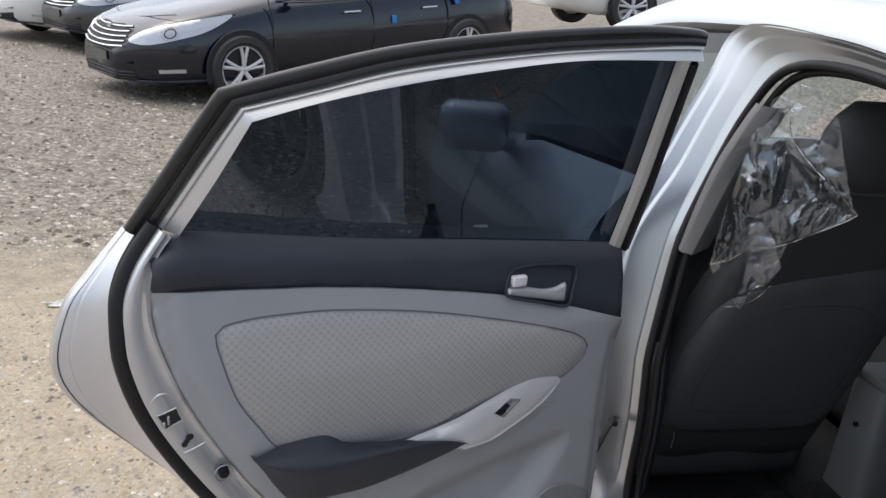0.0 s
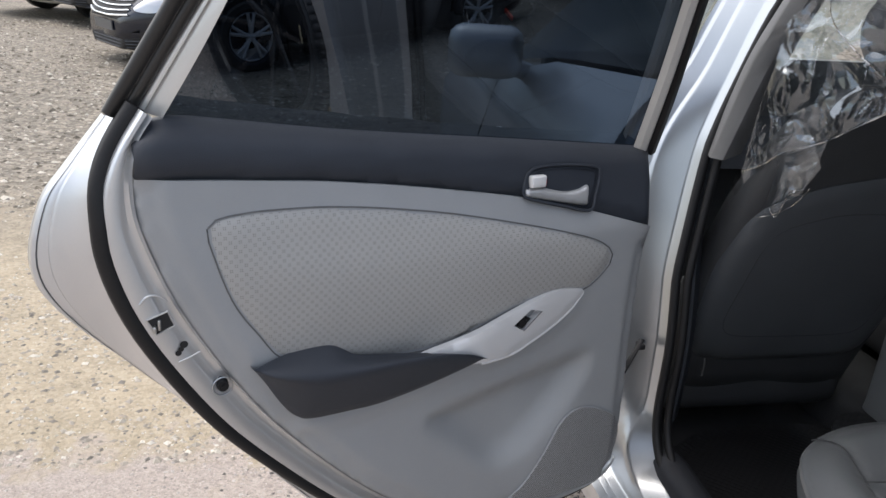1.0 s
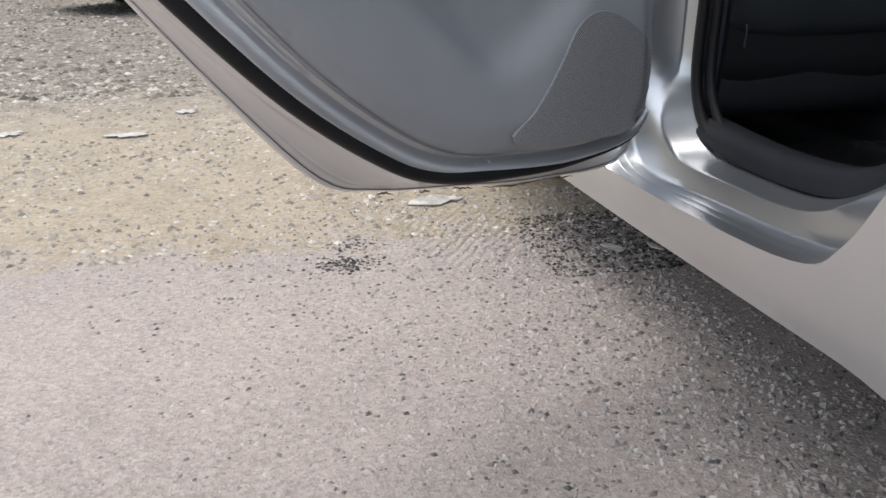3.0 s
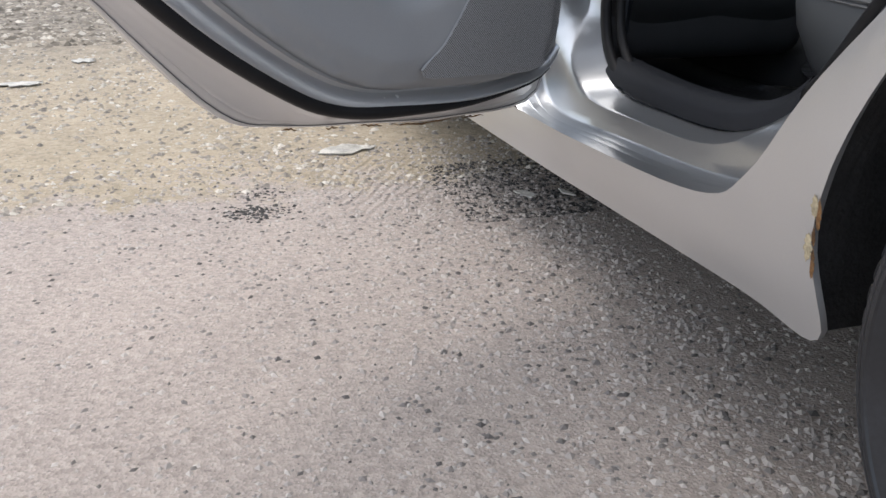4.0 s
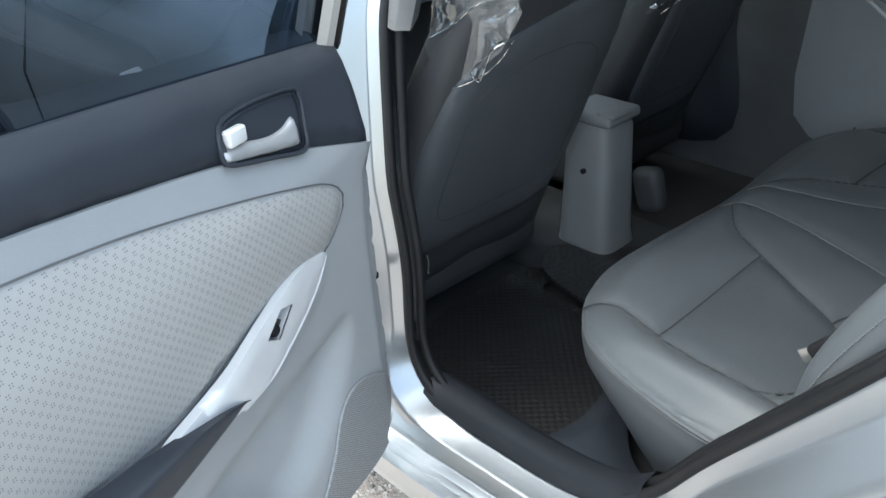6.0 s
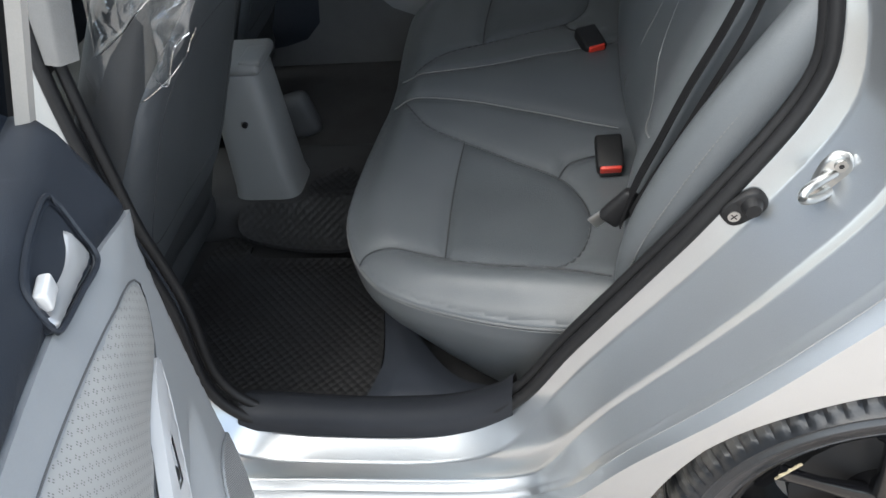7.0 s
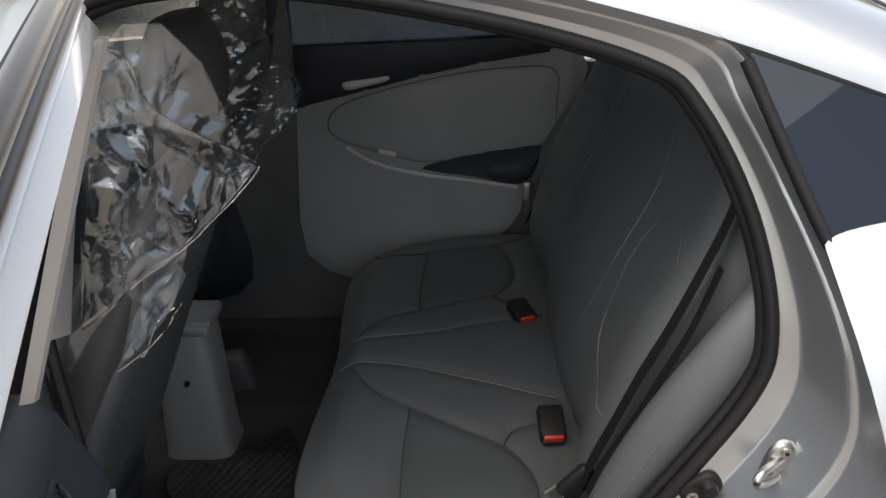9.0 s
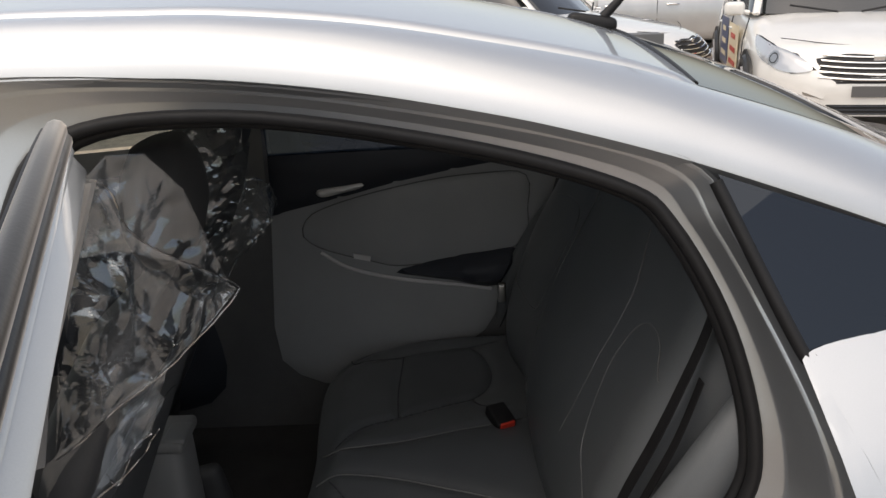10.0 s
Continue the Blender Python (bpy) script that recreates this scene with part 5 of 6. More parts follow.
def stud(x, y, z, a0, b0, turn, depth, crisp=2.6):
    """A small rounded plate on the shut face."""
    c0, s0 = math.cos(turn), math.sin(turn)
    rings = []
    for r, dy in ((1.06, depth * 0.6), (1.0, -depth * 0.7), (0.93, -depth), (0.01, -depth)):
        ring = []
        for k in range(28):
            t = 2 * math.pi * k / 28
            p, q = (math.copysign(abs(math.cos(t)) ** (2 / crisp), math.cos(t)) * a0 * r, math.copysign(abs(math.sin(t)) ** (2 / crisp), math.sin(t)) * b0 * r)
            ring.append(Vector((x + p * c0 - q * s0, y + dy, z + p * s0 + q * c0)))
        rings.append(ring)
    return loft(rings, True)


sx, sz = -0.151, 0.834
sy = shut_y(sx, sz) - 0.002
striker = part("striker_plate", stud(sx, sy, sz, 0.034, 0.017, radians(76), 0.005), STEEL, car, "zinc-plated door striker")
part("striker_loop", tube(spline([(sx + 0.002, sy - 0.003, sz + 0.011), (sx - 0.016, sy - 0.018, sz + 0.012), (sx - 0.030, sy - 0.028, sz + 0.008), (sx - 0.033, sy - 0.030, sz + 0.001), (sx - 0.028, sy - 0.027, sz - 0.006), (sx - 0.012, sy - 0.016, sz - 0.010), (sx + 0.002, sy - 0.003, sz - 0.011)], 24), 0.0052, 10), STEEL, striker, "bright steel loop")
for dx, dz in ((0.006, 0.023), (-0.006, -0.023)):
    part("screw", tube([(sx + dx, sy - 0.004, sz + dz), (sx + dx, sy - 0.0085, sz + dz)], 0.0068, 12), STEEL, striker)
    part("screw_socket", tube([(sx + dx, sy - 0.0085, sz + dz), (sx + dx, sy - 0.0088, sz + dz)], 0.003, 6), GAPBLACK, striker)
wx, wz = -0.231, 0.785
wy = shut_y(wx, wz) - 0.001
dsw = part("door_switch", stud(wx, wy, wz, 0.026, 0.017, radians(38), 0.005, 3.0), BLACKRUB, car, "black rubber door light switch")
part("plunger", tube([(wx + 0.008, wy - 0.004, wz + 0.006), (wx + 0.008, wy - 0.011, wz + 0.006), (wx + 0.008, wy - 0.016, wz + 0.006)], lambda t: 0.0125 - 0.004 * t, 16), BLACKRUB, dsw)
part("screw", tube([(wx - 0.0105, wy - 0.004, wz - 0.0085), (wx - 0.0105, wy - 0.0065, wz - 0.0085)], 0.0072, 14), STEEL, dsw)
for r in (45, 135):
    part("screw_slot", box((wx - 0.0105, wy - 0.0067, wz - 0.0085), (0.009, 0.0006, 0.0014), Matrix.Rotation(radians(r), 3, "Y")), GAPBLACK, dsw)


def belt_strip(pts, width, up):
    """Flat webbing along a line."""
    p = spline(pts, 40)
    rings = []
    for i, c in enumerate(p):
        d = (p[min(i + 1, 39)] - p[max(i - 1, 0)]).normalized()
        s0 = d.cross(Vector(up)).normalized() * width / 2
        n0 = d.cross(s0).normalized() * 0.0008
        rings.append([c - s0 - n0, c + s0 - n0, c + s0 + n0, c - s0 + n0])
    return loft(rings, True, True)


belt = thing("seat_belt", (-0.34, -0.57, 0.65), "black seat belt hanging beside the seat back", "seat belt", "rear seat belts")
part("webbing", join(belt_strip([(-0.362, -0.562, 0.655), (-0.342, -0.572, 0.73), (-0.319, -0.574, 0.788), (-0.287, -0.574, 0.867), (-0.256, -0.574, 0.934), (-0.228, -0.574, 1.003), (-0.190, -0.566, 1.10), (-0.158, -0.546, 1.22)], 0.025, (1, 0, 0)),
                     belt_strip([(-0.350, -0.590, 0.69), (-0.330, -0.592, 0.737), (-0.297, -0.592, 0.802), (-0.266, -0.592, 0.871), (-0.230, -0.590, 0.949), (-0.202, -0.586, 1.03)], 0.018, (1, 0, 0))), WEBBING, belt, "black woven webbing")
tong = part("tongue_grip", in_world(rounded((0, 0, 0), (0.060, 0.018, 0.034), 0.007), Matrix.Translation((-0.360, -0.556, 0.676)) @ Matrix.Rotation(radians(-48), 4, "Y")), BLACKRUB, belt, "black plastic tongue grip")
part("tongue", in_world(rounded((0, 0, 0), (0.032, 0.004, 0.020), 0.0015), Matrix.Translation((-0.388, -0.545, 0.650)) @ Matrix.Rotation(radians(-40), 4, "Y")), STEEL, tong, "steel belt tongue")
far_belt = thing("seat_belt", (-0.34, 0.57, 0.65), "black seat belt hanging beside the seat back", "seat belt", "rear seat belts")
part("webbing", belt_strip([(-0.36, 0.585, 0.60), (-0.30, 0.570, 0.755), (-0.232, 0.562, 0.90), (-0.18, 0.55, 1.05), (-0.165, 0.535, 1.20)], 0.046, (1, -0.3, 0)), WEBBING, far_belt)
part("tongue", rounded((-0.36, 0.565, 0.70), (0.02, 0.022, 0.05), 0.004), STEEL, far_belt)


def buckle(at, lift, yaw, label):
    """A housing lying on the seat, its red button on the end that faces the door."""
    b = thing("belt_buckle", at, label, "seat belt buckle", "rear belt buckles")
    m = Matrix.Translation(at) @ Euler((radians(lift), 0, radians(yaw))).to_matrix().to_4x4()
    part("housing", in_world(rounded((0, 0, 0), (0.046, 0.066, 0.028), 0.006), m), BLACKRUB, b, "black plastic housing")
    part("release_button", in_world(rounded((0, -0.030, 0.0045), (0.036, 0.012, 0.017), 0.003), m), REDPLAST, b, "red release button")
    part("slot_frame", in_world(rounded((0, -0.032, -0.009), (0.038, 0.008, 0.007), 0.002), m), GAPBLACK, b, "black tongue slot")
    return b


buckle((-0.369, -0.278, 0.574), 26, 4, "black belt buckle with a red button lying on the seat")
buckle((-0.398, 0.140, 0.572), 16, 24, "black belt buckle with a red button lying askew")
part("buckle_strap", belt_strip([(-0.385, 0.145, 0.555), (-0.36, 0.12, 0.545), (-0.345, 0.09, 0.535)], 0.03, (0, 0, 1)), WEBBING, car)

# stitched bolster seam and the back's piping lines
bol = [q + Vector((-0.50, -0.80, -0.10)) * bolster_r(k / 71) for k, q in enumerate(bolster_path(1, 72))]
for i in range(3, 69):
    part("stitch", tube([bol[i], bol[i].lerp(bol[i + 1], 0.6)], 0.0011, 5), STITCH, rear_seat)


def back_x(y, z):
    ay = abs(y)
    end = ease((ay - 0.53) / 0.08)
    bol0 = math.exp(-((ay - 0.50) / 0.055) ** 2) * 0.010
    hol = -0.02 * math.exp(-((ay - 0.30) / 0.13) ** 2)
    return table(z, [(0.55, -0.335), (0.64, -0.345), (0.76, -0.318), (0.89, -0.27), (1.01, -0.21), (1.10, -0.175), (1.15, -0.14)]) - bol0 - hol + 0.09 * end ** 2


for m in (1, -1):
    for ln in ([(-0.145, 0.62), (-0.165, 0.675), (-0.205, 0.775), (-0.222, 0.90), (-0.218, 1.0), (-0.18, 1.10)], [(-0.50, 0.985), (-0.40, 1.0), (-0.305, 0.985), (-0.272, 0.93), (-0.276, 0.84), (-0.297, 0.768), (-0.35, 0.745), (-0.43, 0.745), (-0.52, 0.765)]):
        part("seam", tube([Vector((back_x(p.x * m, p.y) - 0.001, p.x * m, p.y)) for p in spline(ln, 40)], 0.0014, 5), PIPING, rear_seat, "pale sewn seam")

# console screw and latch
con_lid = part("console_lid", join(rounded((-1.09, -0.037, 0.662), (0.125, 0.118, 0.026), 0.010), rounded((-1.045, -0.055, 0.674), (0.045, 0.07, 0.012), 0.005)), CONSOLE, car, "grey console lid")
part("screw", tube([(-1.085, -0.097, 0.545), (-1.085, -0.104, 0.545)], 0.006, 10), BLACKRUB, con_lid)

# inner trim of the middle pillar
PILT = [(-1.03, 0.42), (-1.02, 0.60), (-1.05, 0.80), (-1.07, 0.97)]
part("pillar_trim_low", loft([[Vector((p.x + dx, y, p.y)) for p in paired(PILT, 6)] for y, dx in ((-0.655, 0.004), (-0.645, 0.010), (-0.62, -0.02), (-0.60, -0.10))]), DARKPLAST, car, "charcoal lower pillar trim")
OUTER = [(-1.014, -0.668, 0.985), (-0.985, -0.640, 1.15), (-0.955, -0.615, 1.25), (-0.938, -0.605, 1.288)]
INNER = [(-0.992, -0.650, 0.985), (-0.963, -0.606, 1.17), (-0.930, -0.588, 1.26), (-0.914, -0.582, 1.288)]
trim_a, trim_b = paired(OUTER, 6), paired(INNER, 6)
part("pillar_trim", loft([[q + Vector((-0.035, 0.012, 0)) for q in trim_a], trim_a, [q.lerp(r, 0.12) + Vector((0.004, -0.002, 0)) for q, r in zip(trim_a, trim_b)], [q.lerp(r, 0.88) + Vector((0.004, -0.002, 0)) for q, r in zip(trim_a, trim_b)], trim_b, [q + Vector((-0.05, 0.06, 0)) for q in trim_b]]), SEATFAB, car, "grey upper pillar trim", 50)

# roof aerial
aer = part("aerial", join(in_world(rounded((0, 0, 0), (0.09, 0.03, 0.03), 0.012), Matrix.Translation((-0.235, 0.03, 1.420)) @ Matrix.Rotation(radians(9), 4, "Y")), tube([(-0.215, 0.03, 1.43), (-0.19, 0.03, 1.455), (-0.13, 0.03, 1.53), (-0.06, 0.03, 1.62)], lambda t: 0.009 - 0.005 * t, 8)), BLACKRUB, car, "black roof aerial")

# rust and chipped paint at the arch lip
RUST = vary(material("rust", (0.22, 0.115, 0.045), 0.85), (0.22, 0.115, 0.045), 0.5, 60, 400, 0.8)
CHIP = vary(material("bare_filler", (0.50, 0.43, 0.29), 0.8), (0.50, 0.43, 0.29), 0.3, 80, 400, 0.8)


def blotch(cx, cz, rx_, rz_, seed):
    rnd = random.Random(seed)
    pts = [(cx + rx_ * math.cos(a) * rnd.uniform(0.6, 1.15), cz + rz_ * math.sin(a) * rnd.uniform(0.75, 1.1)) for a in [2 * math.pi * k / 30 for k in range(30)]]
    return patch(pts, lambda a, b, h: Vector((a, side_y(a, b) - 0.0006 - h, b)), lambda a, b, d: 0.0005 * ease(d / 0.003), 0.003)


for k, (cx, cz, a, b) in enumerate(((-0.3325, 0.368, 0.0035, 0.016), (-0.3365, 0.318, 0.003, 0.016), (-0.337, 0.345, 0.0025, 0.010))):
    part("rust_spot", blotch(cx, cz, a, b, k + 1), RUST, car, "brown rust at the arch lip")
for k, (cx, cz, a, b) in enumerate(((-0.338, 0.374, 0.005, 0.012), (-0.343, 0.332, 0.006, 0.015))):
    part("paint_chip", blotch(cx, cz, a, b, k + 5), CHIP, car, "chipped paint")

rnd_rust = random.Random(21)
for lo, hi in ((18.5, 19.6), (20.2, 23.5), (24, 25.2), (26.5, 27.2), (29, 30)):
    line = [Vector(q) + DN * 0.004 - Vector((0, 0, 0.002)) for q in door_ring(si, fl, 0.97, -0.0985)]
    pts = [line[int(k)].lerp(line[min(int(k) + 1, len(line) - 1)], k % 1.0) + Vector((0, 0, rnd_rust.uniform(-0.0015, 0.0015))) for k in np.linspace(lo, hi, 9)]
    part("rust_streak", tube(pts, lambda t: 0.0017 * math.sin(math.pi * (0.1 + 0.8 * t)) * rnd_rust.uniform(0.5, 1.0), 6, up=tuple(DN)), RUST, door, "brown rust along the door's hem")
for u in (0.264, 0.285):
    part("drain_plug", rounded(dw(u, 0.379, -0.030), (0.004, 0.008, 0.014), 0.0015, turn_door), WHITEPLAST, door, "small pale drain plug")

def scuff_geo():
    rnd = random.Random(4)
    pts = []
    for k in range(15):
        f = k / 14
        pts.append((-0.171 + 0.028 * f, 0.436 + 0.034 * f))
    top = [(x - 0.003 * rnd.uniform(0.4, 1.3), z + 0.003 * rnd.uniform(0.4, 1.3)) for x, z in pts]
    return patch(pts + top[::-1], lambda a, b, h: Vector((a, -0.8185 - h, b)), lambda a, b, d: 0.0008, 0.003, 0.002)


part("chalk_mark", scuff_geo(), CHIP, near_wheel, "white chalk scuff on the tyre")

# ---- clear film over the front seats ----
def facet(a, b, size, seed):
    """Height of a sheet of flat three-cornered facets, each corner raised or sunk by chance."""
    u, v = (a - b * 0.57735) / size, b * 1.1547 / size
    i, j = math.floor(u), math.floor(v)
    f, g = u - i, v - j

    def corner(p, q):
        return math.sin((p * 127.1 + q * 311.7 + seed * 74.7)) * 43758.5453 % 1.0 - 0.5

    if f + g < 1:
        h = corner(i, j) * (1 - f - g) + corner(i + 1, j) * f + corner(i, j + 1) * g
    else:
        h = corner(i + 1, j + 1) * (f + g - 1) + corner(i + 1, j) * (1 - g) + corner(i, j + 1) * (1 - f)
    return h * size


def crumple(a, b, seed, amp):
    """Flat facets of several sizes between sharp folds, drawn out along one slant."""
    c, sn = math.cos(0.7 + seed), math.sin(0.7 + seed)
    a = a * 1.9
    p, q = a * c + b * sn, (b * c - a * sn) * 0.7
    p, q = p + 0.7 * facet(p, q, 0.061, seed + 1), q + 0.7 * facet(p, q, 0.053, seed + 2)
    p, q = p + 0.6 * facet(q, p, 0.023, seed + 6), q + 0.6 * facet(q, p, 0.027, seed + 7)
    return amp * (0.55 * facet(p, q, 0.066, seed + 3) + 0.75 * facet(q + p * 0.3, p, 0.031, seed + 4) + 0.75 * facet(p, q - p * 0.4, 0.016, seed + 5))


def film_sheet(name, outline, place, seed, amp, parent, label, step=0.005):
    geo = patch(outline, place, lambda a, b, d: crumple(a, b, seed, amp) * (0.35 + 0.65 * ease(d / 0.02)), step)
    return part(name, geo, FILM, parent, label, sharp=9)


def film_x(y, z):
    f = (z - 0.40) / 0.74
    return table(f, [(0, -1.16), (0.15, -1.12), (0.5, -1.01), (0.85, -0.90), (1.0, -0.87), (1.3, -0.86)]) + 0.058 + 0.022 * ease((y + 0.55) / 0.07) - 5.5 * max(0.0, -0.44 - y) ** 2


def near_place(lift):
    return lambda a, b, h: Vector((film_x(a, b) + lift + 0.75 * h, a - 0.6 * h, b + 0.2 * h))


cover = thing("seat_cover", (-0.9, -0.5, 0.95), "clear crinkled plastic film over the front seat", "plastic film", "seat covers")
film_sheet("crumpled_sheet", [(-0.612, 1.10), (-0.607, 1.236), (-0.588, 1.31), (-0.577, 1.294), (-0.568, 1.244), (-0.537, 1.197), (-0.478, 1.133), (-0.515, 1.085), (-0.540, 1.048), (-0.574, 1.015), (-0.588, 0.985), (-0.604, 0.962)],
           near_place(0.014), 3, 1.15, cover, "bright crumpled sheet of film", 0.0017)
film_sheet("hanging_tail", [(-0.574, 1.025), (-0.566, 0.96), (-0.562, 0.904), (-0.551, 0.890), (-0.549, 0.94), (-0.537, 0.956), (-0.538, 1.05)], near_place(0.018), 8, 1.2, cover, "crumpled hanging tail of film", 0.002)
film_sheet("upper_sheet", [(-0.600, 1.22), (-0.592, 1.30), (-0.570, 1.335), (-0.545, 1.33), (-0.52, 1.28), (-0.50, 1.20), (-0.478, 1.135), (-0.530, 1.19), (-0.57, 1.22)],
           near_place(0.004), 5, 0.55, cover, "loose sheet of film over the headrest", 0.0022)
film_sheet("lower_sheet", [(-0.574, 1.012), (-0.545, 1.04), (-0.528, 1.0), (-0.535, 0.94), (-0.558, 0.89), (-0.590, 0.868), (-0.604, 0.90), (-0.606, 0.955)],
           near_place(0.006), 12, 0.05, cover, "smooth stretched hem of film", 0.008)
HEM = glass("folded_film_hem", (1.0, 1.0, 1.0), 0.8, 0.45, 0.08)
for hem in ([(-0.588, 1.31), (-0.577, 1.294), (-0.568, 1.244), (-0.537, 1.197), (-0.478, 1.133)], [(-0.478, 1.133), (-0.515, 1.085), (-0.540, 1.048), (-0.574, 1.015), (-0.588, 0.985), (-0.604, 0.962)], [(-0.562, 0.904), (-0.551, 0.890), (-0.549, 0.94), (-0.537, 0.956)], [(-0.532, 0.96), (-0.540, 0.92), (-0.558, 0.89), (-0.590, 0.868)]):
    part("film_hem", tube([near_place(0.016)(a.x, a.y, 0.004 * noise.noise(Vector((a.x * 60, a.y * 60, 1)))) for a in spline(hem, 40)], 0.0011, 5), HEM, cover, "bright folded edge")
far_film = [(0.12, 1.29), (0.17, 1.30), (0.206, 1.267), (0.205, 1.19), (0.225, 1.116), (0.294, 1.078), (0.36, 1.042), (0.375, 0.975), (0.314, 0.975), (0.24, 0.93), (0.226, 0.888), (0.19, 0.885), (0.165, 0.834), (0.148, 0.81), (0.133, 0.80), (0.116, 0.866), (0.108, 1.0), (0.108, 1.2)]
far_cover = thing("seat_cover", (-0.95, 0.25, 0.95), "clear crinkled plastic film over the other front seat", "plastic film", "seat covers")


def far_place(a, b, h):
    return Vector((film_x(-0.3, b) - 0.08 - 5.5 * max(0.0, 0.30 - a) ** 2 + 0.8 * h, a - 0.5 * h, b))


film_sheet("film_sheet", far_film, far_place, 11, 1.2, far_cover, "")
for hem in (far_film[4:8], far_film[8:14]):
    part("film_hem", tube([far_place(a.x, a.y, 0.004 * noise.noise(Vector((a.x * 60, a.y * 60, 2)))) for a in spline(hem, 30)], 0.0011, 5), HEM, far_cover, "bright folded edge")

# ---- the near front door, its mirror, bonnet and windscreen ----
FD = [(-1.155, 1.10), (-1.15, 0.8), (-1.13, 0.45), (-1.08, 0.305), (-1.9, 0.30), (-2.08, 0.45), (-2.12, 0.75), (-2.06, 0.98), (-1.7, 1.06)]
for m in (1, -1):
    part("front_door", patch([(p[0], p[1]) for p in FD], lambda a, b, h, m=m: Vector((a, (side_y(a, b) - h) * m, b)), lambda a, b, d: 0, 0.06), SILVER, car, "silver front door")
    fw = [(-1.16, 1.11), (-1.15, 1.30), (-1.12, 1.40), (-1.5, 1.37), (-1.9, 1.20), (-2.04, 1.02), (-1.7, 1.07)]
    part("front_window", patch(fw, lambda a, b, h, m=m: Vector((a, (table(b, PROF) + 0.004) * m, b)), lambda a, b, d: 0, 0.06), LIGHTTINT, car, "lightly tinted front door window")
    part("front_wing", patch([(-2.1, 0.30), (-2.14, 0.75), (-2.06, 0.98), (-2.6, 0.93), (-3.2, 0.78), (-3.35, 0.5), (-3.3, 0.25), (-2.9, 0.25), (-2.88, 0.42), (-2.75, 0.58), (-2.57, 0.635), (-2.38, 0.58), (-2.25, 0.42), (-2.22, 0.25)], lambda a, b, h, m=m: Vector((a, (side_y(-1.4, b) + 0.35 * max(0.0, -2.6 - a) ** 2) * m, b)), lambda a, b, d: 0, 0.06), SILVER, car, "silver front wing")
    mir = in_world(rounded((0, 0, 0), (0.10, 0.20, 0.14), 0.04), Matrix.Translation((-1.86, -0.90 * m, 1.06)) @ Matrix.Rotation(radians(-12 * m), 4, "Z"))
    part("door_mirror", join(mir, tube([(-1.87, -0.76 * m, 1.0), (-1.86, -0.84 * m, 1.03)], 0.025, 8)), SILVER, car, "silver door mirror")
bon = paired([(-3.42, 0.60), (-3.30, 0.76), (-2.9, 0.88), (-2.5, 0.95), (-2.1, 1.0)], 5)
part("bonnet", loft([[Vector((p.x + 0.14 * s * s, 0.70 * s, p.y + 0.05 * (1 - s * s))) for p in bon] for s in [k / 6 - 1 for k in range(13)]]), SILVER, car, "silver bonnet")
part("front_bumper", loft([[Vector((-3.42 + 0.30 * s * s - 0.04 * math.sin(f * math.pi), 0.74 * s, 0.22 + 0.40 * f)) for f in [k / 6 for k in range(7)]] for s in [k / 8 - 1 for k in range(17)]]), SILVER, car, "silver front bumper")
ws = [(-1.90, 1.33), (-2.2, 1.15), (-2.5, 0.98)]
part("windscreen", loft([[Vector((p.x, (0.47 + 0.2 * (1.33 - p.y)) * s, p.y + 0.03 * (1 - s * s))) for p in paired(ws, 4)] for s in [k / 6 - 1 for k in range(13)]]), CLEAR, car, "clear windscreen")
part("dashboard", loft([[Vector((-1.85 - 0.35 * f, 0.62 * s, 0.75 + 0.22 * math.sin(f * 2.2))) for f in [k / 6 for k in range(7)]] for s in [k / 4 - 1 for k in range(9)]]), DARKPLAST, car, "charcoal dashboard")
part("boot_lid", loft([[Vector((p.x, 0.62 * s, p.y + 0.03 * (1 - s * s))) for p in paired([(0.6, 1.06), (0.8, 1.06), (0.98, 1.02), (1.05, 0.8), (1.07, 0.5), (1.0, 0.25)], 4)] for s in [k / 6 - 1 for k in range(13)]]), SILVER, car, "silver boot lid")

# ---- parked cars ----
def bvh_of(geo):
    from mathutils.bvhtree import BVHTree
    return BVHTree.FromPolygons([Vector(v) for v in geo[0]], geo[1])


LAMP = material("clear_headlamp", (0.52, 0.53, 0.54), 0.16, 0.5, 1.0)
ALLOY = material("silver_alloy", (0.62, 0.62, 0.63), 0.35, 0.4)
DARKGLASS = material("dark_car_glass", (0.012, 0.014, 0.016), 0.04, 0.0, 1.0)
PLATE = material("grey_blank_plate", (0.10, 0.10, 0.10), 0.5)
BLUEFOAM = material("blue_foam", (0.03, 0.22, 0.6), 0.7)


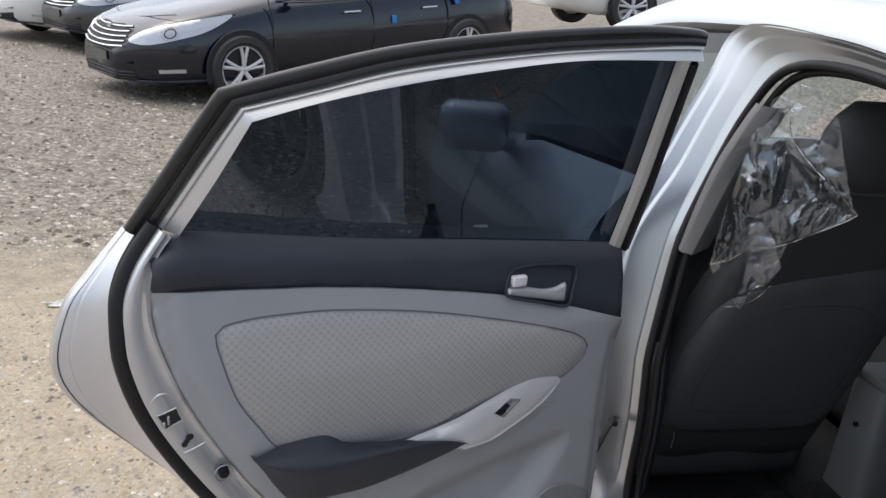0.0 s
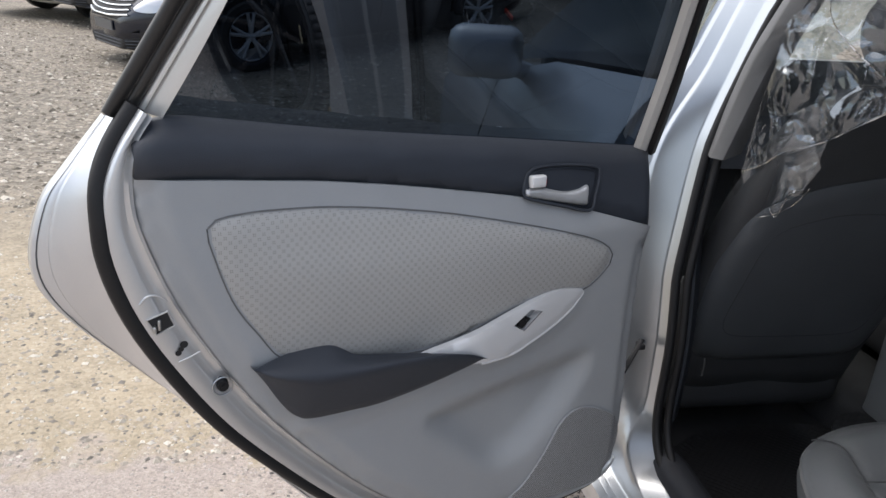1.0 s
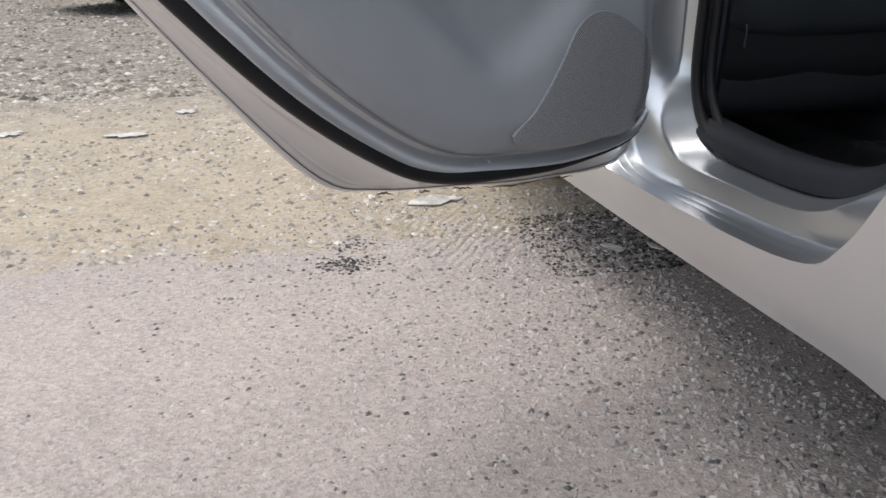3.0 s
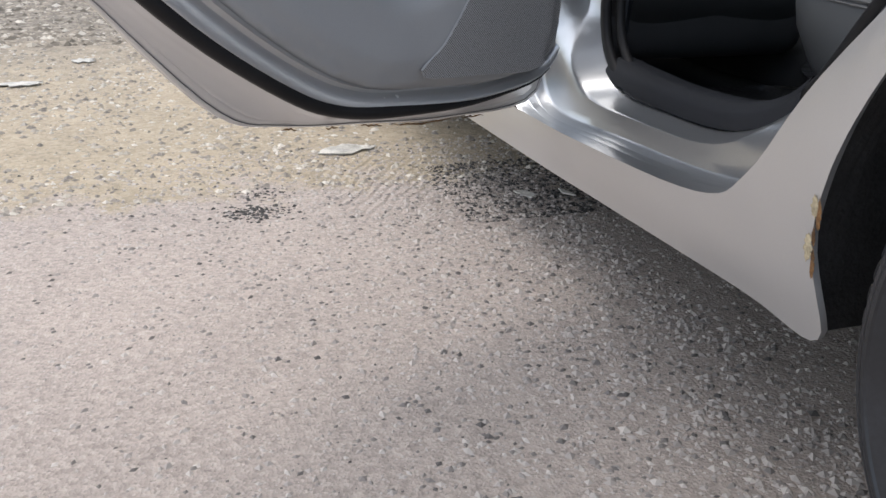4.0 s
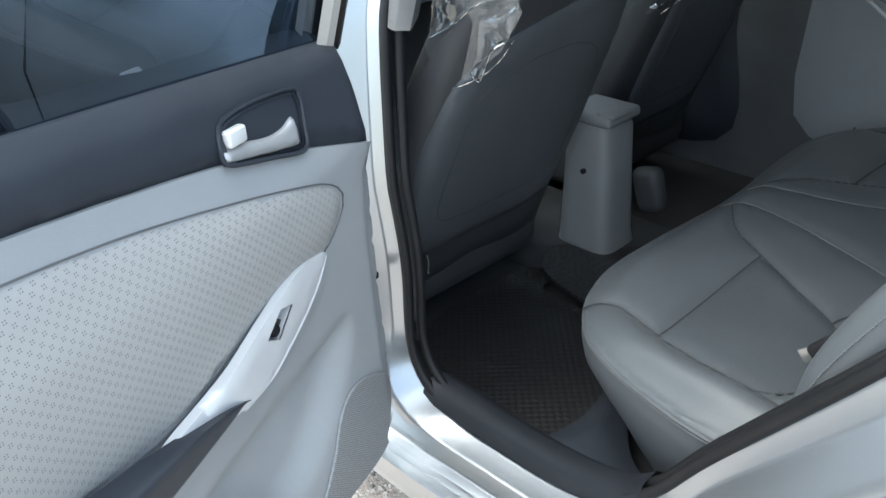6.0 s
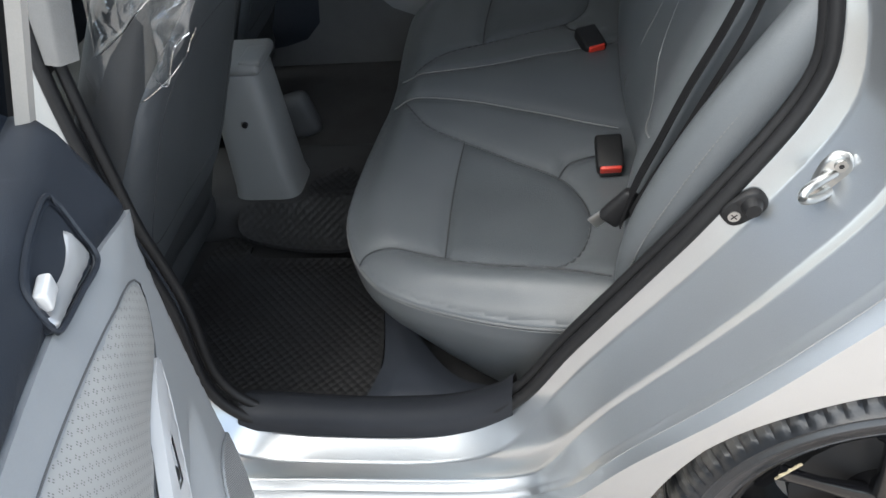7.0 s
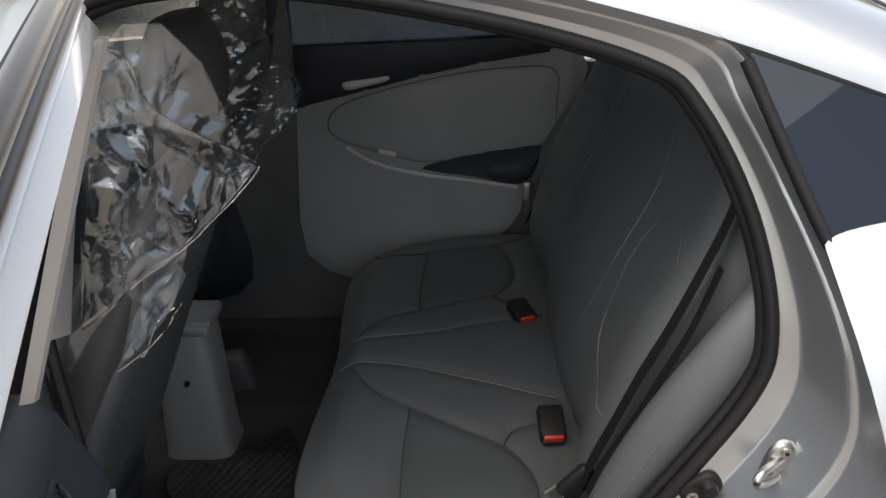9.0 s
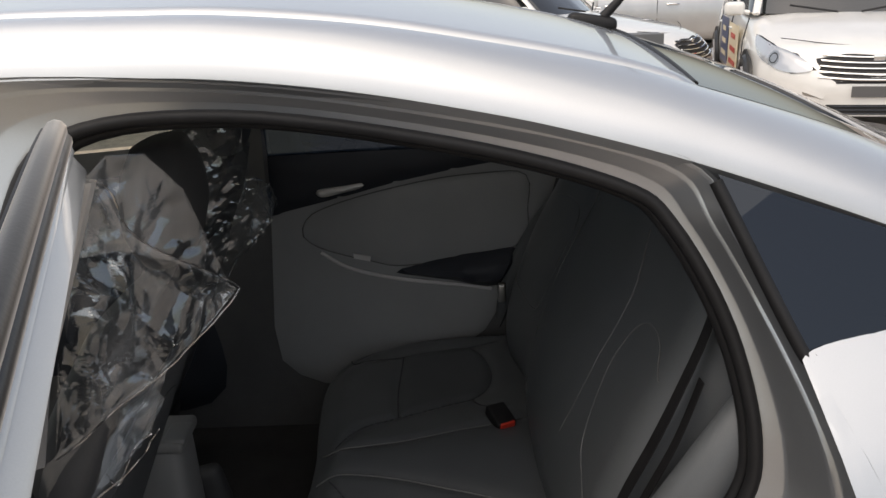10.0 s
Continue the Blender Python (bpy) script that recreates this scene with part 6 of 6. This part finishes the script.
def parked_car(label, m, body_mat, tall=False, bars=5, foam=False, sign=False):
    c = thing("parked_car", (0, 0, 0), label, "car", "parked cars")
    c["moved"] = 1
    c.matrix_world = m
    H = 1.72 if tall else 1.47
    TOPZ = [(-2.40, 0.80), (-2.30, 0.98), (-2.0, 1.07), (-1.6, 1.06), (0.0, 1.0), (1.05, 0.97), (1.5, 0.90), (2.0, 0.81), (2.25, 0.72), (2.36, 0.62), (2.42, 0.50)]
    WID = [(-2.40, 0.62), (-2.30, 0.76), (-2.0, 0.86), (-1.4, 0.905), (0.0, 0.915), (1.4, 0.905), (1.9, 0.85), (2.2, 0.72), (2.36, 0.52), (2.42, 0.36)]
    rings = []
    xs = [-2.40 + 4.82 * k / 48 for k in range(49)]
    for x in xs:
        zt = sum(table(x + d, TOPZ) for d in (-0.06, 0, 0.06)) / 3 + (0.04 if tall else 0)
        w = sum(table(x + d, WID) for d in (-0.06, 0, 0.06)) / 3
        zb = 0.20 + 0.06 * ease((abs(x) - 1.9) / 0.5)
        half = [(0, zb), (0.86, zb), (0.955, zb + 0.06), (0.985, zb + 0.16), (1.0, zb + (zt - zb) * 0.48), (0.985, zb + (zt - zb) * 0.68), (0.955, zb + (zt - zb) * 0.80), (0.90, zb + (zt - zb) * 0.92), (0.78, zt - 0.012), (0.5, zt + 0.018), (0, zt + 0.03)]
        pts = [Vector((x, w * a, z)) for a, z in half] + [Vector((x, -w * a, z)) for a, z in half[-2:0:-1]]
        rings.append(pts)
    body = loft(rings, True, True)
    part("body", body, body_mat, c, sharp=60)
    tree = bvh_of(body)

    def skin(phi, z, off=0.004, x0=1.1):
        d = Vector((math.cos(radians(phi)), math.sin(radians(phi)), 0))
        hit = tree.ray_cast(Vector((x0, 0, z)) + d * 4, -d)
        return (hit[0] if hit[0] else Vector((x0, 0, z)) + d) + d * off

    def flat(outline, mat, name, off=0.004, label_="", step=0.9):
        pts = [(p, z * 100) for p, z in outline]
        return part(name, patch(pts, lambda a, b, h: skin(a, b / 100, off + h), lambda a, b, d: 0, 1.6, 0.012), mat, c, label_)

    # cabin
    B0 = [(1.10, 0.0), (1.02, 0.45), (0.80, 0.76), (0.3, 0.835), (-0.6, 0.84), (-1.3, 0.80), (-1.72, 0.55), (-1.82, 0)]
    T0 = [(0.28, 0.0), (0.26, 0.40), (0.16, 0.585), (-0.1, 0.62), (-0.6, 0.615), (-0.95, 0.585), (-1.12, 0.40), (-1.16, 0)]
    if tall:
        B0 = [(x + 0.05 if x > 0 else x * 1.28, y) for x, y in B0]
        T0 = [(x + 0.15 if x > 0 else x * 1.75, y * 1.1) for x, y in T0]
    b0, t0 = paired(B0, 4), paired(T0, 4)
    b0, t0 = b0 + [Vector((p.x, -p.y)) for p in b0[-2:0:-1]], t0 + [Vector((p.x, -p.y)) for p in t0[-2:0:-1]]

    def cab(f):
        z = 0.98 + (H - 0.05 - 0.98) * math.sin(f * math.pi / 2)
        return [Vector((p.x + (q.x - p.x) * f, p.y + (q.y - p.y) * f ** 1.2, z)) for p, q in zip(b0, t0)]

    cab_geo = loft([cab(f) for f in (0, 0.15, 0.3, 0.45, 0.6, 0.75, 0.88)], True)
    part("window_band", cab_geo, DARKGLASS, c, "dark glass", sharp=60)
    roof = [cab(0.86), cab(0.92), cab(1.0)]
    n = len(b0)
    mid = [[Vector((p.x * s - 0.45 * (1 - s), p.y * s, H - 0.05 + 0.05 * (1 - s * s))) for p in cab(1.0)] for s in (0.7, 0.4, 0.05)]
    part("roof", loft(roof + mid, True, True), body_mat, c, sharp=60)
    for s in (1, -1):
        for x0, x1 in ((0.93, 0.2), (-0.12, -0.16), (-0.98, -0.82), (-1.62, -1.1)):
            a = [Vector((x0 + (x1 - x0) * f, s * (0.842 - 0.225 * f ** 1.2 - (0.06 if x0 in (0.93, -1.62) else 0)), 0.98 + (H - 0.06 - 0.98) * math.sin(f * math.pi / 2))) for f in (0, 0.25, 0.5, 0.75, 0.95)]
            part("pillar", tube(a, 0.035, 6, flat=0.6), body_mat, c)
        part("belt_moulding", tube([(1.0, s * 0.80, 0.985), (0.5, s * 0.855, 0.995), (-0.6, s * 0.862, 1.01), (-1.4, s * 0.83, 1.045)], 0.008, 6), CHROME, c)
        for x in (1.08, -0.10, -1.12):
            part("door_gap", tube([(x + 0.02, s * 0.862, 0.96), (x, s * 0.905, 0.75), (x, s * 0.914, 0.5), (x + 0.04, s * 0.89, 0.30)], 0.006, 5), GAPBLACK, c)
        for x in (0.06, -0.96):
            part("door_handle", tube([(x, s * 0.905, 0.80), (x + 0.03, s * 0.925, 0.805), (x + 0.17, s * 0.925, 0.805), (x + 0.2, s * 0.905, 0.80)], 0.012, 6), CHROME if not sign else body_mat, c)
        if foam:
            for x, z in ((-0.36, 0.70), (-1.24, 0.86)):
                part("foam_guard", rounded((x, s * 0.915, z), (0.05, 0.03, 0.08), 0.008), BLUEFOAM, c, "blue foam door guard")
        part("mirror", join(rounded((0.82, s * 0.97, 1.03), (0.12, 0.19, 0.13), 0.04), tube([(0.84, s * 0.83, 0.99), (0.83, s * 0.9, 1.0)], 0.025, 6)), body_mat, c)
        for x in (1.42, -1.42):
            # the body is not cut open here; a black dish stands for the arch's shade
            part("arch_gap", loft([[Vector((x + r * math.cos(a), s * y, 0.33 + r * math.sin(a))) for a in [math.pi * k / 20 * 1.16 - 0.25 for k in range(21)]] for r, y in ((0.375, 0.905), (0.37, 0.918), (0.30, 0.912), (0.02, 0.90))]), GAPBLACK, c, "black dish for the shaded wheel arch")
        # headlamp, fog lamp
        lens = [(22, 0.625), (30, 0.59), (42, 0.635), (54, 0.70), (67, 0.825), (58, 0.82), (44, 0.785), (30, 0.73)]
        hl = flat([(s * (42 + (p - 42) * 1.06), 0.70 + (z - 0.70) * 1.08) for p, z in lens], GAPBLACK, "headlamp", 0.009, "headlamp in a dark surround")
        shell = flat([(s * q.x, q.y / 100) for q in spline([(p, z * 100) for p, z in lens], 48, True)], LAMP, "lens", 0.013, "clear lens")
        shell.parent = hl
        for dr, mat in ((0.058, STEEL), (0.043, GAPBLACK), (0.034, STEEL)):
            bowl = flat([(s * (39 + 100 * dr * 0.55 * math.cos(a)), 0.688 + dr * math.sin(a)) for a in [2 * math.pi * k / 20 for k in range(20)]], mat, "projector", 0.016 + 0.05 * (0.058 - dr))
            bowl.parent = hl
        flat([(s * p, z) for p, z in ((34, 0.335), (44, 0.335), (44, 0.37), (34, 0.37))], LAMP, "fog_lamp", 0.008)
        for x in (1.42, -1.42):
            wheel("wheel", (x, -s * 0.835, 0.33), s, "alloy wheel", TYRE, ALLOY, 0.33, 0.2, 0.22, c)
    flat([(-20, 0.60), (-14, 0.52), (14, 0.52), (20, 0.60), (22, 0.70), (12, 0.735), (-12, 0.735), (-22, 0.70)], GAPBLACK, "grille", 0.003, "dark grille with bright bars")
    for k in range(bars):
        z = 0.55 + 0.16 * k / max(1, bars - 1)
        part("grille_bar", tube([skin(p, z + 0.02 * (p / 20) ** 2, 0.012) for p in range(-20, 21, 4)], 0.009, 6), CHROME, c)
    part("badge", in_world(rounded((0, 0, 0), (0.02, 0.09, 0.05), 0.008), Matrix.Translation(skin(0, 0.705, 0.014))), CHROME, c)
    flat([(-26, 0.25), (26, 0.25), (24, 0.37), (-24, 0.37)], GAPBLACK, "lower_intake", 0.003)
    for z in (0.28, 0.31, 0.34):
        part("intake_bar", tube([skin(p, z, 0.006) for p in range(-24, 25, 6)], 0.006, 5), DARKPLAST, c)
    flat([(-9, 0.415), (9, 0.415), (9, 0.50), (-9, 0.50)], PLATE, "number_plate", 0.02, "blank grey number plate")
    part("bumper_lip", tube([skin(p, 0.255, 0.01) for p in range(-60, 61, 6)], 0.014, 6), DARKPLAST, c)
    part("bonnet_gap", tube([Vector((2.12 - 0.18 * (y / 0.7) ** 2, y, table(2.12 - 0.18 * (y / 0.7) ** 2, TOPZ) + 0.02)) for y in [k / 8 * 0.7 for k in range(-8, 9)]], 0.004, 5), GAPBLACK, c)
    for s in (1, -1):
        part("wiper", tube([(1.16, 0.1 * s, 1.0), (1.02, 0.5 * s, 1.06)], 0.01, 5), GAPBLACK, c)
    if sign:
        pan = part("door_poster", patch([(-0.05, 0.40), (-0.05, 0.88), (-0.75, 0.88), (-0.75, 0.40)], lambda a, b, h: Vector((a, -0.918 - h - 0.002, b)), lambda a, b, d: 0, 0.1, 0.002), BLUEFOAM_DARK, c, "dark blue door poster")
        pan2 = part("door_poster", patch([(0.85, 0.38), (0.85, 0.86), (0.02, 0.86), (0.02, 0.38)], lambda a, b, h: Vector((a, -0.918 - h - 0.002, b)), lambda a, b, d: 0, 0.1, 0.002), CREAM, c, "cream door poster")
        for k in range(3):
            part("text_bar", box((-0.40, -0.925, 0.50 + 0.13 * k), (0.45 - 0.08 * k, 0.002, 0.05)), CREAM, pan)
            part("text_bar", box((0.44, -0.925, 0.48 + 0.13 * k), (0.55 - 0.1 * k, 0.002, 0.05)), REDPLAST, pan2)
    return c


CREAM = material("cream_print", (0.7, 0.6, 0.42), 0.5)
BLUEFOAM_DARK = material("navy_print", (0.03, 0.05, 0.13), 0.4)
BLACKPAINT = paint("blue_black_paint", (0.004, 0.007, 0.016), 0.0, 0.16, 0.12)
nodes_of(BLACKPAINT)[1].inputs["Coat Weight"].default_value = 0.35
nodes_of(BLACKPAINT)[1].inputs["Specular IOR Level"].default_value = 0.3
nodes_of(BLACKPAINT)[1].inputs["Specular IOR Level"].default_value = 0.5
GREYPAINT = paint("dark_grey_paint", (0.06, 0.065, 0.07), 0.5, 0.3, 0.1)
WHITEPAINT = paint("white_paint", (0.72, 0.71, 0.68), 0.0, 0.3, 0.05)
SILVERB = paint("pale_silver_paint", (0.55, 0.55, 0.54), 0.6, 0.32, 0.06)


def stand(x, y, fx, fy, z=None, pitch=0.0):
    return pose(x, y, ground_height(x, y) if z is None else z, 0, pitch, math.degrees(math.atan2(fy, fx)))


parked_car("black parked saloon with a bright grille and blue door guards", stand(-9.36, -0.90, 0.497, -0.867, 0.20, 5.0), BLACKPAINT, foam=True)
parked_car("dark grey parked saloon", stand(-12.6, -2.1, 0.55, -0.83), GREYPAINT)
parked_car("white parked saloon beside a grey one", stand(-13.6, -3.2, 0.6, -0.8), WHITEPAINT)
parked_car("white parked saloon on the bank", stand(-11.64, 4.5, -0.15, 0.99), WHITEPAINT)
parked_car("white parked taxi with posters on its doors", stand(3.55, 7.55, -0.22, -0.97), WHITEPAINT, sign=True)
parked_car("white parked saloon facing the lane", stand(0.2, 8.6, 0.85, -0.52), WHITEPAINT)
parked_car("pale silver parked van", stand(3.2, 13.6, 1.0, 0.05), SILVERB, tall=True)
parked_car("pale silver parked saloon", stand(-6.2, 8.8, 0.7, -0.7), SILVERB)

# ---- loose stones and litter ----
def stones(name, n, region, size, seed, mat, label, lift=0.25):
    rnd = np.random.RandomState(seed)
    verts, faces = [], []
    base = np.array([(1, 0, 0), (-1, 0, 0), (0, 1, 0), (0, -1, 0), (0, 0, 1), (0.5, 0.5, -0.6), (-0.5, -0.5, -0.6)], float)
    tris = [(0, 2, 4), (2, 1, 4), (1, 3, 4), (3, 0, 4), (2, 0, 5), (0, 3, 6), (3, 1, 6), (1, 2, 5)]
    made = 0
    while made < n:
        x, y = region(rnd)
        if x is None:
            continue
        r = size(rnd)
        a = rnd.rand() * 6.283
        b = base * (1 + 0.35 * (rnd.rand(7, 3) - 0.5)) * (r, r * rnd.uniform(0.5, 0.95), r * rnd.uniform(0.3, 0.6))
        c, sn = math.cos(a), math.sin(a)
        z = ground_height(x, y)
        k = len(verts)
        verts += [(x + p[0] * c - p[1] * sn, y + p[0] * sn + p[1] * c, z + p[2] + r * 0.15 * lift) for p in b]
        faces += [tuple(i + k for i in f) for f in tris]
        made += 1
    me = bpy.data.meshes.new(name)
    me.from_pydata(verts, [], faces)
    me.materials.append(mat)
    ob = new(name, me)
    return tagged(ob, label, "stones", kind="stuff")


def stone_mat(name, stops, rough=0.9):
    m = material(name, stops[0][1], rough)
    t, b = nodes_of(m)
    g = t.nodes.new("ShaderNodeNewGeometry")
    t.links.new(ramp(t, g.outputs["Random Per Island"], stops), b.inputs["Base Color"])
    return m


PEB = stone_mat("mixed_pebbles", [(0.0, (0.16, 0.148, 0.132)), (0.3, (0.28, 0.253, 0.215)), (0.75, (0.42, 0.386, 0.325)), (1.0, (0.60, 0.565, 0.50))])
FARST = stone_mat("coarse_gravel", [(0.0, (0.085, 0.074, 0.058)), (0.35, (0.19, 0.167, 0.132)), (0.7, (0.36, 0.32, 0.258)), (1.0, (0.58, 0.54, 0.465))])
CHIPS = stone_mat("asphalt_chips", [(0.0, (0.075, 0.07, 0.066)), (0.12, (0.16, 0.147, 0.137)), (0.36, (0.31, 0.283, 0.26)), (1.0, (0.43, 0.395, 0.36))])
DARKCH = stone_mat("black_crumbs", [(0.0, (0.02, 0.02, 0.02)), (1.0, (0.07, 0.068, 0.065))])


def near_region(rnd):
    x, y = rnd.uniform(-1.95, 0.35), rnd.uniform(-2.6, 0.1)
    return (x, y) if rnd.rand() < 0.02 + 0.98 * ease((y + 1.85 - 0.25 * (x + 0.8)) / 1.0) else (None, None)


def dirt_region(rnd):
    x, y = -1.6 - 2.6 * rnd.rand() ** 1.2, rnd.uniform(-3.4, 0.2)
    n = noise.noise(Vector((x * 1.7, y * 1.7, 11)))
    return (x, y) if rnd.rand() < 0.5 + n * 0.9 else (None, None)


def far_region(rnd):
    x = -3.8 - 8.0 * rnd.rand() ** 1.3
    return x, -1.9 + (rnd.rand() - 0.62) * (3.0 + (-x) * 0.75)


stones("asphalt_chips", 36000, near_region, lambda r: 0.0012 + 0.0068 * r.rand() ** 3.4, 5, CHIPS, "dark and pale stone chips in worn asphalt", 0.0)
stones("dirt_gravel", 26000, dirt_region, lambda r: 0.002 + 0.013 * r.rand() ** 5, 6, PEB, "sandy pebbles and gravel on dirt")
stones("far_gravel", 30000, far_region, lambda r: 0.006 + 0.026 * r.rand() ** 3.5, 7, FARST, "coarse grey gravel across the lot")
stones("car_side_gravel", 5500, lambda r: (-1.65 + 1.75 * r.rand(), -0.55 - abs(0.25 * r.randn())), lambda r: 0.0018 + 0.0082 * r.rand() ** 2.4, 8, CHIPS, "dark and pale crumbs of gravel along the sill")
stones("sill_crumbs", 2600, lambda r: (-1.72 + 0.42 * r.rand(), -0.80 + 0.34 * r.rand() ** 0.8), lambda r: 0.002 + 0.007 * r.rand() ** 4, 12, DARKCH, "dark gravel heaped beside the sill")
stones("tar_crumbs", 240, lambda r: (-1.482 + 0.026 * r.randn(), -1.211 + 0.04 * r.randn()), lambda r: 0.002 + 0.006 * r.rand() ** 2, 9, DARKCH, "black tar crumbs in a small heap")
stones("tar_crumbs", 90, lambda r: (-1.60 + 0.025 * r.randn(), -1.19 + 0.03 * r.randn()), lambda r: 0.002 + 0.005 * r.rand() ** 2, 10, DARKCH, "black tar crumbs in a small heap")

PAPER = vary(material("white_litter", (0.5, 0.485, 0.44), 0.7), (0.5, 0.485, 0.44), 0.35, 30, 200)


def litter(x, y, a, b, turn, seed, label):
    rnd = random.Random(seed)
    c, sn = math.cos(turn), math.sin(turn)
    pts = [(a * math.cos(t) * rnd.uniform(0.45, 1.1), b * math.sin(t) * rnd.uniform(0.45, 1.1)) for t in [2 * math.pi * k / 22 for k in range(22)]]
    ob = part("litter", patch(pts, lambda p, q, h: Vector((x + p * c - q * sn, y + p * sn + q * c, ground_height(x, y) + 0.003 + h)), lambda p, q, d: 0.004 * noise.noise(Vector((p * 30, q * 30, seed))) + 0.004, min(a, b) / 4, 0.003), PAPER, None, label)
    return tagged(ob, category="litter", group="scraps on the ground")


litter(-3.388, -1.663, 0.05, 0.06, 0.3, 1, "white flattened scrap lying on gravel")
litter(-3.064, -2.276, 0.05, 0.075, 0.2, 2, "white flattened scrap lying on gravel")
litter(-2.943, -1.832, 0.045, 0.09, 0.1, 3, "pale flat stone-like scrap on gravel")
litter(-1.436, -0.613, 0.035, 0.018, 0.6, 4, "white torn scrap beside the sill")
litter(-1.42, -0.52, 0.03, 0.008, 0.3, 5, "white torn scrap beside the sill")
litter(-1.90, -0.93, 0.045, 0.085, 0.1, 6, "pale flattened scrap pressed into dirt")

for ob in scene.objects:
    if ob.type == "MESH" and ob.data.materials and ob.data.materials[0] in (CLEAR, FILM, LIGHTTINT, TINT):
        ob.visible_shadow = False
